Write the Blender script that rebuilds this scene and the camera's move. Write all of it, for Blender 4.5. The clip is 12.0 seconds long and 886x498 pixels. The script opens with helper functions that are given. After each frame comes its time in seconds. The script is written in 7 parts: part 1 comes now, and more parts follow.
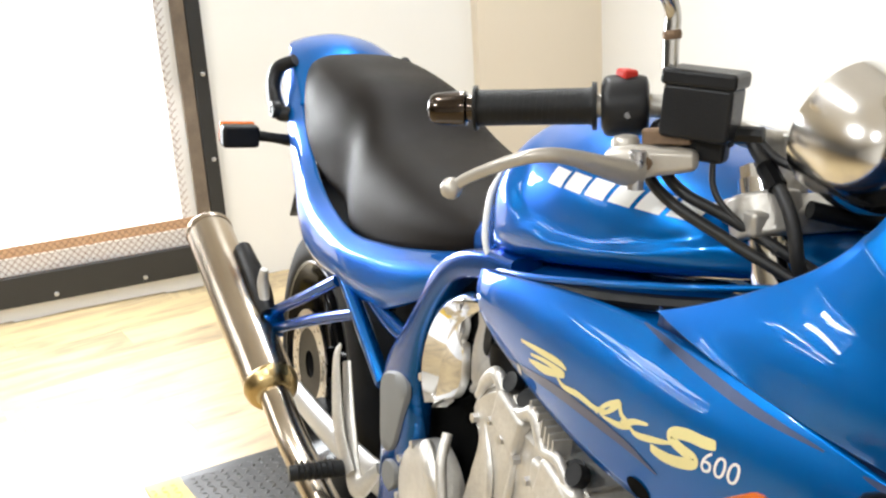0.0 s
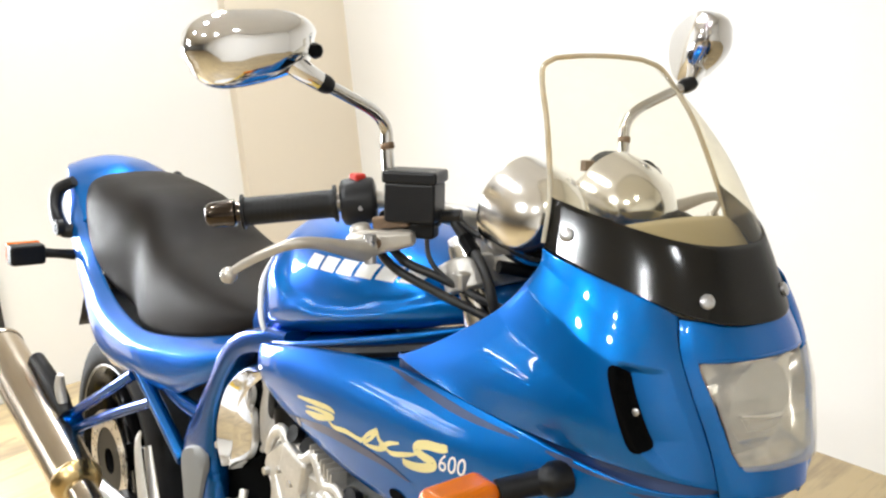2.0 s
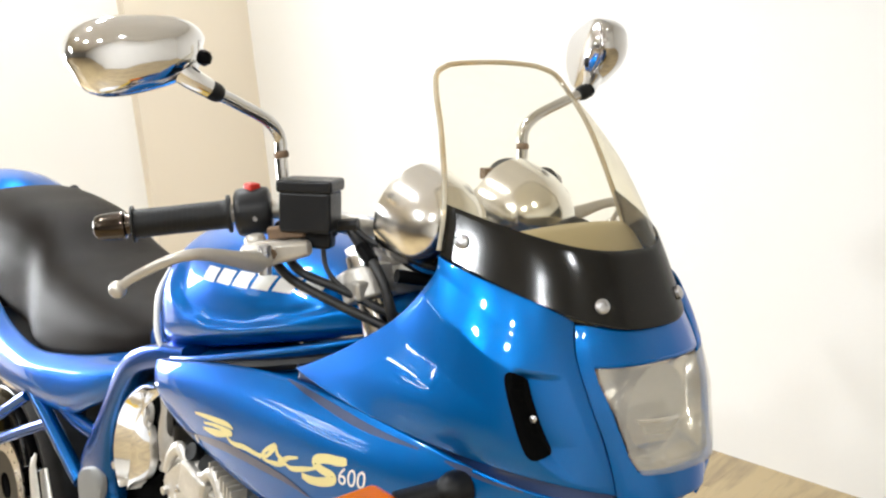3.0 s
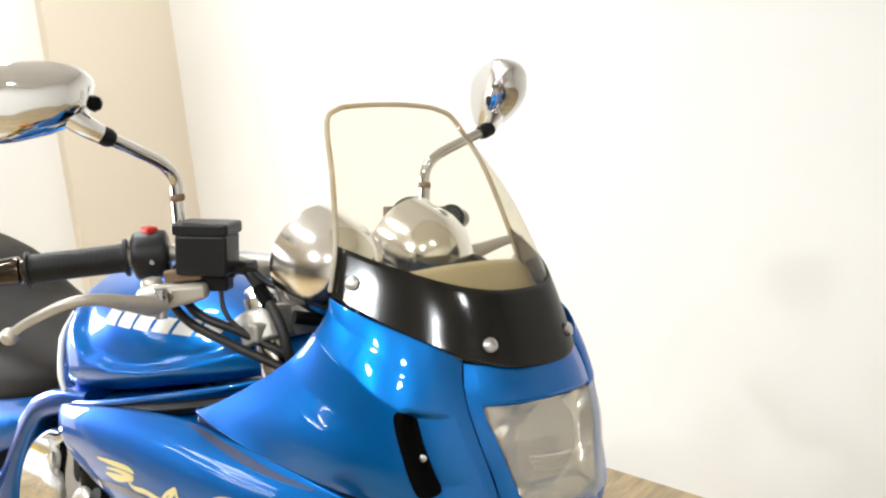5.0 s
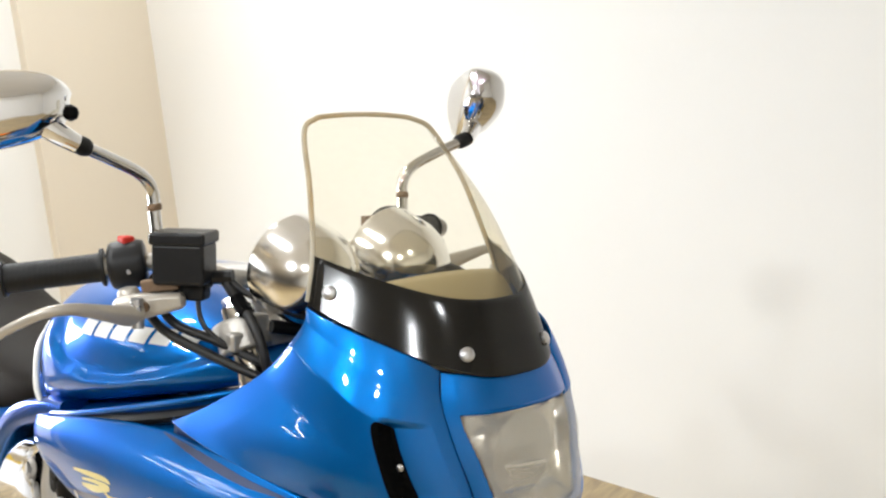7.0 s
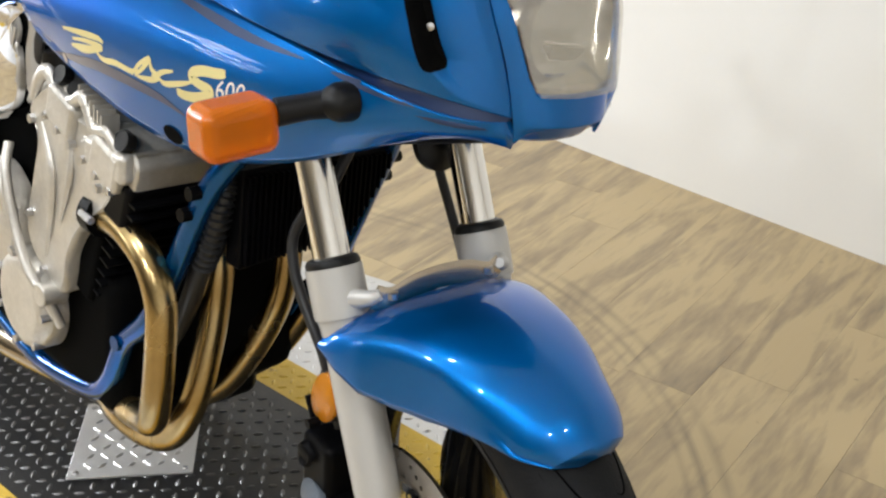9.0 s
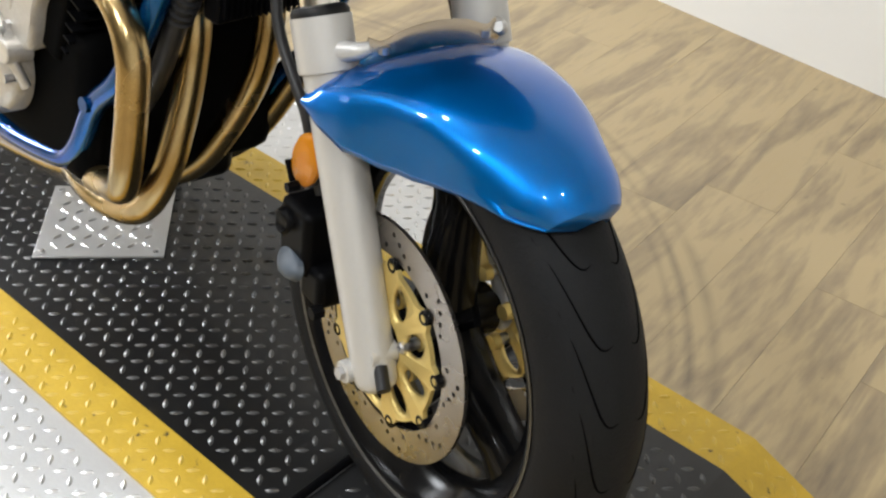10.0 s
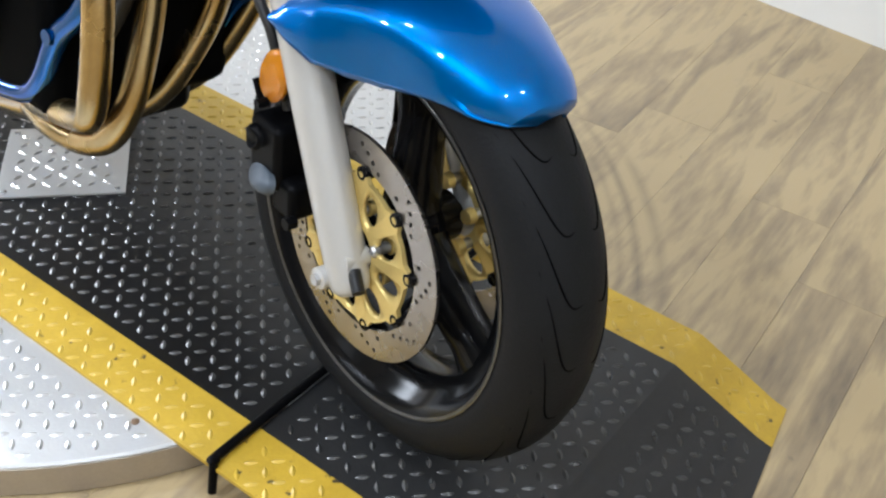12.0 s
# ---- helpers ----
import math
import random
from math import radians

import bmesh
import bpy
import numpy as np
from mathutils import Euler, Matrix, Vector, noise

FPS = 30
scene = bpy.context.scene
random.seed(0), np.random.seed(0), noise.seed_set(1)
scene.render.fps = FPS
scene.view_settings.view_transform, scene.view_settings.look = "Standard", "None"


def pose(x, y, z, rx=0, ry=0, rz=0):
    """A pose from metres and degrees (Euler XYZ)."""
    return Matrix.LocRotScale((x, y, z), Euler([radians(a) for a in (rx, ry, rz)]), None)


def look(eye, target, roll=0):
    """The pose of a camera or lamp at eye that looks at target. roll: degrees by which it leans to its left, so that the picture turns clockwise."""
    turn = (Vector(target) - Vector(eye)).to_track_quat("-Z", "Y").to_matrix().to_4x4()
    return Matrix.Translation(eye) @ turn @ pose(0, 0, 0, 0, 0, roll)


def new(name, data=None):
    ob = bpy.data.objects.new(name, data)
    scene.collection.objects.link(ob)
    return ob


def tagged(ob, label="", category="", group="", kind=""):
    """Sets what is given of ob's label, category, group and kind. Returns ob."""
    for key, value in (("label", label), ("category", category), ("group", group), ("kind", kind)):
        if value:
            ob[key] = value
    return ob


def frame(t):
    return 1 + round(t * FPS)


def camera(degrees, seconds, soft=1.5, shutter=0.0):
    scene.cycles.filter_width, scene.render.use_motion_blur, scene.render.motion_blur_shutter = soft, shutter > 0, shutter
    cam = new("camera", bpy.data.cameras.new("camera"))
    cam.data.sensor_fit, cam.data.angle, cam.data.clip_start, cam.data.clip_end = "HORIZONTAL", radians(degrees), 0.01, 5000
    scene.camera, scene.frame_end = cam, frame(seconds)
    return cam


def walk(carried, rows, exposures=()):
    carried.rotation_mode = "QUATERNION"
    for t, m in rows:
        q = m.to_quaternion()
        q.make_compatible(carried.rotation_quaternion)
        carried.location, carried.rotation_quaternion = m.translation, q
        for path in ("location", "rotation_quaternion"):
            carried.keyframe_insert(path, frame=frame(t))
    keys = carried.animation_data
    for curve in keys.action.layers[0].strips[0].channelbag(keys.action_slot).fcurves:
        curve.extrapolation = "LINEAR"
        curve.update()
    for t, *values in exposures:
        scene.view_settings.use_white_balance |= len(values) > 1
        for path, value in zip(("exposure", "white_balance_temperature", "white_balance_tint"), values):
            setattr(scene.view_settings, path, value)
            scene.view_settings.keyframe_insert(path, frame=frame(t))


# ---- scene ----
cam = camera(44.0, 12.0, soft=2.3)
PATH = [
    (0, (0.45, -0.591, 1.357), (-1.297, 0.137, 0.712), -3.5),
    (0.2, (0.515, -0.617, 1.355), (-1.193, 0.21, 0.724), -4.2),
    (0.5, (0.604, -0.686, 1.381), (-1.049, 0.272, 0.788), -6.4),
    (0.8, (0.681, -0.761, 1.402), (-0.944, 0.276, 0.868), -5.8),
    (1, (0.708, -0.783, 1.421), (-0.934, 0.243, 0.92), -4.9),
    (1.5, (0.72, -0.748, 1.422), (-0.912, 0.305, 0.948), -4.1),
    (2, (0.715, -0.706, 1.416), (-0.873, 0.399, 0.909), -5.4),
    (2.5, (0.713, -0.692, 1.409), (-0.827, 0.476, 0.895), -5.4),
    (3, (0.717, -0.682, 1.407), (-0.779, 0.548, 0.907), -5.2),
    (3.5, (0.728, -0.674, 1.412), (-0.74, 0.596, 0.93), -5.4),
    (3.7, (0.736, -0.67, 1.412), (-0.726, 0.607, 0.931), -5.4),
    (5.5, (0.765, -0.643, 1.417), (-0.66, 0.687, 0.969), -5.3),
    (6, (0.766, -0.643, 1.417), (-0.65, 0.698, 0.974), -5.1),
    (6.5, (0.769, -0.645, 1.422), (-0.647, 0.7, 0.992), -5.2),
    (6.7, (0.771, -0.646, 1.423), (-0.644, 0.703, 1.001), -5.3),
    (8.3, (0.711, -0.644, 1.33), (-0.62, 0.627, 0.545), -2.1),
    (8.5, (0.705, -0.647, 1.312), (-0.61, 0.615, 0.487), -1.3),
    (9, (0.692, -0.653, 1.266), (-0.569, 0.574, 0.314), 0.8),
    (9.4, (0.677, -0.646, 1.23), (-0.519, 0.543, 0.156), 2.0),
    (9.5, (0.682, -0.655, 1.21), (-0.504, 0.532, 0.121), 2.5),
    (10, (0.675, -0.656, 1.156), (-0.438, 0.51, -0.028), 4.8),
    (10.5, (0.679, -0.662, 1.125), (-0.371, 0.491, -0.127), 6.1),
    (11, (0.692, -0.681, 1.108), (-0.308, 0.465, -0.191), 6.3),
    (11.5, (0.708, -0.722, 1.109), (-0.284, 0.461, -0.163), 4.1),
    (12, (0.714, -0.742, 1.148), (-0.281, 0.474, -0.089), 4.9),
]
walk(cam, [(t, look(eye, target, roll)) for t, eye, target, roll in PATH], [(0, -0.20, 6500, 10), (1.2, -0.15, 6500, 10), (3.5, -0.14, 6500, 10), (6.5, -0.25, 6500, 10), (8.5, -0.38, 6480, 10), (10, -0.25, 6420, 10), (11, -0.14, 6350, 10), (11.5, -0.12, 6120, 10), (12, -0.13, 5880, 10)])

# ---- world and light ----
world = bpy.data.worlds.new("world")
scene.world = world
world.use_nodes = True
world.node_tree.nodes["Background"].inputs[0].default_value = (0.9, 0.93, 1.0, 1)
world.node_tree.nodes["Background"].inputs[1].default_value = 0.01

LAMPS = [  # x, y, watts of the round ceiling spots
    (1.5, -1.9, 27), (1.7, -0.5, 10), (0.1, -2.35, 60), (-0.75, -0.7, 14), (-1.4, -1.9, 36), (-1.4, 0.1, 16), (-2.5, 0.7, 25),
]
CEIL = 2.75

# ---- materials ----


def nodes_of(name):
    m = bpy.data.materials.new(name)
    m.use_nodes = True
    nt = m.node_tree
    return m, nt, nt.nodes["Principled BSDF"]


def setin(b, **kw):
    for k, v in kw.items():
        b.inputs[k.replace("_", " ")].default_value = v


def paint(name, col, rough=0.4, metal=0.0, coat=0.0, var=0.12, scale=9.0, bump=0.0, bscale=180.0, spec=0.5, rvar=0.1, tint=None, rand=0.0, chips=None):
    """A surface with colour change at a broad and a fine scale, uneven gloss and fine relief."""
    m, nt, b = nodes_of(name)
    N, L = nt.nodes, nt.links
    tc = N.new("ShaderNodeTexCoord")
    n1 = N.new("ShaderNodeTexNoise")
    n1.inputs["Scale"].default_value = scale
    n1.inputs["Detail"].default_value = 6
    n2 = N.new("ShaderNodeTexNoise")
    n2.inputs["Scale"].default_value = bscale
    n2.inputs["Detail"].default_value = 3
    for n in (n1, n2):
        L.new(tc.outputs["Object"], n.inputs["Vector"])
    mix = N.new("ShaderNodeMix")
    mix.data_type = "RGBA"
    mix.inputs["A"].default_value = (*[c * (1 - var) for c in col], 1)
    mix.inputs["B"].default_value = (*[min(1, c * (1 + var)) for c in col], 1)
    add = N.new("ShaderNodeMath")
    add.operation = "MULTIPLY_ADD"
    add.inputs[1].default_value = 0.35
    L.new(n2.outputs["Fac"], add.inputs[0])
    sub = N.new("ShaderNodeMath")
    sub.operation = "MULTIPLY_ADD"
    sub.inputs[1].default_value = 1.0
    sub.inputs[2].default_value = -0.17
    L.new(n1.outputs["Fac"], sub.inputs[0])
    L.new(sub.outputs[0], add.inputs[2])
    fac = add.outputs[0]
    if rand:
        oi = N.new("ShaderNodeObjectInfo")
        r = N.new("ShaderNodeMath")
        r.operation = "MULTIPLY_ADD"
        r.inputs[1].default_value = rand
        L.new(oi.outputs["Random"], r.inputs[0])
        L.new(fac, r.inputs[2])
        fac = r.outputs[0]
    L.new(fac, mix.inputs["Factor"])
    base = mix.outputs["Result"]
    if chips:
        n3, step, worn = N.new("ShaderNodeTexNoise"), N.new("ShaderNodeMapRange"), N.new("ShaderNodeMix")
        n3.inputs["Scale"].default_value, n3.inputs["Detail"].default_value = 55.0, 5
        step.inputs["From Min"].default_value, step.inputs["From Max"].default_value = 0.665, 0.72
        worn.data_type = "RGBA"
        worn.inputs["B"].default_value = (*chips, 1)
        L.new(tc.outputs["Object"], n3.inputs["Vector"])
        L.new(n3.outputs["Fac"], step.inputs["Value"])
        L.new(step.outputs["Result"], worn.inputs["Factor"])
        L.new(base, worn.inputs["A"])
        base = worn.outputs["Result"]
    L.new(base, b.inputs["Base Color"])
    rr = N.new("ShaderNodeMath")
    rr.operation = "MULTIPLY_ADD"
    rr.inputs[1].default_value = rvar
    rr.inputs[2].default_value = max(0.0, rough - rvar / 2)
    L.new(n1.outputs["Fac"], rr.inputs[0])
    L.new(rr.outputs[0], b.inputs["Roughness"])
    b.inputs["Metallic"].default_value = metal
    b.inputs["Specular IOR Level"].default_value = spec
    b.inputs["Coat Weight"].default_value = coat
    b.inputs["Coat Roughness"].default_value = 0.02
    b.inputs["Coat IOR"].default_value = 1.4
    if tint:
        b.inputs["Specular Tint"].default_value = (*tint, 1)
    if bump:
        bp = N.new("ShaderNodeBump")
        bp.inputs["Strength"].default_value = bump
        bp.inputs["Distance"].default_value = 0.002
        L.new(n2.outputs["Fac"], bp.inputs["Height"])
        L.new(bp.outputs[0], b.inputs["Normal"])
    return m


M_BLUE = paint("blue pearl paint", (0.0004, 0.130, 0.445), 0.36, 0.68, 1.0, 0.06, 3.0, 0.0, 900, rvar=0.05, spec=0.2, tint=(0.02, 0.42, 1.0))
M_FRAME = paint("blue frame paint", (0.001, 0.085, 0.29), 0.20, 0.75, 0.9, 0.12, 6.0, rvar=0.1, spec=0.3, tint=(0.02, 0.40, 1.0))
M_CHROME = paint("chrome", (0.86, 0.86, 0.87), 0.07, 1.0, 0, 0.05, 12, rvar=0.06)
M_STEEL = paint("brushed stainless steel", (0.55, 0.48, 0.39), 0.23, 1.0, 0, 0.14, 5, 0.05, 400, rvar=0.16)
M_HEADER = paint("heat-tinted steel", (0.44, 0.325, 0.155), 0.26, 1.0, 0, 0.55, 9, 0.05, 300, rvar=0.2)
M_ALU = paint("cast aluminium", (0.60, 0.575, 0.53), 0.40, 0.62, 0, 0.30, 18, 0.5, 140, rvar=0.24)
M_HARD = paint("hard chrome", (0.90, 0.89, 0.87), 0.11, 1.0, 0, 0.05, 12, rvar=0.06)
M_POD = paint("bright chrome bowl", (0.92, 0.91, 0.89), 0.16, 1.0, 0, 0.05, 12, rvar=0.08)
# chrome with a greyer colour, where its reflections would come out too bright
M_SHELL = paint("dimmed chrome", (0.62, 0.61, 0.60), 0.07, 1.0, 0, 0.06, 12, rvar=0.06)
M_BAREND = paint("dark worn chrome", (0.075, 0.060, 0.048), 0.13, 1.0, 0, 0.3, 30, rvar=0.1)
M_FORK = paint("grey fork paint", (0.53, 0.52, 0.50), 0.38, 0.25, 0.2, 0.06, 8, 0.02, 300)
M_LEVER = paint("worn silver lever paint", (0.50, 0.465, 0.41), 0.33, 0.5, 0, 0.16, 30, 0.1, 200)
# colour of the sheen painted along the lower panel's top shelf
M_RECESS = paint("grey-blue painted sheen", (0.065, 0.09, 0.18), 0.30, 0.5, 0.4, 0.2, 14)
M_BLACK = paint("black plastic", (0.0035, 0.0035, 0.004), 0.45, 0, 0, 0.3, 20, 0.15, 500, rvar=0.2, spec=0.3)
M_GLOSSK = paint("black enamel", (0.003, 0.003, 0.0035), 0.36, 0.0, 0.0, 0.3, 10, rvar=0.15, spec=0.06)
M_RUBBER = paint("tyre rubber", (0.0085, 0.0088, 0.0098), 0.62, 0, 0, 0.35, 14, 0.3, 300, rvar=0.2, spec=0.16)
M_GRIP = paint("grip rubber", (0.008, 0.008, 0.008), 0.45, 0, 0, 0.3, 30, 0.3, 600, spec=0.28)
M_RES = paint("dark grey plastic", (0.010, 0.010, 0.011), 0.38, 0, 0, 0.2, 20, 0.15, 500, rvar=0.15, spec=0.34)
# near-black colour that stands in for shade inside openings and engine gaps
M_VOID = paint("painted-in shade black", (0.0015, 0.0015, 0.0015), 0.8, 0, 0, 0.3, 20, spec=0.05)
M_SEAT = paint("black vinyl", (0.0080, 0.0058, 0.0044), 0.50, 0, 0, 0.2, 7, 0.35, 700, spec=0.13, rvar=0.14)
M_GOLD = paint("gold anodised aluminium", (0.74, 0.57, 0.21), 0.42, 0.62, 0, 0.18, 15, 0.05, 300, rvar=0.2)
M_DISC = paint("ground brake steel", (0.39, 0.365, 0.34), 0.28, 1.0, 0, 0.2, 18, 0.06, 500, rvar=0.16)
M_RIM = paint("dark grey wheel enamel", (0.005, 0.005, 0.0055), 0.15, 0.0, 0.0, 0.25, 9, rvar=0.10, spec=0.15)
M_BOLT = paint("zinc bolt", (0.55, 0.55, 0.56), 0.30, 0.9, 0, 0.15, 60, rvar=0.2)
M_RUST = paint("rusty bolt", (0.20, 0.13, 0.08), 0.6, 0.4, 0, 0.4, 60, 0.3, 300)
M_GREYPL = paint("grey rubber plug", (0.16, 0.16, 0.155), 0.55, 0, 0, 0.12, 20, 0.15, 400)
M_BLUEGREY = paint("worn caliper cap", (0.075, 0.092, 0.115), 0.45, 0.2, 0, 0.2, 30)
M_RED = paint("red plastic", (0.55, 0.03, 0.02), 0.4, var=0.08)
M_WHITE = paint("white decal", (0.80, 0.80, 0.78), 0.35, var=0.04, coat=0.5)
M_CREAM = paint("cream gold decal", (0.72, 0.64, 0.30), 0.35, var=0.08, coat=0.5)
# darker blue for the shade inside the fairing's grooves
M_GROOVE = paint("groove blue with painted shade", (0.022, 0.048, 0.14), 0.30, 0.4, 0.6, 0.25, 10)
M_HOSE = paint("black hose", (0.014, 0.014, 0.015), 0.46, 0, 0, 0.25, 25, 0.1, 400)
M_WALL = paint("white wall paint", (0.85, 0.84, 0.815), 0.55, 0, 0, 0.025, 1.3, 0.08, 120, spec=0.3, rvar=0.1)
M_BEIGE = paint("beige corner wall", (0.74, 0.66, 0.54), 0.6, var=0.03, scale=1.5, bump=0.08, bscale=120)
# the beige puts the screen's tan haze and wall reflection into the panel
M_DASH = paint("inner panel with screen haze", (0.38, 0.31, 0.18), 0.6, var=0.06, scale=8, bump=0.1, bscale=300)
M_TAN = paint("pale varnished window wood", (0.62, 0.40, 0.24), 0.5, var=0.15, scale=8)
M_WHITEGLOSS = paint("white window frame paint", (0.82, 0.81, 0.80), 0.4, var=0.03, scale=3)
M_HALL = paint("pale grey hall wall", (0.50, 0.49, 0.47), 0.7, var=0.2, scale=0.8)
M_DARKCEIL = paint("grey ceiling", (0.78, 0.77, 0.75), 0.8, var=0.1, scale=2)
M_CEIL = paint("ceiling paint", (0.78, 0.78, 0.76), 0.8, var=0.03, scale=2)
M_YEL = paint("yellow floor paint", (0.53, 0.345, 0.028), 0.46, 0, 0, 0.25, 16, 0.2, 150, rvar=0.2, chips=(0.07, 0.05, 0.02))
M_YELB = paint("yellow tread", (0.58, 0.39, 0.045), 0.38, 0, 0, 0.2, 30, chips=(0.10, 0.075, 0.03))
M_STRIP = paint("black painted tread plate", (0.0060, 0.0060, 0.0065), 0.37, 0.1, 0, 0.3, 6, 0.15, 160, rvar=0.2, spec=0.45)
# paler and rougher than the deck's plate, with stronger mottling
M_RAMP = paint("paler black ramp plate", (0.019, 0.019, 0.0195), 0.42, 0.1, 0, 0.45, 7, 0.2, 160, rvar=0.2, spec=0.45)
M_TREADK = paint("worn black tread", (0.080, 0.080, 0.080), 0.30, 0.7, 0, 0.4, 22, rvar=0.2)
M_PLATE = paint("aluminium tread plate", (0.56, 0.56, 0.56), 0.42, 0.68, 0, 0.12, 5, 0.1, 200, rvar=0.2)
M_TREAD = paint("aluminium tread", (0.62, 0.62, 0.62), 0.30, 0.9, 0, 0.1, 22, rvar=0.15)
M_PLATELOW = paint("turntable edge metal", (0.42, 0.38, 0.33), 0.34, 0.85, 0, 0.25, 9, 0.1, 200, rvar=0.2)
M_DOORBLK = paint("black door frame", (0.02, 0.02, 0.02), 0.5, 0, 0, 0.3, 9, 0.2, 200)
M_DOORWOOD = paint("stained wood trim", (0.15, 0.115, 0.085), 0.55, 0, 0, 0.5, 18, 0.3, 120)
M_RUSTMESH = paint("expanded metal mesh", (0.22, 0.11, 0.06), 0.6, 0.4, 0, 0.5, 10, 0.2, 200)


def glassy(name, col, alpha, rough=0.03, grain=25.0, haze=(0.7, 0.66, 0.55)):
    """A thin clear sheet: tinted see-through with a mirror gloss."""
    m, nt, b = nodes_of(name)
    N, L = nt.nodes, nt.links
    nt.nodes.remove(b)
    tr, gl, mx, fr = N.new("ShaderNodeBsdfTransparent"), N.new("ShaderNodeBsdfGlossy"), N.new("ShaderNodeMixShader"), N.new("ShaderNodeMath")
    lw, pw = N.new("ShaderNodeLayerWeight"), N.new("ShaderNodeMath")
    pw.operation, fr.operation = "POWER", "MULTIPLY_ADD"
    pw.inputs[1].default_value, fr.inputs[1].default_value, fr.inputs[2].default_value = 4.0, 0.5, 0.045
    lw.inputs[0].default_value = 0.5
    L.new(lw.outputs["Facing"], pw.inputs[0])
    L.new(pw.outputs[0], fr.inputs[0])
    tr.inputs[0].default_value = (*col, 1)
    gl.inputs["Roughness"].default_value = rough
    L.new(fr.outputs[0], mx.inputs[0])
    L.new(tr.outputs[0], mx.inputs[1])
    L.new(gl.outputs[0], mx.inputs[2])
    df, mx2, nz, mp = N.new("ShaderNodeBsdfDiffuse"), N.new("ShaderNodeMixShader"), N.new("ShaderNodeTexNoise"), N.new("ShaderNodeMath")
    df.inputs[0].default_value = (*haze, 1)
    nz.inputs["Scale"].default_value = grain
    mp.operation = "MULTIPLY"
    mp.inputs[1].default_value = alpha
    L.new(nz.outputs["Fac"], mp.inputs[0])
    L.new(mp.outputs[0], mx2.inputs[0])
    L.new(mx.outputs[0], mx2.inputs[1])
    L.new(df.outputs[0], mx2.inputs[2])
    L.new(mx2.outputs[0], N["Material Output"].inputs["Surface"])
    return m


M_CLEAR = glassy("clear plexiglass", (0.94, 0.915, 0.82), 0.05)
M_EDGE = glassy("plexiglass edge", (0.70, 0.58, 0.38), 0.9, grain=2.0)
M_SMOKE = glassy("smoked plexiglass", (0.024, 0.020, 0.016), 0.01, 0.13)
M_LAMPGLASS = glassy("headlight glass", (0.97, 0.96, 0.93), 0.30, 0.05, 30.0, (0.86, 0.84, 0.80))
M_BOWL = paint("hazed lamp reflector", (0.90, 0.87, 0.82), 0.20, 0.92, 0, 0.06, 12, 0.25, 60)


def plastic_lens(name, col):
    m, nt, b = nodes_of(name)
    setin(b, Base_Color=(*col, 1), Roughness=0.16, Transmission_Weight=0.5, IOR=1.4)
    b.inputs["Subsurface Weight"].default_value = 0.0
    w = nt.nodes.new("ShaderNodeTexWave")
    w.inputs["Scale"].default_value = 90
    bp = nt.nodes.new("ShaderNodeBump")
    bp.inputs["Strength"].default_value = 0.25
    bp.inputs["Distance"].default_value = 0.001
    tc = nt.nodes.new("ShaderNodeTexCoord")
    nt.links.new(tc.outputs["Object"], w.inputs["Vector"])
    nt.links.new(w.outputs["Fac"], bp.inputs["Height"])
    nt.links.new(bp.outputs[0], b.inputs["Normal"])
    return m


M_AMBER = plastic_lens("amber lens", (1.0, 0.36, 0.012))
M_ORANGE = plastic_lens("orange lens", (1.0, 0.24, 0.006))


def emitter(name, col, power):
    m, nt, b = nodes_of(name)
    setin(b, Base_Color=(0.8, 0.8, 0.8, 1), Emission_Color=(*col, 1), Emission_Strength=power)
    return m


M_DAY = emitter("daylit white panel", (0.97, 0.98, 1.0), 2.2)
M_SPOT = emitter("lit spot disc", (0.93, 0.97, 1.0), 30)
M_PANEL = emitter("lit diffuser", (0.95, 0.97, 1.0), 14)
M_TUBE = emitter("lit lamp tube", (0.93, 0.97, 1.0), 45)


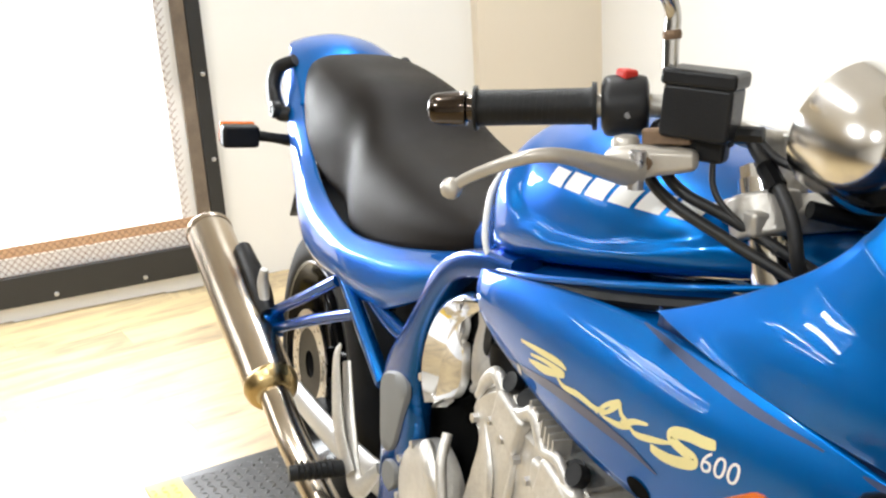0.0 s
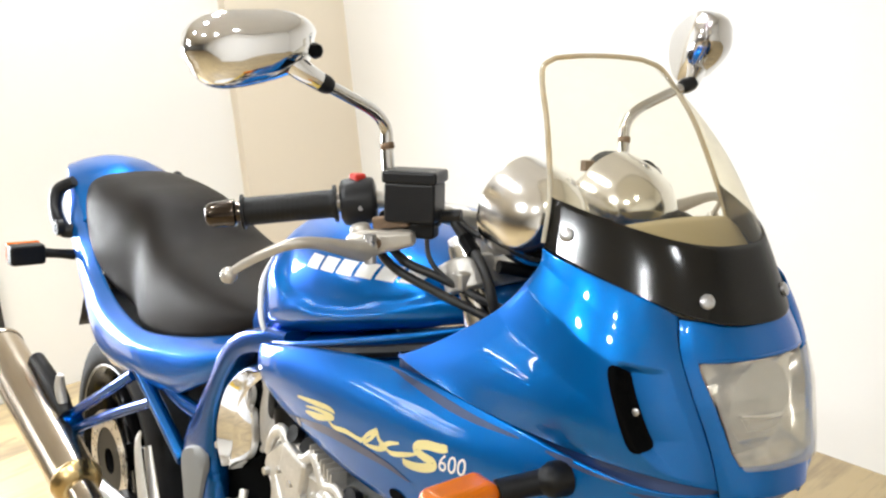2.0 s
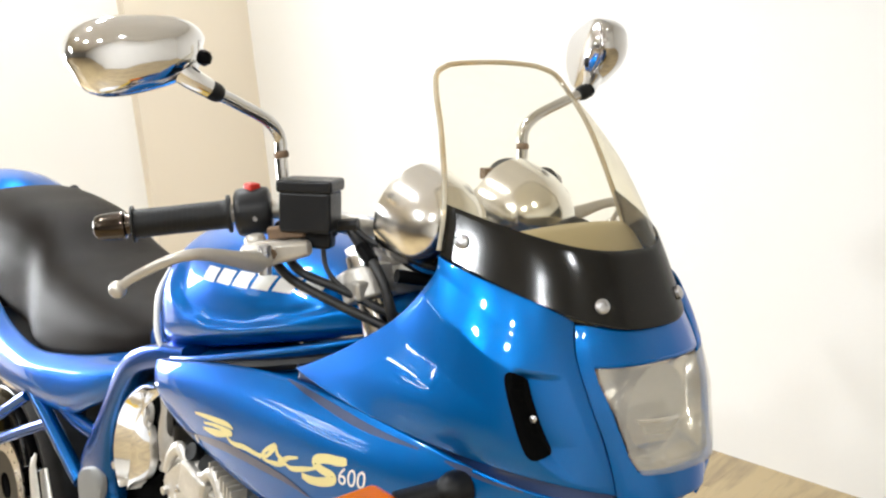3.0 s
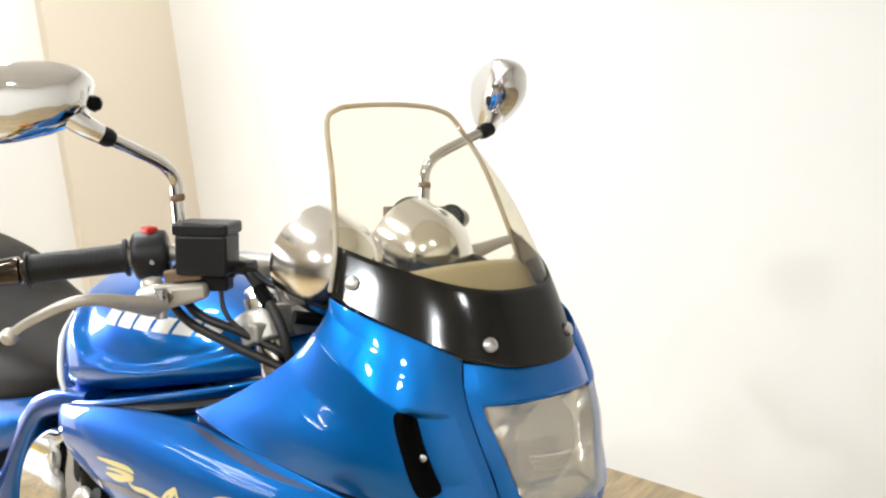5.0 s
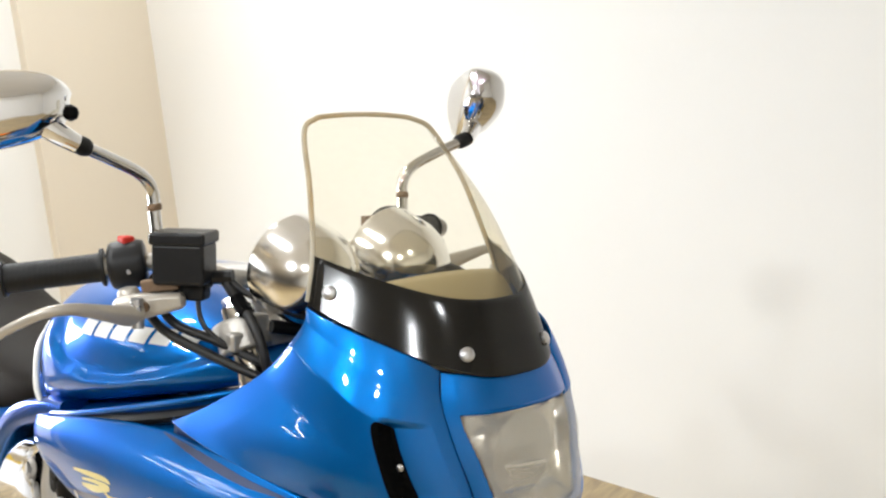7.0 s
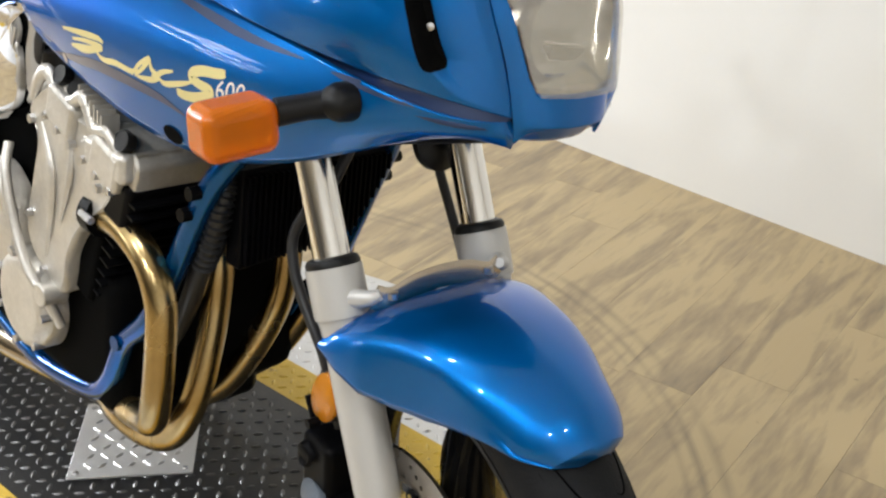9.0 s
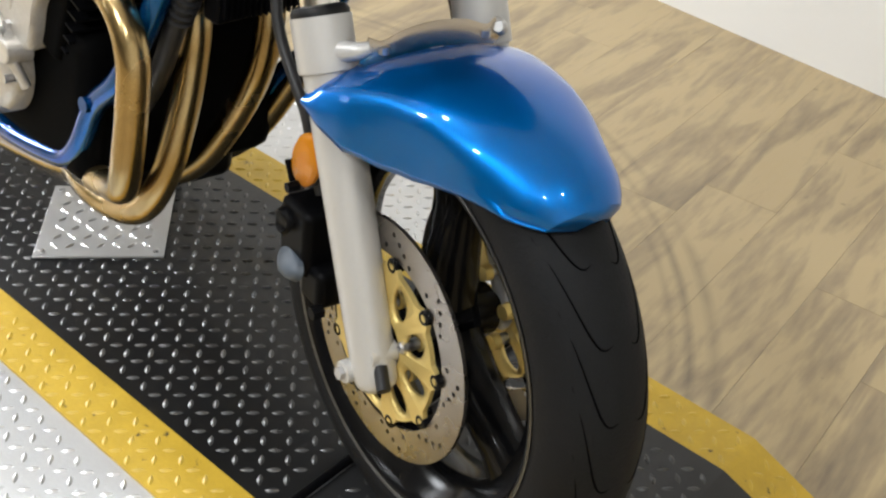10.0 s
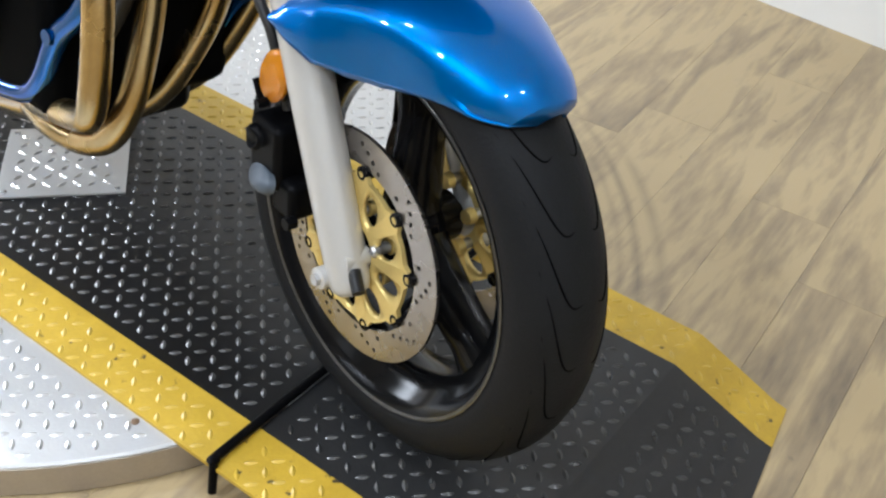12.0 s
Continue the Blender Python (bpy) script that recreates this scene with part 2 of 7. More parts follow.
def wood():
    m, nt, b = nodes_of("weathered oak vinyl")
    N, L = nt.nodes, nt.links
    tc, mp, oi = N.new("ShaderNodeTexCoord"), N.new("ShaderNodeMapping"), N.new("ShaderNodeObjectInfo")
    comb = N.new("ShaderNodeCombineXYZ")
    mul = N.new("ShaderNodeMath")
    mul.operation = "MULTIPLY"
    mul.inputs[1].default_value = 37.0
    L.new(oi.outputs["Random"], mul.inputs[0])
    for i in range(3):
        L.new(mul.outputs[0], comb.inputs[i])
    L.new(tc.outputs["Object"], mp.inputs["Vector"])
    L.new(comb.outputs[0], mp.inputs["Location"])
    mp.inputs["Scale"].default_value = (1.9, 10.0, 1.0)
    n1, n2, n3 = (N.new("ShaderNodeTexNoise") for _ in range(3))
    n1.inputs["Scale"].default_value, n1.inputs["Detail"].default_value, n1.inputs["Distortion"].default_value = 1.5, 8, 0.9
    n2.inputs["Scale"].default_value, n2.inputs["Detail"].default_value = 9, 8
    n3.inputs["Scale"].default_value, n3.inputs["Detail"].default_value = 1.1, 3
    for n in (n1, n2):
        L.new(mp.outputs[0], n.inputs["Vector"])
    geo = N.new("ShaderNodeNewGeometry")
    L.new(geo.outputs["Position"], n3.inputs["Vector"])
    r1 = N.new("ShaderNodeValToRGB")
    e = r1.color_ramp.elements
    e[0].position, e[0].color = 0.20, (0.165, 0.126, 0.082, 1)
    e[1].position, e[1].color = 0.62, (0.455, 0.348, 0.188, 1)
    x = r1.color_ramp.elements.new(0.46)
    x.color = (0.335, 0.253, 0.145, 1)
    a = N.new("ShaderNodeMath")
    a.operation = "MULTIPLY_ADD"
    a.inputs[1].default_value = 0.36
    L.new(n2.outputs["Fac"], a.inputs[0])
    s = N.new("ShaderNodeMath")
    s.operation = "SUBTRACT"
    s.inputs[1].default_value = 0.17
    L.new(n1.outputs["Fac"], s.inputs[0])
    L.new(s.outputs[0], a.inputs[2])
    o = N.new("ShaderNodeMath")
    o.operation = "MULTIPLY_ADD"
    o.inputs[1].default_value = 0.14
    L.new(oi.outputs["Random"], o.inputs[0])
    L.new(a.outputs[0], o.inputs[2])
    o2 = N.new("ShaderNodeMath")
    o2.operation = "MULTIPLY_ADD"
    o2.inputs[1].default_value = 0.25
    L.new(n3.outputs["Fac"], o2.inputs[0])
    L.new(o.outputs[0], o2.inputs[2])
    o3 = N.new("ShaderNodeMath")
    o3.operation = "SUBTRACT"
    o3.inputs[1].default_value = 0.17
    L.new(o2.outputs[0], o3.inputs[0])
    L.new(o3.outputs[0], r1.inputs[0])
    # curved tyre scuffs round the turntable, broken up by noise, and small dark knots
    def calc(op, a, b_, c=None):
        k = N.new("ShaderNodeMath")
        k.operation = op
        for i, v in enumerate((a, b_) if c is None else (a, b_, c)):
            if isinstance(v, (int, float)):
                k.inputs[i].default_value = v
            else:
                L.new(v, k.inputs[i])
        return k.outputs[0]

    dist = N.new("ShaderNodeVectorMath")
    dist.operation = "DISTANCE"
    dist.inputs[1].default_value = (-0.848, -0.053, 0.0)
    L.new(geo.outputs["Position"], dist.inputs[0])
    n4, n5 = N.new("ShaderNodeTexNoise"), N.new("ShaderNodeTexNoise")
    n4.inputs["Scale"].default_value, n4.inputs["Detail"].default_value = 5.0, 5
    n5.inputs["Scale"].default_value, n5.inputs["Detail"].default_value = 26.0, 4
    L.new(geo.outputs["Position"], n4.inputs["Vector"])
    L.new(geo.outputs["Position"], n5.inputs["Vector"])
    mark = None
    for radius, w, amount in ((1.105, 0.012, 0.5), (1.145, 0.016, 0.38), (1.075, 0.010, 0.25)):
        d = calc("ABSOLUTE", calc("SUBTRACT", dist.outputs["Value"], radius), 0.0)
        k = calc("MAXIMUM", calc("SUBTRACT", 1.0, calc("DIVIDE", d, w)), 0.0)
        k = calc("MULTIPLY", calc("MULTIPLY", k, amount), calc("MULTIPLY_ADD", n4.outputs["Fac"], 3.0, -0.9))
        k = calc("MAXIMUM", k, 0.0)
        mark = k if mark is None else calc("ADD", mark, k)
    knots = calc("MULTIPLY", calc("MAXIMUM", calc("SUBTRACT", n5.outputs["Fac"], 0.70), 0.0), 6.0)
    mark = calc("MINIMUM", calc("ADD", mark, knots), 0.75)
    dk = N.new("ShaderNodeMix")
    dk.data_type = "RGBA"
    dk.inputs["B"].default_value = (0.05, 0.045, 0.04, 1)
    L.new(mark, dk.inputs["Factor"])
    L.new(r1.outputs[0], dk.inputs["A"])
    L.new(dk.outputs["Result"], b.inputs["Base Color"])
    rr = N.new("ShaderNodeMath")
    rr.operation = "MULTIPLY_ADD"
    rr.inputs[1].default_value, rr.inputs[2].default_value = 0.2, 0.32
    L.new(n2.outputs["Fac"], rr.inputs[0])
    L.new(rr.outputs[0], b.inputs["Roughness"])
    b.inputs["Specular IOR Level"].default_value = 0.7
    bp = N.new("ShaderNodeBump")
    bp.inputs["Strength"].default_value, bp.inputs["Distance"].default_value = 0.2, 0.001
    L.new(n2.outputs["Fac"], bp.inputs["Height"])
    L.new(bp.outputs[0], b.inputs["Normal"])
    return m


M_WOOD = wood()

# ---- shapes ----


def spline(pts, n):
    """n points along a smooth curve through pts."""
    P = [np.array(p, float) for p in pts]
    P = [2 * P[0] - P[1], *P, 2 * P[-1] - P[-2]]
    out = []
    for s in np.linspace(0, len(pts) - 1, n):
        i = min(int(s), len(pts) - 2)
        t = s - i
        a, b, c, d = P[i:i + 4]
        out.append(0.5 * (2 * b + (c - a) * t + (2 * a - 5 * b + 4 * c - d) * t * t + (3 * b - a - 3 * c + d) * t ** 3))
    return np.array(out)


def loft(rings, caps=True):
    """Closed rings of equal length, skinned one to the next."""
    n, v, f = len(rings[0]), [], []
    for r in rings:
        v += [tuple(p) for p in r]
    for i in range(len(rings) - 1):
        for j in range(n):
            a, b = i * n + j, i * n + (j + 1) % n
            f.append((a, b, b + n, a + n))
    if caps:
        f += [tuple(range(n))[::-1], tuple(range((len(rings) - 1) * n, len(rings) * n))]
    return v, f


def hoop(rings):
    """Closed rings skinned round into one another, the last to the first."""
    n, k = len(rings[0]), len(rings)
    f = [(i * n + j, i * n + (j + 1) % n, (i + 1) % k * n + (j + 1) % n, (i + 1) % k * n + j) for i in range(k) for j in range(n)]
    return [tuple(p) for r in rings for p in r], f


def tube(pts, r, n=12, res=24, caps=True, flat=1.0):
    """A round bar along a smooth curve; r may be a list."""
    C = spline(pts, res)
    rs = np.interp(np.linspace(0, 1, res), np.linspace(0, 1, len(r)), r) if hasattr(r, "__len__") else [r] * res
    rings, side = [], None
    for i, p in enumerate(C):
        d = C[min(i + 1, res - 1)] - C[max(i - 1, 0)]
        d /= np.linalg.norm(d)
        if side is None:
            side = np.cross(d, (0, 1, 0) if abs(d[1]) < 0.9 else (1, 0, 0))
        side = side - d * side.dot(d)
        side /= np.linalg.norm(side)
        up = np.cross(d, side)
        rings.append([p + rs[i] * (math.cos(a) * side + flat * math.sin(a) * up) for a in np.linspace(0, 2 * math.pi, n, endpoint=False)])
    return loft(rings, caps)


def rod(a, b, r0, r1=None, n=16):
    a, b = np.array(a, float), np.array(b, float)
    return tube([a, (a + b) / 2, b], [r0, r0 if r1 is None else (r0 + r1) / 2, r0 if r1 is None else r1], n, 3)


def lathe(profile, n=48, m=None, closed=False):
    """Profile (radius, height) turned round z, then set by the matrix m."""
    rings = []
    for r, h in profile:
        rings.append([(r * math.cos(a), r * math.sin(a), h) for a in np.linspace(0, 2 * math.pi, n, endpoint=False)])
    if closed:
        v, f = hoop(rings)
    else:
        v, f = loft(rings, True)
    return moved((v, f), m) if m else (v, f)


def moved(vf, m):
    return [tuple(m @ Vector(p)) for p in vf[0]], vf[1]


def joined(*parts):
    v, f = [], []
    for pv, pf in parts:
        k = len(v)
        v += list(pv)
        f += [tuple(i + k for i in q) for q in pf]
    return v, f


def box(c, s, m=None):
    x, y, z = (k / 2 for k in s)
    v = [(c[0] + a * x, c[1] + b * y, c[2] + d * z) for a in (-1, 1) for b in (-1, 1) for d in (-1, 1)]
    f = [(0, 1, 3, 2), (4, 6, 7, 5), (0, 4, 5, 1), (2, 3, 7, 6), (0, 2, 6, 4), (1, 5, 7, 3)]
    return moved((v, f), m) if m else (v, f)


def surface(grid, nu=24, nv=16):
    """A smooth sheet through a grid of points."""
    rows = [spline(r, nu) for r in grid]
    cols = [spline([r[i] for r in rows], nv) for i in range(nu)]
    v = [tuple(cols[i][j]) for j in range(nv) for i in range(nu)]
    f = [(j * nu + i, j * nu + i + 1, (j + 1) * nu + i + 1, (j + 1) * nu + i) for j in range(nv - 1) for i in range(nu - 1)]
    return v, f


def closed(pts, n):
    """n points round a smooth closed outline through pts."""
    P = [np.array(p, float) for p in pts]
    k = len(P)
    out = []
    for s in np.linspace(0, k, n, endpoint=False):
        i, t = int(s), s - int(s)
        a, b, c, d = P[(i - 1) % k], P[i % k], P[(i + 1) % k], P[(i + 2) % k]
        out.append(0.5 * (2 * b + (c - a) * t + (2 * a - 5 * b + 4 * c - d) * t * t + (3 * b - a - 3 * c + d) * t ** 3))
    return np.array(out)


def pad(outline, side, steps, n=48):
    """A domed plate on the bike's flank: an (x, z) outline shrunk step by step, (scale, distance from the middle plane)."""
    C = closed(outline, n)
    mid = C.mean(0)
    return loft([[(mid[0] + (p[0] - mid[0]) * k, side * y, mid[1] + (p[1] - mid[1]) * k) for p in C] for k, y in steps])


def strap(rows, side, y0, y1, n=40):
    """A flat pressed bar along (x, z, half width) rows, between two distances from the middle plane, edges rounded."""
    C = spline(rows, n)
    rings = []
    for i, (x, z, w) in enumerate(C):
        d = C[min(i + 1, n - 1)][:2] - C[max(i - 1, 0)][:2]
        d /= np.linalg.norm(d)
        ring = []
        for q in np.linspace(0, 2 * math.pi, 20, endpoint=False):
            c, t = math.cos(q), math.sin(q)
            c, t = math.copysign(abs(c) ** 0.45, c), math.copysign(abs(t) ** 0.55, t)
            ring.append((x - d[1] * w * c, side * ((y0 + y1) / 2 + (y1 - y0) / 2 * t), z + d[0] * w * c))
        rings.append(ring)
    return loft(rings)


def swept(grid, nu=40, nv=34, du=3, dv=3):
    """A fair sheet: a polynomial patch that lies closest to a grid of points, with even reflections."""
    G = np.array(grid, float)
    r, c = G.shape[:2]
    A = np.polynomial.chebyshev.chebvander2d
    v, u = np.meshgrid(np.linspace(-1, 1, r), np.linspace(-1, 1, c), indexing="ij")
    coef = np.linalg.lstsq(A(v.ravel(), u.ravel(), (min(dv, r - 1), min(du, c - 1))), G.reshape(-1, 3), rcond=None)[0]
    v, u = np.meshgrid(np.linspace(-1, 1, nv), np.linspace(-1, 1, nu), indexing="ij")
    P = A(v.ravel(), u.ravel(), (min(dv, r - 1), min(du, c - 1))) @ coef
    f = [(j * nu + i, j * nu + i + 1, (j + 1) * nu + i + 1, (j + 1) * nu + i) for j in range(nv - 1) for i in range(nu - 1)]
    return [tuple(p) for p in P], f


def eased(C, passes=3):
    """Rows of numbers with their small unevenness smoothed out, the ends kept."""
    C = np.array(C, float)
    for _ in range(passes):
        C[1:-1] = (C[:-2] + 2 * C[1:-1] + C[2:]) / 4
    return C


def mirrored(vf):
    return [(x, -y, z) for x, y, z in vf[0]], [tuple(reversed(q)) for q in vf[1]]


def mirror_grid(grid):
    return [[(x, -y, z) for x, y, z in r] for r in grid]


def part(name, vf, mat, parent=None, label="", smooth=True, bevel=0.0, thick=0.0, sub=0, segs=2, sharp=40):
    me = bpy.data.meshes.new(name)
    me.from_pydata([tuple(float(k) for k in p) for p in vf[0]], [], vf[1])
    bm = bmesh.new()
    bm.from_mesh(me)
    bmesh.ops.recalc_face_normals(bm, faces=bm.faces)
    if smooth:
        for fc in bm.faces:
            fc.smooth = True
        for e in bm.edges:
            if len(e.link_faces) == 2 and e.calc_face_angle(0) > radians(sharp):
                e.smooth = False
    bm.to_mesh(me)
    bm.free()
    me.materials.append(mat)
    ob = new(name, me)
    if parent:
        ob.parent = parent
    if thick:
        s = ob.modifiers.new("thickness", "SOLIDIFY")
        s.thickness, s.offset = thick, 0
    if bevel:
        s = ob.modifiers.new("bevel", "BEVEL")
        s.width, s.segments, s.limit_method, s.angle_limit = bevel, segs, "ANGLE", radians(35)
        s.harden_normals = smooth
    if sub:
        s = ob.modifiers.new("smooth", "SUBSURF")
        s.levels = s.render_levels = sub
    if label:
        tagged(ob, label)
    return ob


def pose_y(x, y, z):
    """Turns z into the bike's axle direction, pointing to its right side."""
    return Matrix.Translation((x, y, z)) @ Matrix.Rotation(radians(90), 4, "X")


def baked(ob):
    """Replaces the object's mesh by the one its modifiers give."""
    dg = bpy.context.evaluated_depsgraph_get()
    me = bpy.data.meshes.new_from_object(ob.evaluated_get(dg))
    ob.modifiers.clear()
    ob.data = me
    return ob

# ---- the room ----
BACK, LEFT, RIGHT, FRONT = 1.70, -3.35, 3.1, -14.0     # inner faces of the walls
HALL, TURN = -13.0, -1.25          # the hall goes on behind the left wall, past its end


def structure(name, vf, mat, label, category="", smooth=False, bevel=0.0):
    return tagged(part(name, vf, mat, None, "", smooth, bevel), label, category, kind="structure")


def span(a, b):
    return box([(p + q) / 2 for p, q in zip(a, b)], [q - p for p, q in zip(a, b)])


floor = structure("floor", joined(span((LEFT - 0.3, TURN, -0.12), (RIGHT, BACK, -0.006)), span((HALL, FRONT, -0.12), (RIGHT, TURN, -0.006))), M_WOOD, "weathered oak vinyl plank floor with scuffs", "floor")
structure("wall_back", span((LEFT - 0.4, BACK, -0.12), (RIGHT + 0.15, BACK + 0.15, CEIL)), M_WALL, "plain white painted wall with faint scuffs", "wall")
# unseen right wall, set near and white to brighten the chrome's reflections
structure("wall_right", span((RIGHT, FRONT, -0.12), (RIGHT + 0.15, BACK, CEIL)), M_WALL, "plain white painted wall", "wall")
structure("wall_front", span((HALL - 0.15, FRONT - 0.15, -0.12), (RIGHT + 0.15, FRONT, CEIL)), M_HALL, "pale grey painted wall of the hall", "wall")
structure("wall_left", span((LEFT - 0.4, TURN, -0.12), (LEFT, 1.165, CEIL)), M_WALL, "white painted wall that holds the mesh gate", "wall")
structure("wall_recess", span((LEFT - 0.4, 1.165, -0.12), (LEFT + 0.055, BACK, CEIL)), M_BEIGE, "beige pilaster in the corner", "wall")
structure("wall_hall_side", span((HALL, TURN, -0.12), (LEFT - 0.4, TURN + 0.15, CEIL)), M_HALL, "pale grey painted wall of the hall", "wall")
structure("wall_hall_end", span((HALL - 0.15, FRONT, -0.12), (HALL, TURN + 0.15, CEIL)), M_HALL, "pale grey painted wall of the hall", "wall")
structure("ceiling", span((HALL - 0.15, FRONT - 0.15, CEIL), (RIGHT + 0.15, BACK + 0.15, CEIL + 0.1)), M_DARKCEIL, "grey painted ceiling", "ceiling")


def ceiling_spot(x, y, watts):
    root = tagged(new("ceiling_spot"), "round white ceiling spot with a lit disc", "lamp", "ceiling spots")
    root.location = (x, y, CEIL)
    part("housing", lathe([(0.110, 0.0), (0.110, -0.030), (0.104, -0.036), (0.090, -0.036), (0.088, -0.024), (0.02, -0.024)], 32), M_CEIL, root)
    part("disc", lathe([(0.086, -0.026), (0.086, -0.030), (0.02, -0.031)], 32), M_SPOT, root, "lit white disc")
    ld = bpy.data.lights.new("spot_light", "AREA")
    ld.shape, ld.size, ld.energy, ld.color = "DISK", 0.17, watts, (0.915, 0.955, 0.985)
    lo = new("spot_light", ld)
    lo.parent = root
    lo.location = (0, 0, -0.04)
    return root


for row in LAMPS:
    ceiling_spot(*row)
# square fitting of four lit panels
troffer = tagged(new("ceiling_panel"), "square ceiling fitting with four lit panels", "lamp")
troffer.location = (-4.8, -4.6, CEIL)
part("housing", box((0, 0, -0.012), (1.66, 1.66, 0.02)), M_CEIL, troffer, smooth=False, bevel=0.004)
for dx in (-0.41, 0.41):
    for dy in (-0.41, 0.41):
        part("diffuser", box((dx, dy, -0.026), (0.66, 0.66, 0.006)), M_PANEL, troffer, "lit white panel", smooth=False)
for k in (-1, 0, 1):
    part("louvre", box((0.82 * k, 0, -0.040), (0.020, 1.64, 0.03)), M_CEIL, troffer, smooth=False)
    part("louvre", box((0, 0.82 * k, -0.041), (1.64, 0.020, 0.028)), M_CEIL, troffer, smooth=False)
# long lamp rows further down the hall
for x, y, reach in ((-7.4, -6.6, 2.8), (-7.9, -9.8, 2.0), (-5.8, -6.6, 2.6), (-9.8, -10.8, 3.4)):
    row = tagged(new("ceiling_lamp"), "long white batten with one lit fluorescent tube", "lamp", "hall lamps")
    row.location = (x, y, CEIL - 0.05)
    part("housing", box((0, 0, 0.025), (0.12, reach + 0.1, 0.04)), M_CEIL, row, smooth=False, bevel=0.006)
    part("tube", rod((0, -reach / 2, -0.02), (0, reach / 2, -0.02), 0.024), M_TUBE, row, "lit white tube")

# ---- the turntable and its runway ----
PLAT = 0.06                       # height of the turntable's top
TC, TR = (-0.74, 0.06), 0.672     # its centre and radius
STRIP = pose(0, 0, 0, 0, 0, 5.2)  # the runway's direction
S0, S1, S2, S3 = -0.207, -0.122, 0.352, 0.437  # its edges across: yellow, black, yellow
XH, XS, XE = -0.085, 0.283, 0.447  # rod joint, start and foot of the front slope
XB, XR = -1.50, -2.02             # hinge and foot of the rear ramp

turntable = tagged(new("turntable"), "round aluminium tread plate turntable lying on the floor", "turntable")
part("disc", lathe([(TR - 0.002, 0.002), (TR, 0.004), (TR, PLAT - 0.008), (TR - 0.003, PLAT - 0.005)], 120, Matrix.Translation((*TC, 0))), M_PLATE, turntable, smooth=True)
part("rim_band", lathe([(TR + 0.0005, 0.003), (TR + 0.003, 0.003), (TR + 0.003, PLAT - 0.009), (TR + 0.0005, PLAT - 0.009)], 120, Matrix.Translation((*TC, 0)), True), M_PLATELOW, turntable, "dull metal band")


def runway_z(x):
    if x > XS:
        return PLAT * max(0.06, 1 - (x - XS) / (XE - XS))
    if x < XB:
        return PLAT * max(0.06, 1 - (XB - x) / (XB - XR))
    return PLAT


def runway_x(x, y):
    """The foot of the front slope is cut a little askew."""
    return x - 0.16 * (y - 0.36) * max(0.0, (x - XS) / (XE - XS))


def band(y0, y1, x0, x1, n, lift):
    """A strip of the runway between two lines along it, with a thickness."""
    v, f = [], []
    xs = sorted(set(np.linspace(x0, x1, n)) | {k for k in (XS, XB) if x0 < k < x1})
    n = len(xs)
    for x in xs:
        z = runway_z(x) + lift
        for y, h in ((y0, z), (y1, z), (y0, max(z - 0.006, 0.0005)), (y1, max(z - 0.006, 0.0005))):
            v.append((runway_x(x, y), y, h))
    for i in range(n - 1):
        a, b = 4 * i, 4 * i + 4
        f += [(a, a + 1, b + 1, b), (a + 2, b + 2, b + 3, a + 3), (a, b, b + 2, a + 2), (a + 1, a + 3, b + 3, b + 1)]
    f += [(0, 2, 3, 1), (4 * n - 4, 4 * n - 3, 4 * n - 1, 4 * n - 2)]
    return moved((v, f), STRIP)


runway = tagged(new("runway"), "black tread plate runway with yellow painted edges over the turntable", "runway")
for nm, x0, x1 in (("deck", XB + 0.004, XH - 0.004), ("front_ramp", XH + 0.004, XE), ("rear_ramp", XR, XB - 0.004)):
    pl = part(nm, band(S1, S2, x0, x1, 24, 0.0), M_RAMP if nm == "front_ramp" else M_STRIP, runway, smooth=False)
    part("edge_stripe", band(S0, S1, x0, x1, 24, 0.0), M_YEL, pl, "worn yellow painted edge", smooth=False)
    part("edge_stripe", band(S2, S3, x0, x1, 24, 0.0), M_YEL, pl, "worn yellow painted edge", smooth=False)
hinge = tagged(new("hinge_rod"), "thin black steel rod lying across the runway at the ramp's joint", "rod")
part("rod", moved(tube([(XH + 0.004, S0 + 0.004, PLAT + 0.007), (XH, S0 + 0.05, PLAT + 0.008), (XH, S3 - 0.1, PLAT + 0.008), (XH, S3 + 0.01, PLAT + 0.007)], 0.0065, 10, 30), STRIP), M_GLOSSK, hinge)
part("rod_foot", moved(rod((XH + 0.004, S0 + 0.003, PLAT + 0.008), (XH + 0.006, S0 - 0.006, 0.018), 0.006), STRIP), M_GLOSSK, hinge)


def tread(m, l=0.0195, w=0.0078, h=0.0025):
    """One raised lens of tread plate."""
    v, f = [], []
    for t in np.linspace(-1, 1, 5):
        k = w / 2 * (1 - t * t) + 0.0003
        v += [(t * l / 2, -k, 0), (t * l / 2, 0, h * (1 - 0.8 * t * t)), (t * l / 2, k, 0)]
    for i in range(4):
        a = 3 * i
        f += [(a, a + 3, a + 4, a + 1), (a + 1, a + 4, a + 5, a + 2)]
    return moved((v, f), m)


def treads(name, spots, mat, parent, label):
    v, f = joined(*[tread(m) for m in spots])
    return tagged(part(name, (v, f), mat, parent, "", True), label, kind="stuff")


PITCH = 0.0245


def tread_spots(x0, x1, y0, y1, keep, turn=0.0):
    out = []
    for i in range(int(math.ceil(x0 / PITCH)), int(x1 / PITCH) + 1):
        for j in range(int(math.ceil(y0 / PITCH)), int(y1 / PITCH) + 1):
            x, y = i * PITCH, j * PITCH
            if keep(x, y):
                out.append((x, y, 45 + turn if (i + j) % 2 else -45 + turn))
    return out


def on_runway(lo, hi):
    def keep(x, y):
        return lo + 0.009 < y < hi - 0.009 and abs(x - XH) > 0.014 and abs(x - XS) > 0.012
    return keep


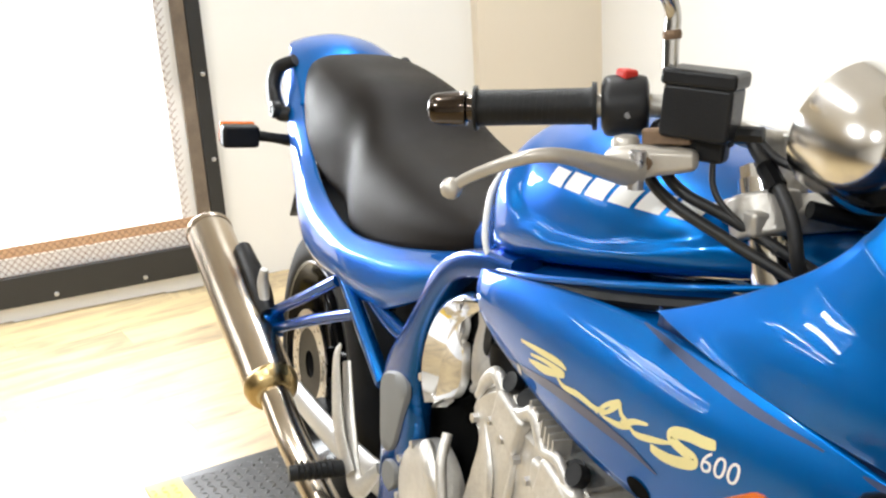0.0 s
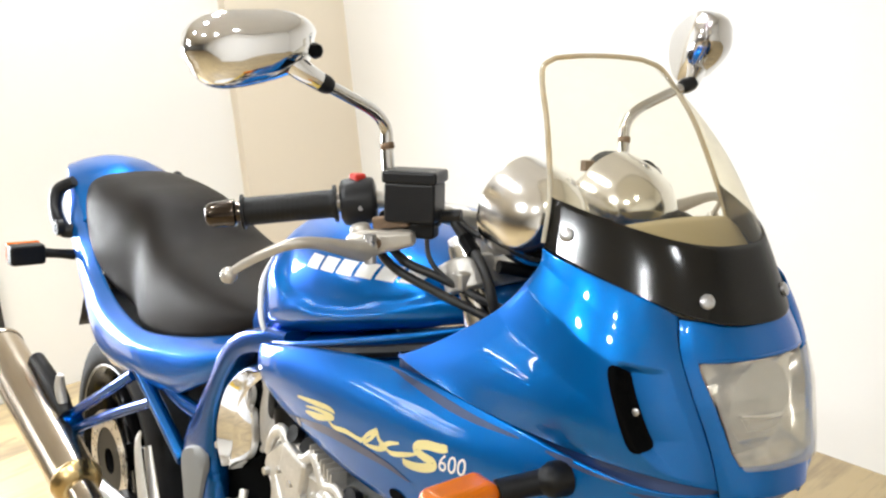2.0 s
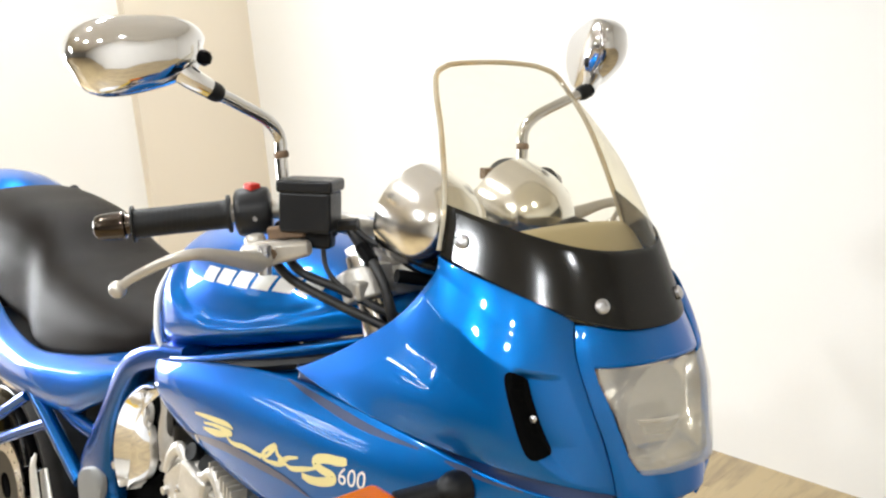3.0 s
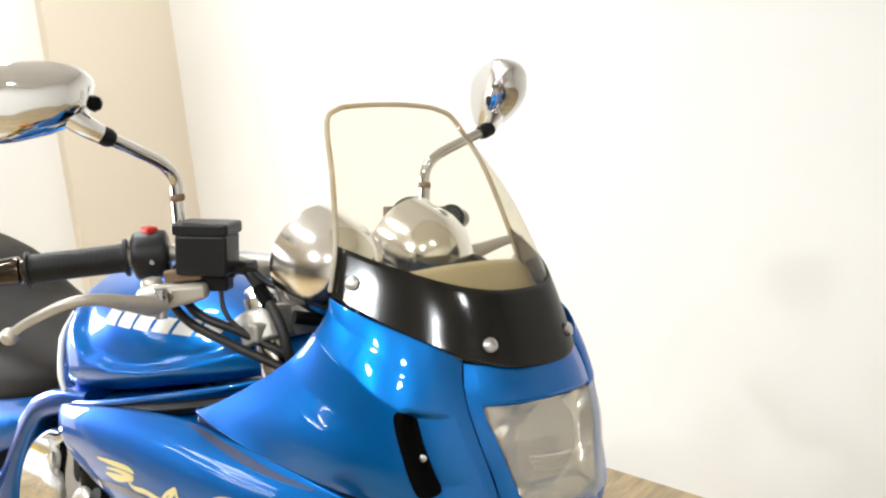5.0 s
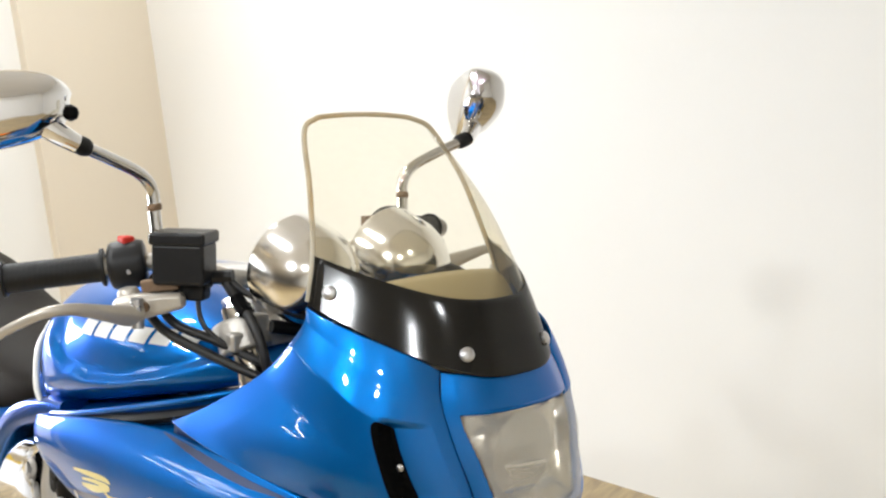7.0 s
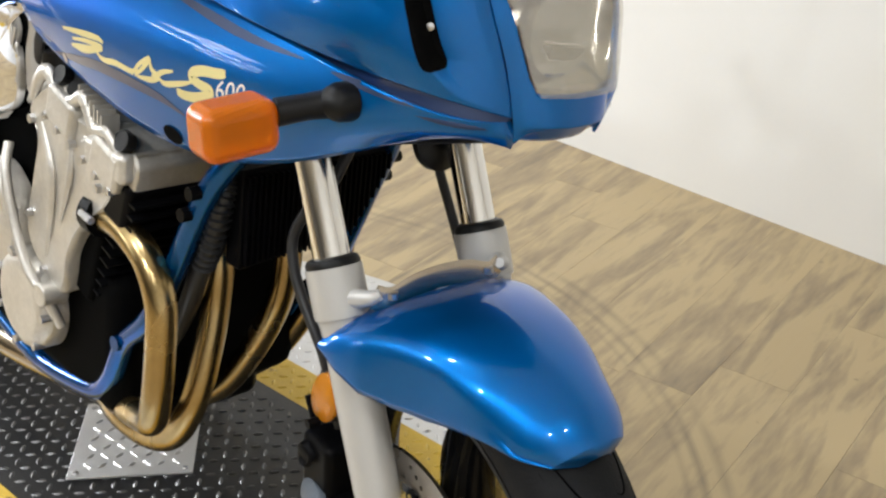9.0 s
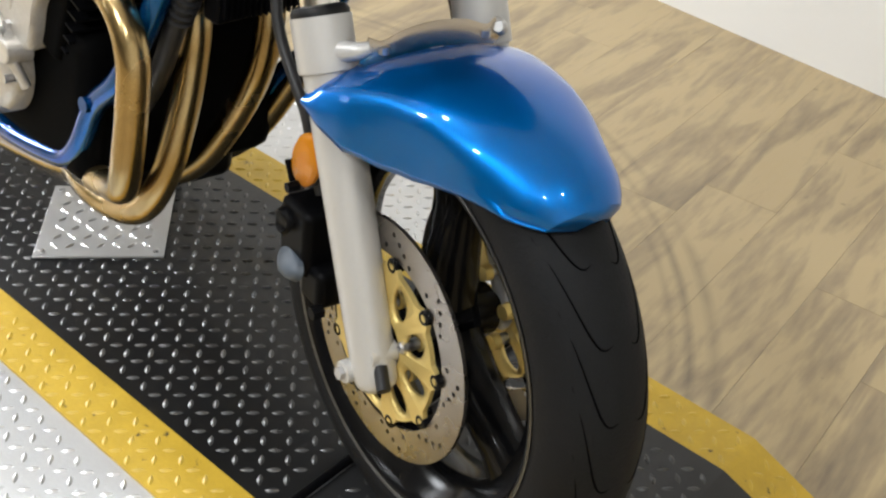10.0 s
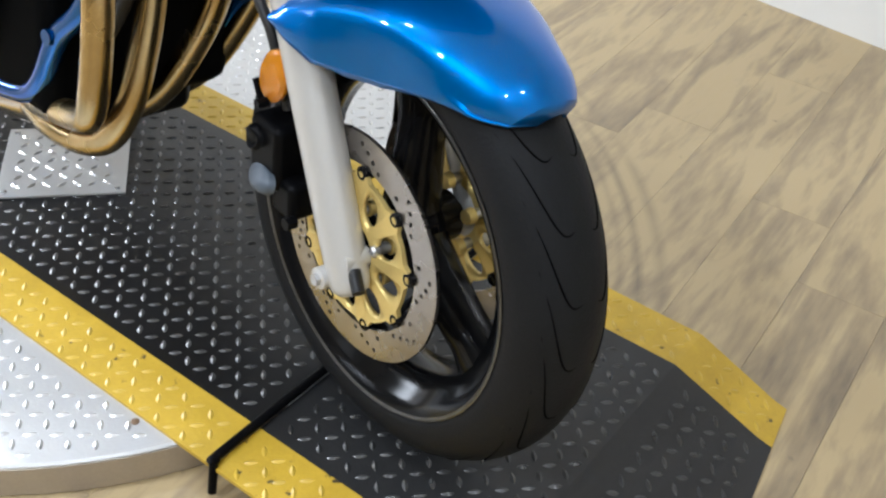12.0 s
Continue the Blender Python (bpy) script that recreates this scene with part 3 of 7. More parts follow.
def lay(spots):
    out = []
    for x, y, a in spots:
        slope = math.degrees(math.atan((runway_z(x + 0.005) - runway_z(x - 0.005)) / 0.01))
        out.append(STRIP @ Matrix.Translation((runway_x(x, y), y, runway_z(x) - 0.0001)) @ Matrix.Rotation(radians(-slope), 4, "Y") @ Matrix.Rotation(radians(a), 4, "Z"))
    return out


treads("tread_pattern", lay(tread_spots(XR + 0.02, XE - 0.012, S1, S2, on_runway(S1, S2))), M_TREADK, runway, "raised lens treads, worn bare")
treads("tread_pattern", lay(tread_spots(XR + 0.02, XE - 0.012, S0, S1, on_runway(S0, S1))), M_YELB, runway, "raised treads under yellow paint")
treads("tread_pattern", lay(tread_spots(XR + 0.02, XE - 0.012, S2, S3, on_runway(S2, S3))), M_YELB, runway, "raised treads under yellow paint")
back = STRIP.inverted()


def on_disc(x, y):
    q = back @ Vector((x, y, 0))
    return math.hypot(x - TC[0], y - TC[1]) < TR - 0.015 and not S0 - 0.012 < q.y < S3 + 0.012


treads("tread_pattern", [Matrix.Translation((x, y, PLAT - 0.0052)) @ Matrix.Rotation(radians(a), 4, "Z") for x, y, a in tread_spots(-1.45, 0, -0.7, 0.8, on_disc, 8)], M_TREAD, turntable, "raised aluminium treads")
for sx, sy in ((-0.195, -0.235), (-0.50, -0.30), (-0.40, 0.60), (-0.55, -0.55)):
    part("screw", lathe([(0.0055, 0), (0.0055, 0.0015), (0.003, 0.0025)], 10, Matrix.Translation((sx, sy, PLAT - 0.005))), M_RUST, turntable, "dark screw head")

cover = tagged(new("cover_plate"), "square bare aluminium tread plate screwed onto the runway under the engine", "plate")
CM = Matrix.Translation((-0.762, 0.029, PLAT + 0.004)) @ Matrix.Rotation(radians(52), 4, "Z")
part("plate", box((0, 0, 0), (0.206, 0.206, 0.004), CM), M_PLATE, cover, smooth=False, bevel=0.001)
treads("tread_pattern", [CM @ Matrix.Translation((x, y, 0.0019)) @ Matrix.Rotation(radians(a), 4, "Z") for x, y, a in tread_spots(-0.1, 0.1, -0.1, 0.1, lambda x, y: max(abs(x), abs(y)) < 0.092)], M_TREAD, cover, "raised aluminium treads")
for a in (-0.09, 0.09):
    for b_ in (-0.09, 0.09):
        part("screw", lathe([(0.0055, 0), (0.0055, 0.003), (0.003, 0.004)], 10, CM @ Matrix.Translation((a, b_, 0.002))), M_BOLT, cover, "small bright screw head")

# ---- the mesh gate in the left wall ----
gate = tagged(new("mesh_gate"), "gate of rusty expanded mesh in a black bolted frame", "gate")
GX, GY1, GY0, GZ0, GZ1 = LEFT + 0.03, 0.150, -1.15, 0.055, 1.40
part("stile", span((GX - 0.026, GY1 - 0.050, GZ0), (GX, GY1, GZ1)), M_DOORBLK, gate, smooth=False, bevel=0.002)
part("stile", span((GX - 0.026, GY0, GZ0), (GX, GY0 + 0.05, GZ1)), M_DOORBLK, gate, smooth=False, bevel=0.002)
part("rail", span((GX - 0.026, GY0 + 0.052, GZ0), (GX, GY1 - 0.052, GZ0 + 0.105)), M_DOORBLK, gate, smooth=False, bevel=0.002)
part("rail", span((GX - 0.026, GY0 + 0.052, GZ1 - 0.05), (GX, GY1 - 0.044, GZ1)), M_DOORBLK, gate, smooth=False, bevel=0.002)
part("wooden_trim", span((GX - 0.024, GY1 - 0.098, GZ0 + 0.107), (GX - 0.004, GY1 - 0.052, GZ1 - 0.052)), M_DOORWOOD, gate, "rough stained wooden trim", smooth=False, bevel=0.002)
part("window_frame", span((GX - 0.029, GY1 - 0.150, GZ0), (GX - 0.027, GY1, GZ1)), M_WHITEGLOSS, gate, "white window frame behind the mesh", smooth=False)
part("window_frame", span((GX - 0.029, GY0, GZ0), (GX - 0.027, GY1 - 0.151, GZ0 + 0.165)), M_WHITEGLOSS, gate, "white window frame behind the mesh", smooth=False)
part("window_sill", span((GX - 0.0265, GY0 + 0.05, GZ0 + 0.168), (GX - 0.0235, GY1 - 0.105, GZ0 + 0.205)), M_TAN, gate, "tan wooden glazing bar", smooth=False)
part("mullion", span((GX - 0.0265, -0.685, GZ0 + 0.206), (GX - 0.0235, -0.63, GZ1)), M_TAN, gate, "tan wooden glazing bar", smooth=False)
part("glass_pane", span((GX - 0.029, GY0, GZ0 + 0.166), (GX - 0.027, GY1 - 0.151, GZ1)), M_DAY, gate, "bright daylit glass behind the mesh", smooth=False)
for k in range(5):
    part("bolt", lathe([(0.008, 0), (0.008, 0.003), (0.004, 0.006)], 12, Matrix.Translation((GX, GY1 - 0.018, 0.16 + 0.30 * k)) @ Matrix.Rotation(radians(90), 4, "Y")), M_BOLT, gate, "bright bolt head")
for k in range(4):
    part("bolt", lathe([(0.008, 0), (0.008, 0.003), (0.004, 0.006)], 12, Matrix.Translation((GX, -0.16 - 0.30 * k, GZ0 + 0.022)) @ Matrix.Rotation(radians(90), 4, "Y")), M_BOLT, gate, "bright bolt head")
mv, mf = [], []


def wire(a, b, r=0.0013):
    k = len(mv)
    for p in (a, b):
        mv.extend([(p[0], p[1] - r, p[2]), (p[0] + r, p[1], p[2]), (p[0], p[1] + r, p[2])])
    mf.extend([(k, k + 3, k + 4, k + 1), (k + 1, k + 4, k + 5, k + 2)])


MZ0, MZ1, MY0, MY1 = GZ0 + 0.105, GZ1 - 0.05, GY0 + 0.05, GY1 - 0.098
dy, dz = 0.024, 0.013
for j in range(int((MZ1 - MZ0) / dz)):
    for i in range(int((MY1 - MY0) / dy)):
        y, z = MY0 + i * dy + (dy / 2 if j % 2 else 0), MZ0 + j * dz
        wire((GX - 0.012, y, z), (GX - 0.012, y + dy / 2, z + dz))
        wire((GX - 0.012, y, z), (GX - 0.012, y - dy / 2, z + dz))
tagged(part("mesh", (mv, mf), M_RUSTMESH, gate, "", False), "rust-brown expanded metal mesh", kind="stuff")

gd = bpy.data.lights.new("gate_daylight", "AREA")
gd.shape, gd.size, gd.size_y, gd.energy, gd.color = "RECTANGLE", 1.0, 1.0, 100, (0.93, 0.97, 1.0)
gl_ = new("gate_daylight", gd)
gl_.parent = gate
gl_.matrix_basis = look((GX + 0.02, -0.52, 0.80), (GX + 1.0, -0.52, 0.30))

# ---- the motorcycle: x ahead, y to its left, z up from its tyres; leaning on its side stand ----
bike = tagged(new("motorcycle"), "blue half-faired sports touring motorcycle leaning on its side stand", "motorcycle")
bike.matrix_basis = pose(0, 0, PLAT, -8, 0, 0)


def bp_(name, vf, mat, label="", parent=None, **kw):
    return part(name, vf, mat, parent or bike, label, **kw)


# front wheel
# paler metal for thin rings that stand in for highlights on the rims
M_LIP = paint("rim highlight metal", (0.13, 0.13, 0.13), 0.3, 0.9, 0, 0.5, 30)
AX, AZ, TYRE = 0.0, 0.293, 0.294


def wheel(name, x, z, outer, half, rim, spin):
    hub = bp_(name, lathe([(0.030, -0.060), (0.033, -0.058), (0.033, -0.03), (0.026, -0.026), (0.026, 0.026), (0.033, 0.03), (0.033, 0.058), (0.030, 0.060)], 32, pose_y(x, 0, z)), M_RIM)
    hub.name = name
    w = half
    prof = [(rim + 0.004, -w * 0.88), (rim + 0.014, -w * 0.99), (rim + 0.032, -w * 1.0), (outer - 0.026, -w * 0.86), (outer - 0.012, -w * 0.62), (outer - 0.003, -w * 0.32),
            (outer, 0), (outer - 0.003, w * 0.32), (outer - 0.012, w * 0.62), (outer - 0.026, w * 0.86), (rim + 0.032, w * 1.0), (rim + 0.014, w * 0.99), (rim + 0.004, w * 0.88), (rim + 0.006, 0)]
    pr = [tuple(p) for p in spline(prof[:13], 40)] + [(rim + 0.006, 0)]
    tyre = bp_("tyre", lathe(pr, 96, pose_y(x, 0, z), True), M_RUBBER, "worn black road tyre", hub)
    r = rim
    rp = [(r + 0.002, -w * 0.95), (r + 0.008, -w * 0.99), (r + 0.009, -w * 0.86), (r - 0.006, -w * 0.74), (r - 0.010, -w * 0.60), (r - 0.022, -w * 0.48), (r - 0.026, -w * 0.2),
          (r - 0.026, w * 0.2), (r - 0.022, w * 0.48), (r - 0.010, w * 0.60), (r - 0.006, w * 0.74), (r + 0.009, w * 0.86), (r + 0.008, w * 0.99), (r + 0.002, w * 0.95),
          (r - 0.010, w * 0.82), (r - 0.017, w * 0.60), (r - 0.032, w * 0.46), (r - 0.036, 0), (r - 0.032, -w * 0.46), (r - 0.017, -w * 0.60), (r - 0.010, -w * 0.82)]
    for e in (-1, 1):
        bp_("rim_lip", lathe([(r + 0.004, e * w * 0.975), (r + 0.0075, e * w * 1.0), (r + 0.0095, e * w * 0.985), (r + 0.008, e * w * 0.95)], 96, pose_y(x, 0, z), True), M_LIP, "pale ring for the highlight along the rim", hub)
    for rr, ww in ((0.012, 0.60), (0.024, 0.48)):
        bp_("rim_ring", lathe([(r - rr - 0.0012, -w * ww - 0.001), (r - rr - 0.0028, -w * ww), (r - rr - 0.0012, -w * ww + 0.001)], 96, pose_y(x, 0, z), True), M_LIP, "", hub)
    bp_("rim", lathe(rp, 96, pose_y(x, 0, z), True), M_RIM, "dark grey cast rim", hub, sharp=60)
    for k in range(3):
        a = radians(spin + 120 * k)
        rings = []
        for rr, ww, hh in ((0.028, 0.052, 0.036), (0.07, 0.046, 0.032), (0.12, 0.042, 0.028), (r - 0.06, 0.046, 0.026), (r - 0.030, 0.064, 0.030)):
            ring = []
            for q in np.linspace(0, 2 * math.pi, 14, endpoint=False):
                cx, cy = math.cos(q), math.sin(q)
                ring.append((rr, ww / 2 * math.copysign(abs(cx) ** 0.6, cx), hh * math.copysign(abs(cy) ** 0.6, cy)))
            rings.append(ring)
        bp_("spoke", moved(loft(rings), pose_y(x, 0, z) @ Matrix.Rotation(a, 4, "Z")), M_RIM, "", hub)
    return hub


front_wheel = wheel("front_wheel", AX, AZ, TYRE, 0.060, 0.216, 89)
# tread grooves: thin dark sipes sunk at the shoulders of the front tyre
M_SIPE = paint("groove rubber", (0.0022, 0.0022, 0.0022), 0.9, var=0.1, spec=0.0)
for s in (-1, 1):
    for k in range(24):
        a0 = math.tau * k / 24 + (0.25 if s > 0 else 0)
        pts = []
        for t in np.linspace(0, 1, 7):
            lat = 0.012 + 0.036 * t
            rad = TYRE - 0.012 * (lat / 0.037) ** 2.2 - 0.0002
            ang = a0 + 0.42 * t - 0.16 * math.sin(t * 3.1)
            pts.append((AX + rad * math.cos(ang), s * lat, AZ + rad * math.sin(ang)))
        bp_("tread_groove", tube(pts, [0.0003, 0.0009, 0.0012, 0.0009, 0.0003], 6, 14), M_SIPE, "", front_wheel)


def brake_disc(x, y, z, R, inner, carrier_r, phase, parent, side):
    """A drilled brake disc: ring with real holes, a gold carrier with windows, and floating buttons."""
    M = pose_y(x, y, z)
    ring = part("brake_disc", lathe([(inner, -0.0023), (R, -0.0023), (R, 0.0023), (inner, 0.0023)], 96, M, True), M_DISC, parent, "drilled steel brake disc", smooth=True)
    cut = []
    for k in range(9):
        base = phase + 40 * k
        for q, (rr, da) in enumerate(((0.785, -12), (0.83, -6), (0.875, -1), (0.92, 4), (0.80, 10))):
            a = radians(base + da)
            cut.append(rod((R * rr * math.cos(a), R * rr * math.sin(a), -0.01), (R * rr * math.cos(a), R * rr * math.sin(a), 0.01), R * 0.0215, n=8))
    tool = part("cutter", moved(joined(*cut), M), M_DISC, bike)
    md = ring.modifiers.new("holes", "BOOLEAN")
    md.operation, md.object, md.solver = "DIFFERENCE", tool, "EXACT"
    bpy.context.view_layer.update()
    baked(ring)
    ring.data.polygons.foreach_set("use_smooth", [False] * len(ring.data.polygons))
    bpy.data.objects.remove(tool)
    # carrier: a scalloped plate with windows
    n = 180
    out = []
    for i in range(n):
        a = 360 * i / n
        d = ((a - phase + 20) % 40) - 20
        rr = carrier_r if abs(d) < 5 else carrier_r * (0.93 if abs(d) > 9 else 0.93 + 0.07 * (9 - abs(d)) / 4)
        out.append((rr * math.cos(radians(a)), rr * math.sin(radians(a))))
    rings = []
    for rad_k, h in ((None, -0.003), (None, 0.003), (0.24, 0.003), (0.24, -0.003)):
        rings.append([(p[0], p[1], h) if rad_k is None else (R * rad_k * math.cos(math.tau * i / n), R * rad_k * math.sin(math.tau * i / n), h) for i, p in enumerate(out)])
    car = part("carrier", moved(hoop(rings), M @ Matrix.Translation((0, 0, 0.004 * side))), M_GOLD, ring, "gold anodised disc carrier", sharp=30)
    wins = []
    for k in range(9):
        a = radians(phase + 20 + 40 * k)
        c = Vector((carrier_r * 0.66 * math.cos(a), carrier_r * 0.66 * math.sin(a), 0))
        rg = []
        for h in (-0.02, 0.02):
            rg.append([(c + Matrix.Rotation(a + 0.35, 3, "Z") @ Vector((carrier_r * 0.205 * math.cos(q), carrier_r * 0.135 * math.sin(q), 0))) + Vector((0, 0, h)) for q in np.linspace(0, math.tau, 14, endpoint=False)])
        wins.append(loft(rg))
    tool = part("cutter", moved(joined(*wins), M), M_GOLD, bike)
    md = car.modifiers.new("windows", "BOOLEAN")
    md.operation, md.object, md.solver = "DIFFERENCE", tool, "EXACT"
    bpy.context.view_layer.update()
    baked(car)
    bpy.data.objects.remove(tool)
    for k in range(9):
        a = radians(phase + 40 * k)
        part("button", lathe([(0.0085, -0.0065), (0.0085, 0.0065), (0.0072, 0.0075), (0.0045, 0.0075), (0.0045, 0.005)], 16, M @ Matrix.Translation((carrier_r * 0.99 * math.cos(a), carrier_r * 0.99 * math.sin(a), 0))), M_RIM, ring, "dark floating button")
    for k in range(5):
        a = radians(phase + 8 + 72 * k)
        at = M @ Matrix.Translation((0.044 * math.cos(a), 0.044 * math.sin(a), 0))
        part("bolt", joined(lathe([(0.007, -0.004), (0.007, 0.0105), (0.005, 0.0125), (0.003, 0.0125), (0.003, 0.009)], 12, at), lathe([(0.007, 0.004), (0.007, -0.0105), (0.005, -0.0125), (0.003, -0.0125), (0.003, -0.009)], 12, at)), M_BOLT, ring, "bright bolt")
        inner_end = Vector((x + 0.044 * math.cos(a), y * 0.84, z + 0.044 * math.sin(a)))
        part("boss", rod(inner_end, inner_end - Vector((0, y * 0.14, 0)), 0.0105, 0.0095, n=18), M_GOLD, ring, "gold carrier boss")
    return ring


brake_disc(AX, -0.075, AZ, 0.144, 0.106, 0.1005, 88, front_wheel, 1)
brake_disc(AX, 0.075, AZ, 0.144, 0.106, 0.1005, 88, front_wheel, -1)
bp_("axle", rod((AX, -0.098, AZ), (AX, 0.098, AZ), 0.013), M_GLOSSK, "", front_wheel)

# fork
RK = (-0.410, 0, 0.912)


def on_fork(y, d, off=0.0):
    """A point at the distance d up the right or left leg, off: ahead of its middle line."""
    return np.array((0.022 + RK[0] * d + off * 0.912, y, 0.262 + RK[2] * d + off * 0.410))


fork = bp_("fork", tube([on_fork(0, 0.80), on_fork(0, 0.73), on_fork(0, 0.60)], 0.024, 16, 8), M_BLACK, "telescopic fork with chrome tubes and grey lower legs")
for y in (-0.100, 0.100):
    s = -1 if y < 0 else 1
    leg = bp_("lower_leg", tube([on_fork(y, -0.012), on_fork(y, 0.0), on_fork(y, 0.05), on_fork(y, 0.20), on_fork(y, 0.325), on_fork(y, 0.335), on_fork(y, 0.388)],
                                [0.016, 0.024, 0.0255, 0.0265, 0.027, 0.0315, 0.0315], 24, 40), M_FORK, "light grey lower fork leg", fork)
    bp_("dust_seal", lathe([(0.030, 0), (0.0305, 0.004), (0.028, 0.009), (0.022, 0.011)], 24, Matrix.Translation(on_fork(y, 0.388)) @ Matrix.Rotation(radians(-24.2), 4, "Y")), M_BLACK, "black rubber dust seal", leg)
    bp_("fork_tube", rod(on_fork(y, 0.38), on_fork(y, 0.83), 0.0205, n=24), M_HARD, "chrome fork tube", fork)
    bp_("axle_clamp", joined(rod(on_fork(y + s * 0.004, 0.012, -0.018), on_fork(y + s * 0.030, 0.012, -0.018), 0.013), rod(on_fork(y - s * 0.02, 0.03, 0.012), on_fork(y + s * 0.014, 0.03, 0.012), 0.013)), M_FORK, "", leg, bevel=0.001)
    bp_("pinch_bolt", rod(on_fork(y + s * 0.028, 0.012, -0.018), on_fork(y + s * 0.036, 0.012, -0.018), 0.0075, n=6), M_BOLT, "", leg)
    bp_("axle_nut", rod(on_fork(y + s * 0.004, 0.018, 0.02), on_fork(y + s * 0.012, -0.004, 0.034), 0.0078, n=18), M_RES, "", leg)
    bp_("bracket", tube([on_fork(y, 0.352, 0.02), on_fork(y - s * 0.010, 0.350, 0.045), on_fork(y - s * 0.020, 0.352, 0.054)], [0.012, 0.009, 0.006], 10, 10), M_FORK, "", leg)
    bp_("top_bolt", rod(on_fork(y, 0.83), on_fork(y, 0.842), 0.017, n=6), M_CHROME, "", fork)
    bp_("lower_yoke", box(on_fork(y * 0.86, 0.60), (0.075, 0.075, 0.034), None), M_GLOSSK, "", fork, bevel=0.006)
bp_("top_yoke", joined(box(on_fork(0, 0.795), (0.058, 0.26, 0.024)), *[rod(on_fork(y, 0.775), on_fork(y, 0.815), 0.033, n=24) for y in (-0.1, 0.1)]), M_ALU, "polished aluminium top yoke", fork, bevel=0.005)
bp_("fork_brace", tube([on_fork(-0.084, 0.350, 0.046), on_fork(-0.070, 0.344, 0.048), on_fork(-0.056, 0.345, 0.050), on_fork(-0.034, 0.352, 0.054), on_fork(0, 0.355, 0.056), on_fork(0.034, 0.352, 0.054), on_fork(0.056, 0.345, 0.050), on_fork(0.070, 0.344, 0.048), on_fork(0.084, 0.350, 0.046)], 0.014, 12, 50, flat=0.16), M_STEEL, "bright steel fork brace", fork)
for y in (-0.064, 0.064):
    bp_("brace_bolt", rod(on_fork(y, 0.344, 0.050), on_fork(y, 0.351, 0.053), 0.006, n=8), M_BOLT, "", fork)

# front mudguard: a curved shell over the tyre, with side lobes round the fork legs


GA = (-42, -30, -25, -18, -10, 0, 10, 18, 25, 32, 36.5, 38.5)            # degrees round the wheel
G_TOP = (0.296, 0.300, 0.302, 0.306, 0.310, 0.314, 0.318, 0.321, 0.324, 0.325, 0.320, 0.312)
G_CREASE = (0.270, 0.274, 0.274, 0.277, 0.280, 0.284, 0.289, 0.286, 0.277, 0.279, 0.292, 0.300)
G_EDGE = (0.252, 0.262, 0.270, 0.246, 0.227, 0.221, 0.227, 0.243, 0.260, 0.277, 0.291, 0.299)
G_HALF = (0.070, 0.070, 0.130, 0.131, 0.124, 0.106, 0.092, 0.084, 0.076, 0.066, 0.048, 0.018)


def guard_point(a, s):
    """a: degrees from upright, ahead positive; s: -1 to 1 across: dome, crease, slanted flank."""
    top, crease, edge, half = (np.interp(a, GA, k) for k in (G_TOP, G_CREASE, G_EDGE, G_HALF))
    u = abs(s)
    if u < 0.6:
        q = u / 0.6
        y = half * 0.97 * math.sin(q * 1.42) / math.sin(1.42)
        rr = crease + (top - crease) * (math.cos(q * 1.42) - math.cos(1.42)) / (1 - math.cos(1.42))
    else:
        q = (u - 0.6) / 0.4
        y = half * (0.97 + 0.05 * math.sin(q * 2.2))
        rr = crease + (edge - crease) * q
    return (AX + rr * math.sin(radians(a)), math.copysign(y, s), AZ + rr * math.cos(radians(a)))


av = np.linspace(-42, 38.5, 46)
sv = np.linspace(-1, 1, 41)
gv = [guard_point(a, s) for a in av for s in sv]
gf = [(i * 41 + j, i * 41 + j + 1, (i + 1) * 41 + j + 1, (i + 1) * 41 + j) for i in range(45) for j in range(40)]
bp_("front_mudguard", (gv, gf), M_BLUE, "glossy blue front mudguard with side creases", thick=0.003, sharp=24)

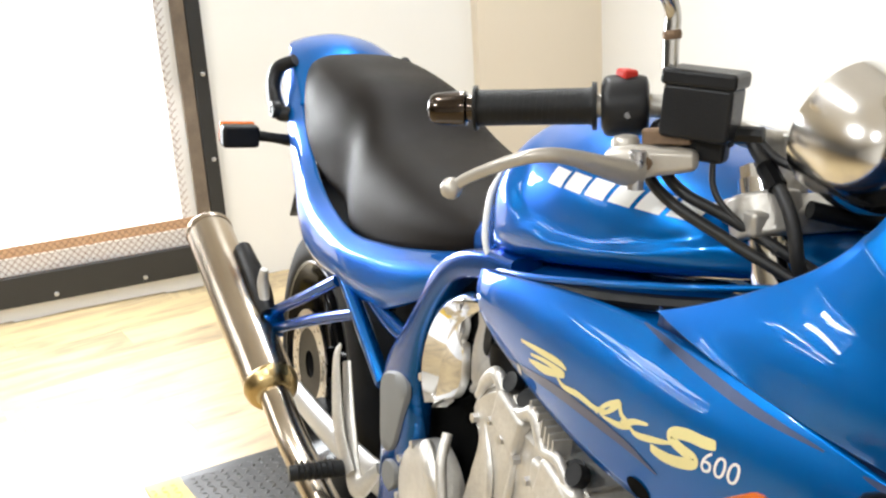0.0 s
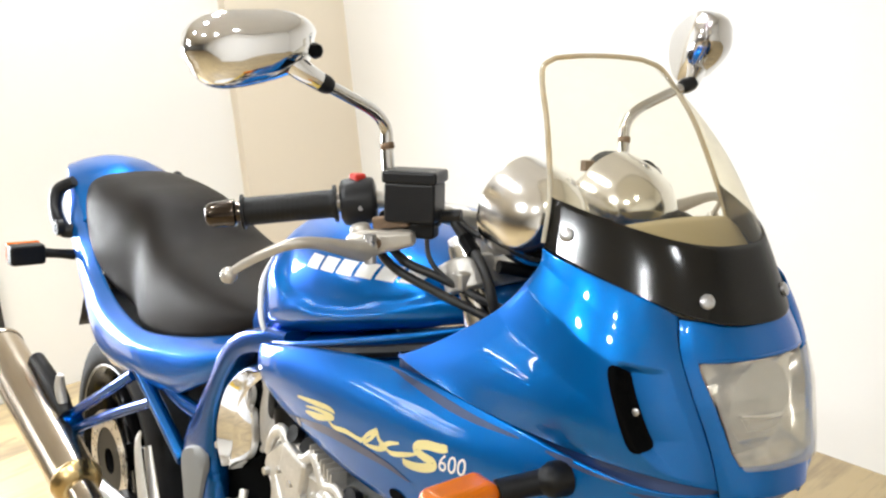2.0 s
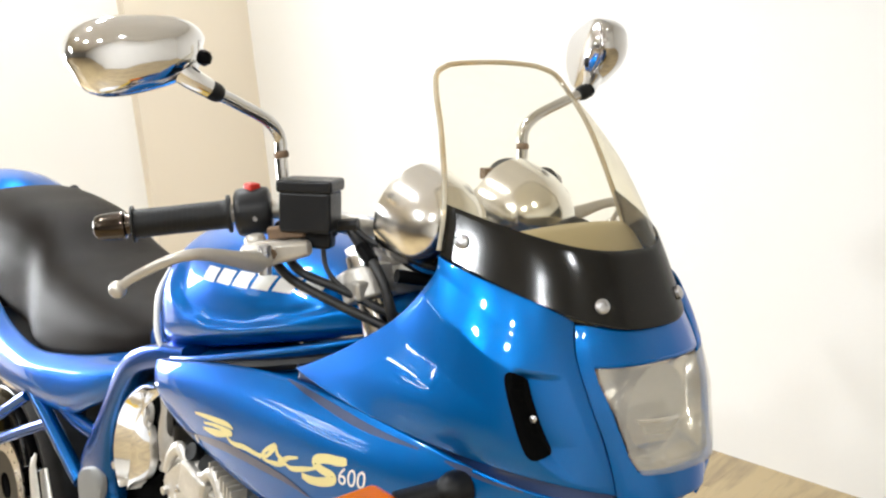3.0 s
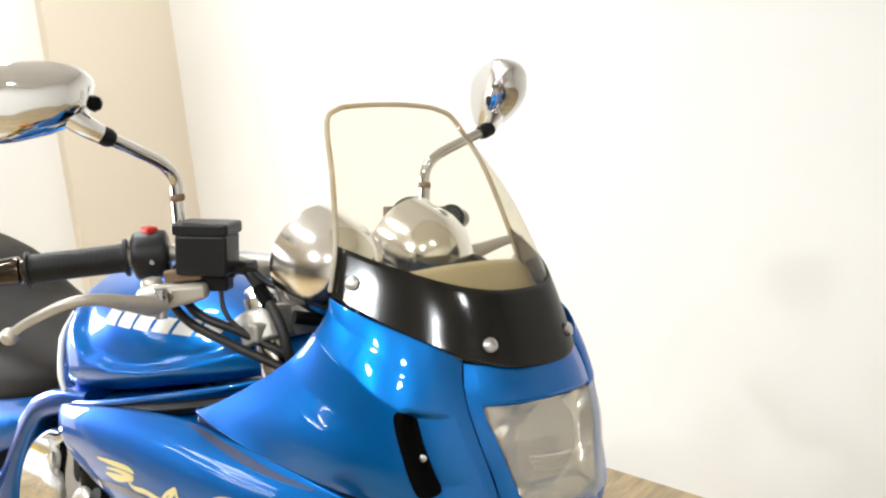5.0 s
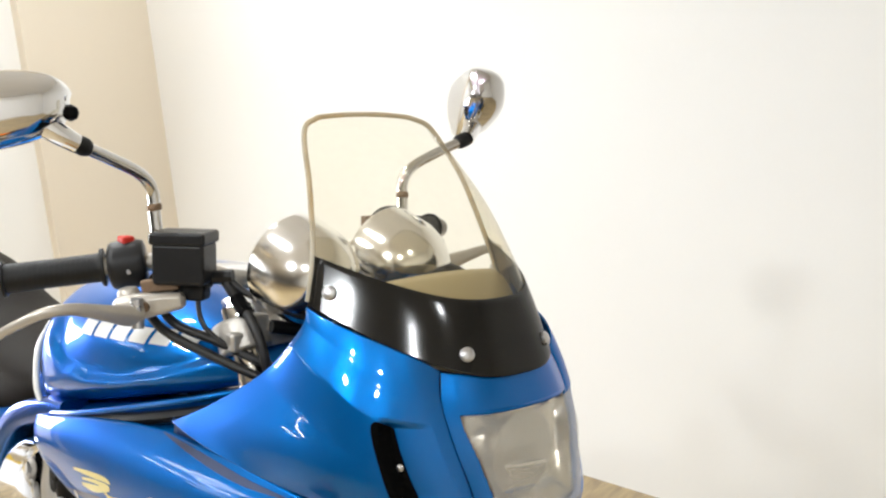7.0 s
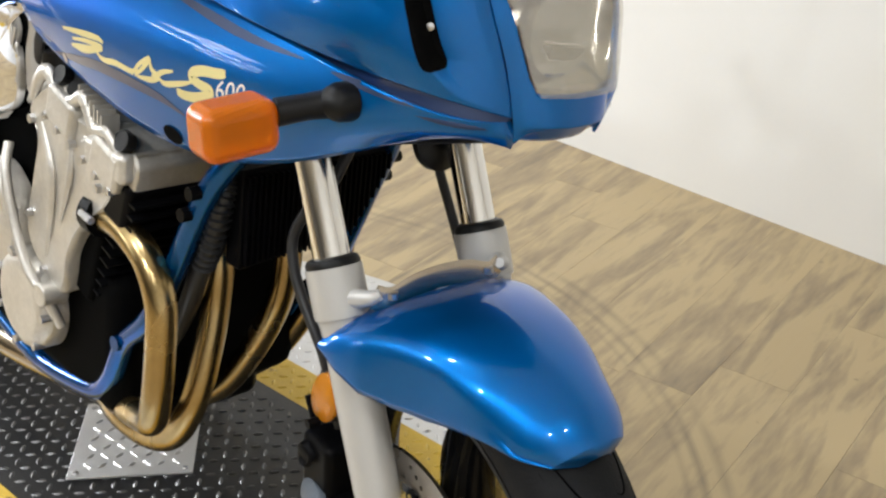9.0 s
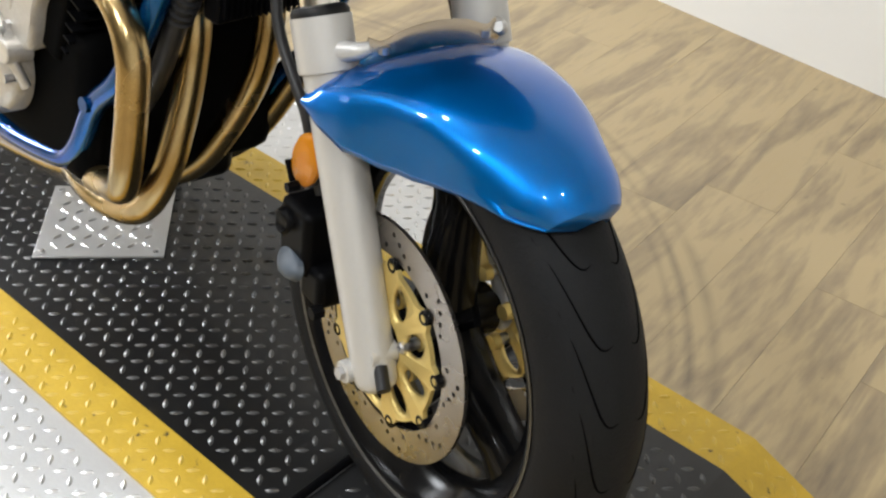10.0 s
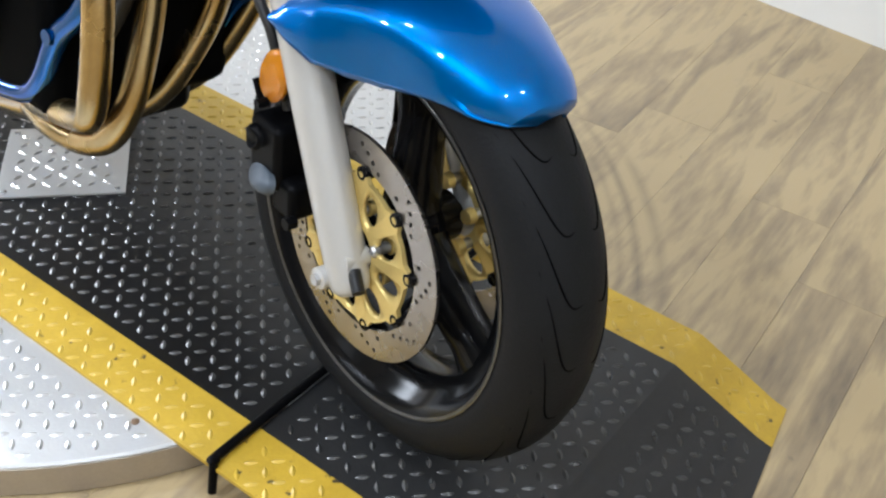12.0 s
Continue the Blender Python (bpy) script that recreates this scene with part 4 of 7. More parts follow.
# right caliper, hose and reflectors
for s in (-1, 1):
    y = s * 0.105
    cal = bp_("brake_caliper", joined(box(on_fork(y, 0.155, -0.085), (0.060, 0.052, 0.085), None), box(on_fork(y, 0.10, -0.075), (0.045, 0.040, 0.05), None)), M_GLOSSK, "black brake caliper with a worn piston cap", bevel=0.010, segs=3)
    bp_("piston_cap", tube([on_fork(y + s * 0.026, 0.125, -0.092), on_fork(y + s * 0.034, 0.128, -0.092), on_fork(y + s * 0.037, 0.13, -0.092)], [0.017, 0.015, 0.007], 20, 6, flat=1.7), M_BLUEGREY, "worn blue-grey cap", cal)
    bp_("piston_cap", tube([on_fork(y + s * 0.026, 0.175, -0.088), on_fork(y + s * 0.032, 0.178, -0.088)] + [on_fork(y + s * 0.034, 0.178, -0.088)], [0.017, 0.015, 0.008], 20, 6), M_GLOSSK, "", cal)
    bp_("bolt", rod(on_fork(y + s * 0.02, 0.075, -0.052), on_fork(y + s * 0.034, 0.075, -0.052), 0.008, n=6), M_GLOSSK, "", cal)
    bp_("bolt", rod(on_fork(y + s * 0.02, 0.215, -0.06), on_fork(y + s * 0.034, 0.215, -0.06), 0.006, n=6), M_GLOSSK, "", cal)
    bp_("bleed_nipple", rod(on_fork(y + s * 0.01, 0.205, -0.09), on_fork(y + s * 0.012, 0.24, -0.09), 0.004), M_GLOSSK, "", cal)
    if s > 0:
        bp_("brake_hose", tube([on_fork(y, 0.20, -0.06), on_fork(y, 0.27, -0.055), on_fork(y * 0.98, 0.36, -0.05), on_fork(y * 0.9, 0.46, -0.052), on_fork(y * 0.7, 0.56, -0.035), on_fork(y * 0.5, 0.64, 0.0)], 0.0062, 10, 36), M_HOSE, "", cal)
    else:
        near_caliper = cal
    ref = bp_("reflector", lathe([(0.0215, 0), (0.0215, 0.006), (0.018, 0.010), (0.006, 0.011)], 28, Matrix.Translation(on_fork(s * 0.115, 0.242, -0.042)) @ Matrix.Rotation(radians(90 if s < 0 else -90), 4, "X") @ Matrix.Rotation(radians(-24.2), 4, "Z") @ Matrix.Diagonal((1.10, 1.68, 1, 1))), M_AMBER, "amber oval reflector")
    bp_("backing", lathe([(0.0225, -0.004), (0.0225, 0.002), (0.020, 0.002)], 28, Matrix.Translation(on_fork(s * 0.115, 0.242, -0.042)) @ Matrix.Rotation(radians(90 if s < 0 else -90), 4, "X") @ Matrix.Rotation(radians(-24.2), 4, "Z") @ Matrix.Diagonal((1.10, 1.68, 1, 1))), M_BLACK, "", ref)

# the front end is steered a little to its right
STEER = Matrix.Translation((0.021, 0, 0.007)) @ Matrix.Translation(on_fork(0, 0, -0.035)) @ Matrix.Rotation(radians(-9), 4, Vector(RK)) @ Matrix.Translation(-Vector(on_fork(0, 0, -0.035)))
for ob in [o for o in bike.children_recursive if o.type == "MESH"]:
    ob.data.transform(STEER)
bp_("brake_hose", tube([STEER @ Vector(on_fork(-0.100, 0.20, -0.06)), STEER @ Vector(on_fork(-0.106, 0.28, -0.052)), (-0.150, -0.104, 0.522), (-0.184, -0.103, 0.560), (-0.202, -0.102, 0.590), (-0.210, -0.098, 0.620), (-0.200, -0.090, 0.652), (-0.178, -0.075, 0.690), (-0.17, -0.06, 0.73)], 0.0066, 10, 60), M_HOSE, "", near_caliper)


# ---- half fairing ----
UPPER = [
    [(-0.116, -0.152, 1.052), (-0.075, -0.147, 1.040), (-0.035, -0.137, 1.030), (-0.008, -0.112, 1.014), (0.009, -0.084, 0.997)],
    [(-0.122, -0.160, 1.016), (-0.085, -0.166, 0.998), (-0.040, -0.158, 0.985), (-0.004, -0.134, 0.975), (0.021, -0.092, 0.966)],
    [(-0.180, -0.167, 0.972), (-0.120, -0.175, 0.952), (-0.050, -0.170, 0.938), (0.000, -0.146, 0.928), (0.037, -0.090, 0.928)],
    [(-0.250, -0.174, 0.928), (-0.165, -0.184, 0.910), (-0.070, -0.180, 0.897), (0.004, -0.148, 0.884), (0.050, -0.079, 0.884)],
    [(-0.335, -0.181, 0.891), (-0.225, -0.190, 0.880), (-0.105, -0.184, 0.870), (0.000, -0.142, 0.853), (0.059, -0.069, 0.832)],
]
LOWER = [
    [(-0.672, -0.190, 0.830), (-0.500, -0.197, 0.860), (-0.335, -0.176, 0.882), (-0.160, -0.178, 0.864), (-0.025, -0.150, 0.846), (0.059, -0.067, 0.828)],
    [(-0.664, -0.199, 0.808), (-0.500, -0.208, 0.825), (-0.330, -0.204, 0.832), (-0.160, -0.190, 0.822), (-0.025, -0.152, 0.822), (0.061, -0.066, 0.818)],
    [(-0.650, -0.198, 0.782), (-0.490, -0.206, 0.785), (-0.320, -0.202, 0.775), (-0.160, -0.186, 0.787), (-0.025, -0.146, 0.804), (0.061, -0.064, 0.811)],
    [(-0.612, -0.190, 0.752), (-0.460, -0.190, 0.724), (-0.295, -0.180, 0.697), (-0.150, -0.166, 0.748), (-0.030, -0.130, 0.784), (0.058, -0.062, 0.803)],
]
NOSE_EDGE = [(0.010, 0.083, 0.995), (0.022, 0.091, 0.964), (0.038, 0.088, 0.925), (0.051, 0.076, 0.879), (0.060, 0.067, 0.830), (0.060, 0.063, 0.808)]
NOSE_MID = [(0.040, 0.990), (0.053, 0.962), (0.068, 0.925), (0.080, 0.882), (0.088, 0.830), (0.087, 0.827)]


def nose_grid():
    rows = []
    for i, ((x, y, z), (xm, zm)) in enumerate(zip(NOSE_EDGE, NOSE_MID)):
        rows.append([(xm + (x - xm) * abs(s) ** 2.6, y * s, zm + (z - zm) * abs(s) ** (7 if i == 5 else 2.6)) for s in (-1, -0.86, -0.6, -0.3, 0, 0.3, 0.6, 0.86, 1)])
    return rows


def lamp_half(k):
    return 0.0855 - 0.0255 * k - 0.004 * max(0, (abs(2 * k - 1) - 0.6) / 0.4) ** 2


nv_, nf_ = surface(nose_grid(), 200, 140)


def in_lamp(q):
    y, z = sum(nv_[i][1] for i in q) / 4, sum(nv_[i][2] for i in q) / 4
    k = (0.9575 - z) / 0.103
    return 0.02 < k < 0.98 and abs(y - 0.003 * k) < lamp_half(k) - 0.002


fairing = bp_("fairing", (nv_, [q for q in nf_ if not in_lamp(q)]), M_BLUE, "glossy blue half fairing with a headlight and a clear screen", thick=0.003)


def relief(u, v):
    """How far the upper panel stands out at (u along, v down): a ridge under the screen and a scoop that runs to the air slot."""
    ridge = np.interp(u, (0, 0.38, 0.70, 1.0), (0.25, 0.27, 0.37, 0.37))
    k = max(0.0, 1 - abs(v - ridge) / (0.16 if v < ridge else 0.22))
    out = 0.0050 * k ** 1.15 * np.interp(u, (0, 0.05, 0.55, 0.74, 0.85), (0.6, 1.0, 0.8, 0.35, 0.0))
    if v > 0.42:
        out += 0.0032 * math.sin(math.pi * (v - 0.42) / 0.58) ** 2 * np.interp(u, (0.0, 0.15, 0.55, 0.72), (0.5, 1.0, 1.0, 0.0))
    rear, front = np.interp(v, (0.36, 0.5, 0.82, 0.98), (0.700, 0.715, 0.800, 0.86)), np.interp(v, (0.36, 0.98), (0.935, 0.985))
    if rear < u < front and 0.355 < v < 0.97:
        out -= 0.013 * (1 - (u - rear) / (front - rear)) * min(1.0, (u - rear) / 0.045) * min(1.0, (v - 0.355) / 0.03) * min(1.0, (0.97 - v) / 0.22)
    return out


def embossed(g, nu=150, nv=120):
    """The upper panel's fair sheet with its relief pushed out along the normals."""
    v, f = swept(g, nu, nv, 3, 3)
    P = np.array(v).reshape(nv, nu, 3)
    n = np.cross(np.gradient(P, axis=1), np.gradient(P, axis=0))
    n /= np.linalg.norm(n, axis=2, keepdims=True)
    side = np.sign(P[nv // 2, nu // 2, 1])
    n *= np.sign(n[..., 1:2] * side)
    d = np.array([[relief(i / (nu - 1), j / (nv - 1)) for i in range(nu)] for j in range(nv)])
    return [tuple(p) for p in (P + n * d[..., None]).reshape(-1, 3)], f


for g, s in ((UPPER, 1), ([[(x - 0.02 * max(0, -x) / 0.1, y * (0.86 if x < -0.02 else 0.92 if x < 0.006 and z > 0.87 else 1.0), z) for x, y, z in r] for r in mirror_grid(UPPER)], -1)):
    bp_("upper_panel", embossed(g), M_BLUE, "", fairing, thick=0.003, sharp=60)
for g, s in ((LOWER, 1), (mirror_grid(LOWER), -1)):
    bp_("lower_panel", swept(g, 60, 28, 4, 3), M_BLUE, "", fairing, thick=0.003)
# the recessed channel between the upper and the lower panel; its darker colour stands in for shade
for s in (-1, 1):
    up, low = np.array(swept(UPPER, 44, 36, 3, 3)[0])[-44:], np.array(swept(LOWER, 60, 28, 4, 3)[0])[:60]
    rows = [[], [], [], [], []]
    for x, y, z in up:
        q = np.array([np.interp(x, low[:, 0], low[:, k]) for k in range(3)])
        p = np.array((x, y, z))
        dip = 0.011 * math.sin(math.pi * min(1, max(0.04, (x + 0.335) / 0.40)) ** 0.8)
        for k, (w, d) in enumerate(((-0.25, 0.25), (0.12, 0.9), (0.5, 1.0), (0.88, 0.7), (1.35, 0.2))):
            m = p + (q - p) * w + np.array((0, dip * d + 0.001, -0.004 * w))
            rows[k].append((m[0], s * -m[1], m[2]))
    bp_("groove", surface(rows, 44, 12), M_GROOVE, "moulded channel with its shade in the colour", fairing, thick=0.002)
    bp_("seam", tube([(x, s * (y + 0.0005), z) for x, y, z in NOSE_EDGE], 0.0010, 6, 30), M_GLOSSK, "", fairing)

# headlight: glass, reflector bowl and frame in the nose


def nose_x(y, z):
    """How far ahead the nose reaches at the height z, y off its middle."""
    zs = [p[2] for p in NOSE_EDGE][::-1]
    xe, ye = np.interp(z, zs, [p[0] for p in NOSE_EDGE][::-1]), np.interp(z, zs, [p[1] for p in NOSE_EDGE][::-1])
    xm = np.interp(z, zs, [p[0] for p in NOSE_MID][::-1])
    return xm + (xe - xm) * abs(y / ye) ** 2.6


def lamp_grid(out=0.004, grow=0.0):
    rows = []
    for k in np.linspace(0, 1, 7):
        z, half = 0.9575 + grow - (0.103 + 2 * grow) * k, lamp_half(k) + grow
        rows.append([(nose_x(half * s, z) + out, half * s + 0.003 * k, z - 0.004 * s * 0) for s in (-1, -0.85, -0.5, 0, 0.5, 0.85, 1)])
    return rows


lamp = bp_("headlight", surface(lamp_grid(0.0090), 40, 24), M_LAMPGLASS, "clear ribbed headlight glass, slightly hazed", fairing, thick=0.002)
bowl = []
for k in np.linspace(0, 1, 25):
    z, half = 0.9585 - 0.105 * k, lamp_half(k) + 0.001
    row = []
    for u in np.linspace(-1, 1, 33):
        y = half * u + 0.003 * k
        deep = 0.052 * math.sqrt(max(0, 1 - abs(u) ** 2.6)) * math.sqrt(max(0, 1 - abs(2 * k - 1) ** 2.6))
        row.append((nose_x(half * u, z) + 0.001 - deep, y, z))
    bowl.append(row)
bp_("reflector", ([p for r in bowl for p in r], [(i * 33 + j, i * 33 + j + 1, i * 33 + 34 + j, i * 33 + 33 + j) for i in range(24) for j in range(32)]), M_BOWL, "bright hazed reflector bowl", lamp)
bp_("inner_bowl", moved(lathe([(0.004, -0.040), (0.016, -0.037), (0.028, -0.029), (0.037, -0.017), (0.043, -0.004), (0.045, 0.002)], 40), Matrix.Translation((0.052, -0.006, 0.908)) @ Matrix.Rotation(radians(90), 4, "Y")), M_SHELL, "round chrome reflector", lamp)
bp_("bulb_cap", tube([(0.020, -0.006, 0.908), (0.040, -0.006, 0.908), (0.044, -0.006, 0.908)], [0.008, 0.008, 0.003], 14, 8), M_BOWL, "", lamp)
bp_("shade_edge", tube([(0.054, -0.034, 0.8985), (0.060, -0.004, 0.8955), (0.056, 0.028, 0.8925)], [0.0022, 0.0030, 0.0022], 10, 20), M_HARD, "bright edge of the bulb shade", lamp)
bp_("shade", surface([[(0.053, -0.036, 0.897), (0.059, -0.004, 0.894), (0.055, 0.030, 0.891)], [(0.050, -0.036, 0.884), (0.056, -0.004, 0.880), (0.052, 0.030, 0.878)]], 16, 6), M_LEVER, "grey bulb shade", lamp, thick=0.001)
ribs = []
for k in range(30):
    y = -0.046 + k * 0.0030
    ribs.append(rod((nose_x(y, 0.902) + 0.0080, y, 0.902), (nose_x(y, 0.866) + 0.0080, y, 0.866), 0.0009, n=6))
bp_("lens_ribs", joined(*ribs), M_LAMPGLASS, "", lamp)


def rim_at(u, k):
    """A point on the lamp's border: u across from -1 to 1, k down from 0 to 1."""
    z = 0.9575 - 0.103 * k
    return (nose_x(lamp_half(k) * u, z) + 0.0005, lamp_half(k) * u * 0.995 + 0.003 * k, z)


sides = [[rim_at(-1, k) for k in np.linspace(0.02, 0.98, 12)], [rim_at(1, k) for k in np.linspace(0.02, 0.98, 12)], [rim_at(u, 0) for u in np.linspace(-0.98, 0.98, 14)], [rim_at(u, 1) for u in np.linspace(-0.98, 0.98, 14)]]
bp_("lamp_rim", joined(*[tube(c, 0.0020, 8, 40) for c in sides]), M_BLUE, "", lamp)
bp_("chin", surface([[(x, y * 0.97, z - 0.001) for x, y, z in nose_grid()[-1]], [(x - 0.016, y * 0.95, 0.808) for x, y, z in nose_grid()[-1]]], 30, 6), M_BLUE, "blue underside of the nose", fairing, thick=0.002)

# screen
SE = [(-0.118, 0.149, 1.057), (-0.127, 0.135, 1.103), (-0.153, 0.119, 1.172), (-0.178, 0.106, 1.214), (-0.191, 0.094, 1.235), (-0.199, 0.070, 1.244)]
SC = [(0.041, 0.995), (0.010, 1.062), (-0.047, 1.146), (-0.124, 1.212), (-0.170, 1.236), (-0.200, 1.2475)]


def screen_grid(v0, v1, n=5, out=0.0):
    rows = []
    E, C = spline(SE, 41), spline([(a, 0, b) for a, b in SC], 41)
    for v in np.linspace(v0, v1, n):
        e, c = E[int(round(v * 40))], C[int(round(v * 40))]
        k = np.interp(v, (0, 0.4, 1), (2.8, 2.7, 2.2))
        rows.append([(e[0] + (c[0] - e[0]) * (1 - abs(s) ** k) + out, e[1] * s * (0.93 if s > 0 else 1.0), e[2] + (c[2] - e[2]) * (1 - abs(s) ** k)) for s in np.linspace(-1, 1, 17)])
    return rows


screen = bp_("windscreen", surface(screen_grid(0.0, 1.0, 9), 60, 40), M_CLEAR, "clear plexiglass screen, slightly yellowed", fairing)
foot = screen_grid(0.0, 0.20, 5, 0.002)
foot.insert(0, [tuple(np.array(a) + (np.array(a) - np.array(b)) * 0.42) for a, b in zip(foot[0], foot[1])])
bp_("smoked_band", surface(foot, 60, 14), M_SMOKE, "dark smoked band along the screen's foot", screen, thick=0.0015)
edge = [r[0] for r in screen_grid(0, 1, 21)] + [tuple(p) for p in screen_grid(0.999, 1.0, 2)[-1][1:-1]] + [r[-1] for r in screen_grid(0, 1, 21)][::-1]
bp_("screen_edge", tube(edge, 0.0030, 8, 160), M_EDGE, "yellowed cut edge", screen)
for x, y, z, n in ((-0.0978, -0.1363, 1.0674, Vector((0.429, -0.841, 0.33))), (0.0248, -0.061, 1.0127, Vector((0.828, -0.403, 0.39))), (0.0248, 0.057, 1.0127, Vector((0.828, 0.403, 0.39)))):
    bp_("screw", moved(lathe([(0.0075, -0.003), (0.0075, 0.002), (0.005, 0.004), (0.002, 0.0045)], 16), Matrix.Translation(Vector((x, y, z)) + n * 0.001) @ n.to_track_quat("Z", "Y").to_matrix().to_4x4()), M_BOLT, "bright screw", screen)
bp_("dash_panel", surface([[(-0.120, -0.132, 1.058), (-0.085, -0.09, 1.072), (-0.074, 0, 1.078), (-0.085, 0.09, 1.072), (-0.120, 0.132, 1.058)], [(-0.110, -0.13, 1.045), (-0.060, -0.09, 1.056), (-0.046, 0, 1.060), (-0.060, 0.09, 1.056), (-0.110, 0.13, 1.045)], [(-0.02, -0.10, 1.005), (0.015, -0.06, 0.992), (0.030, 0, 0.988), (0.015, 0.06, 0.992), (-0.02, 0.10, 1.005)]], 24, 6), M_DASH, "matt inner panel behind the screen", fairing, thick=0.002)
# inner_panel also gives the mudguard something dark to reflect
bp_("inner_panel", surface([[(-0.30, y, 0.80) for y in (-0.165, 0, 0.165)], [(-0.12, y * 0.95, 0.815) for y in (-0.165, 0, 0.165)], [(0.03, y * 0.42, 0.822) for y in (-0.165, 0, 0.165)]], 12, 16), M_BLACK, "black inner panel under the fairing", fairing, thick=0.003)
bp_("fairing_stay", tube([(-0.02, 0, 0.97), (-0.12, 0, 0.98), (-0.2, 0, 0.95), (-0.27, 0, 0.93)], 0.009, 10, 16), M_BLACK, "", fairing)

# black liner added to close the fairing from below, for a dark mudguard reflection
LIP = [(-0.290, 0.172, 0.704), (-0.150, 0.160, 0.754), (-0.030, 0.124, 0.788), (0.055, 0.058, 0.806)]
bp_("liner", surface([[(x, k * y, z + 0.035 * (1 - k * k)) for x, y, z in LIP] for k in (-1, -0.6, 0, 0.6, 1)], 20, 20), M_BLACK, "black liner added under the fairing", fairing, thick=0.002)
# front indicator on its stalk
for s in (-1,):
    ind = bp_("indicator_stalk", tube([(-0.060, s * 0.160, 0.826), (-0.063, s * 0.176, 0.825), (-0.068, s * 0.180, 0.823), (-0.076, s * 0.200, 0.820), (-0.086, s * 0.226, 0.815)], [0.0195, 0.0185, 0.0140, 0.0125, 0.0135], 18, 24), M_BLACK, "black rubber stalk of the indicator")
    IM = Matrix.Translation((-0.097, s * 0.262, 0.801)) @ Matrix.Rotation(radians(s * 6), 4, "Z") @ Matrix.Rotation(radians(-s * 7), 4, "X")
    bp_("lens", box((-0.004, 0, 0), (0.050, 0.076, 0.052), IM), M_ORANGE, "orange indicator lens", ind, bevel=0.0135, segs=5)
    bp_("body", box((-0.029, 0, 0), (0.010, 0.058, 0.036), IM), M_BLACK, "", ind, bevel=0.004, segs=3)
    bp_("bulb", lathe([(0.001, -0.012), (0.009, -0.010), (0.011, 0), (0.008, 0.009), (0.001, 0.012)], 16, IM @ Matrix.Translation((0.0, -s * 0.02, 0))), M_RUST, "", ind)

# ---- handlebar, controls, mirrors, gauges ----
LEFT_GRIP = Matrix.Translation((-0.335, 0, 0.022)) @ Matrix.Rotation(radians(-9.5), 4, "Z") @ Matrix.Translation((0.335, 0, 0))
bar = bp_("handlebar", tube([(-0.505, -0.335, 1.049), (-0.440, -0.235, 1.062), (-0.385, -0.155, 1.070), (-0.345, -0.085, 1.048), (-0.335, 0, 1.045)] + [LEFT_GRIP @ Vector(p) for p in ((-0.345, 0.085, 1.048), (-0.385, 0.155, 1.070), (-0.440, 0.235, 1.062), (-0.505, 0.335, 1.049))], 0.011, 14, 60), M_ALU, "low aluminium handlebar")
for y in (-0.05, 0.05):
    bp_("riser", rod((-0.335, y, 0.985), (-0.336, y, 1.055), 0.018), M_ALU, "", bar, bevel=0.003)


def along(t, off=(0, 0, 0)):
    """A point of the right grip, t from its inner to its outer end."""
    a, b = np.array((-0.425, -0.212, 1.065)), np.array((-0.500, -0.326, 1.050))
    return a + (b - a) * t + np.array(off)


def over(vf, s):
    """The same on the left side."""
    return vf if s < 0 else mirrored(vf)


def flip(vf, s):
    """The same on the left grip, which the steering carries forward."""
    return vf if s < 0 else moved(mirrored(vf), LEFT_GRIP)


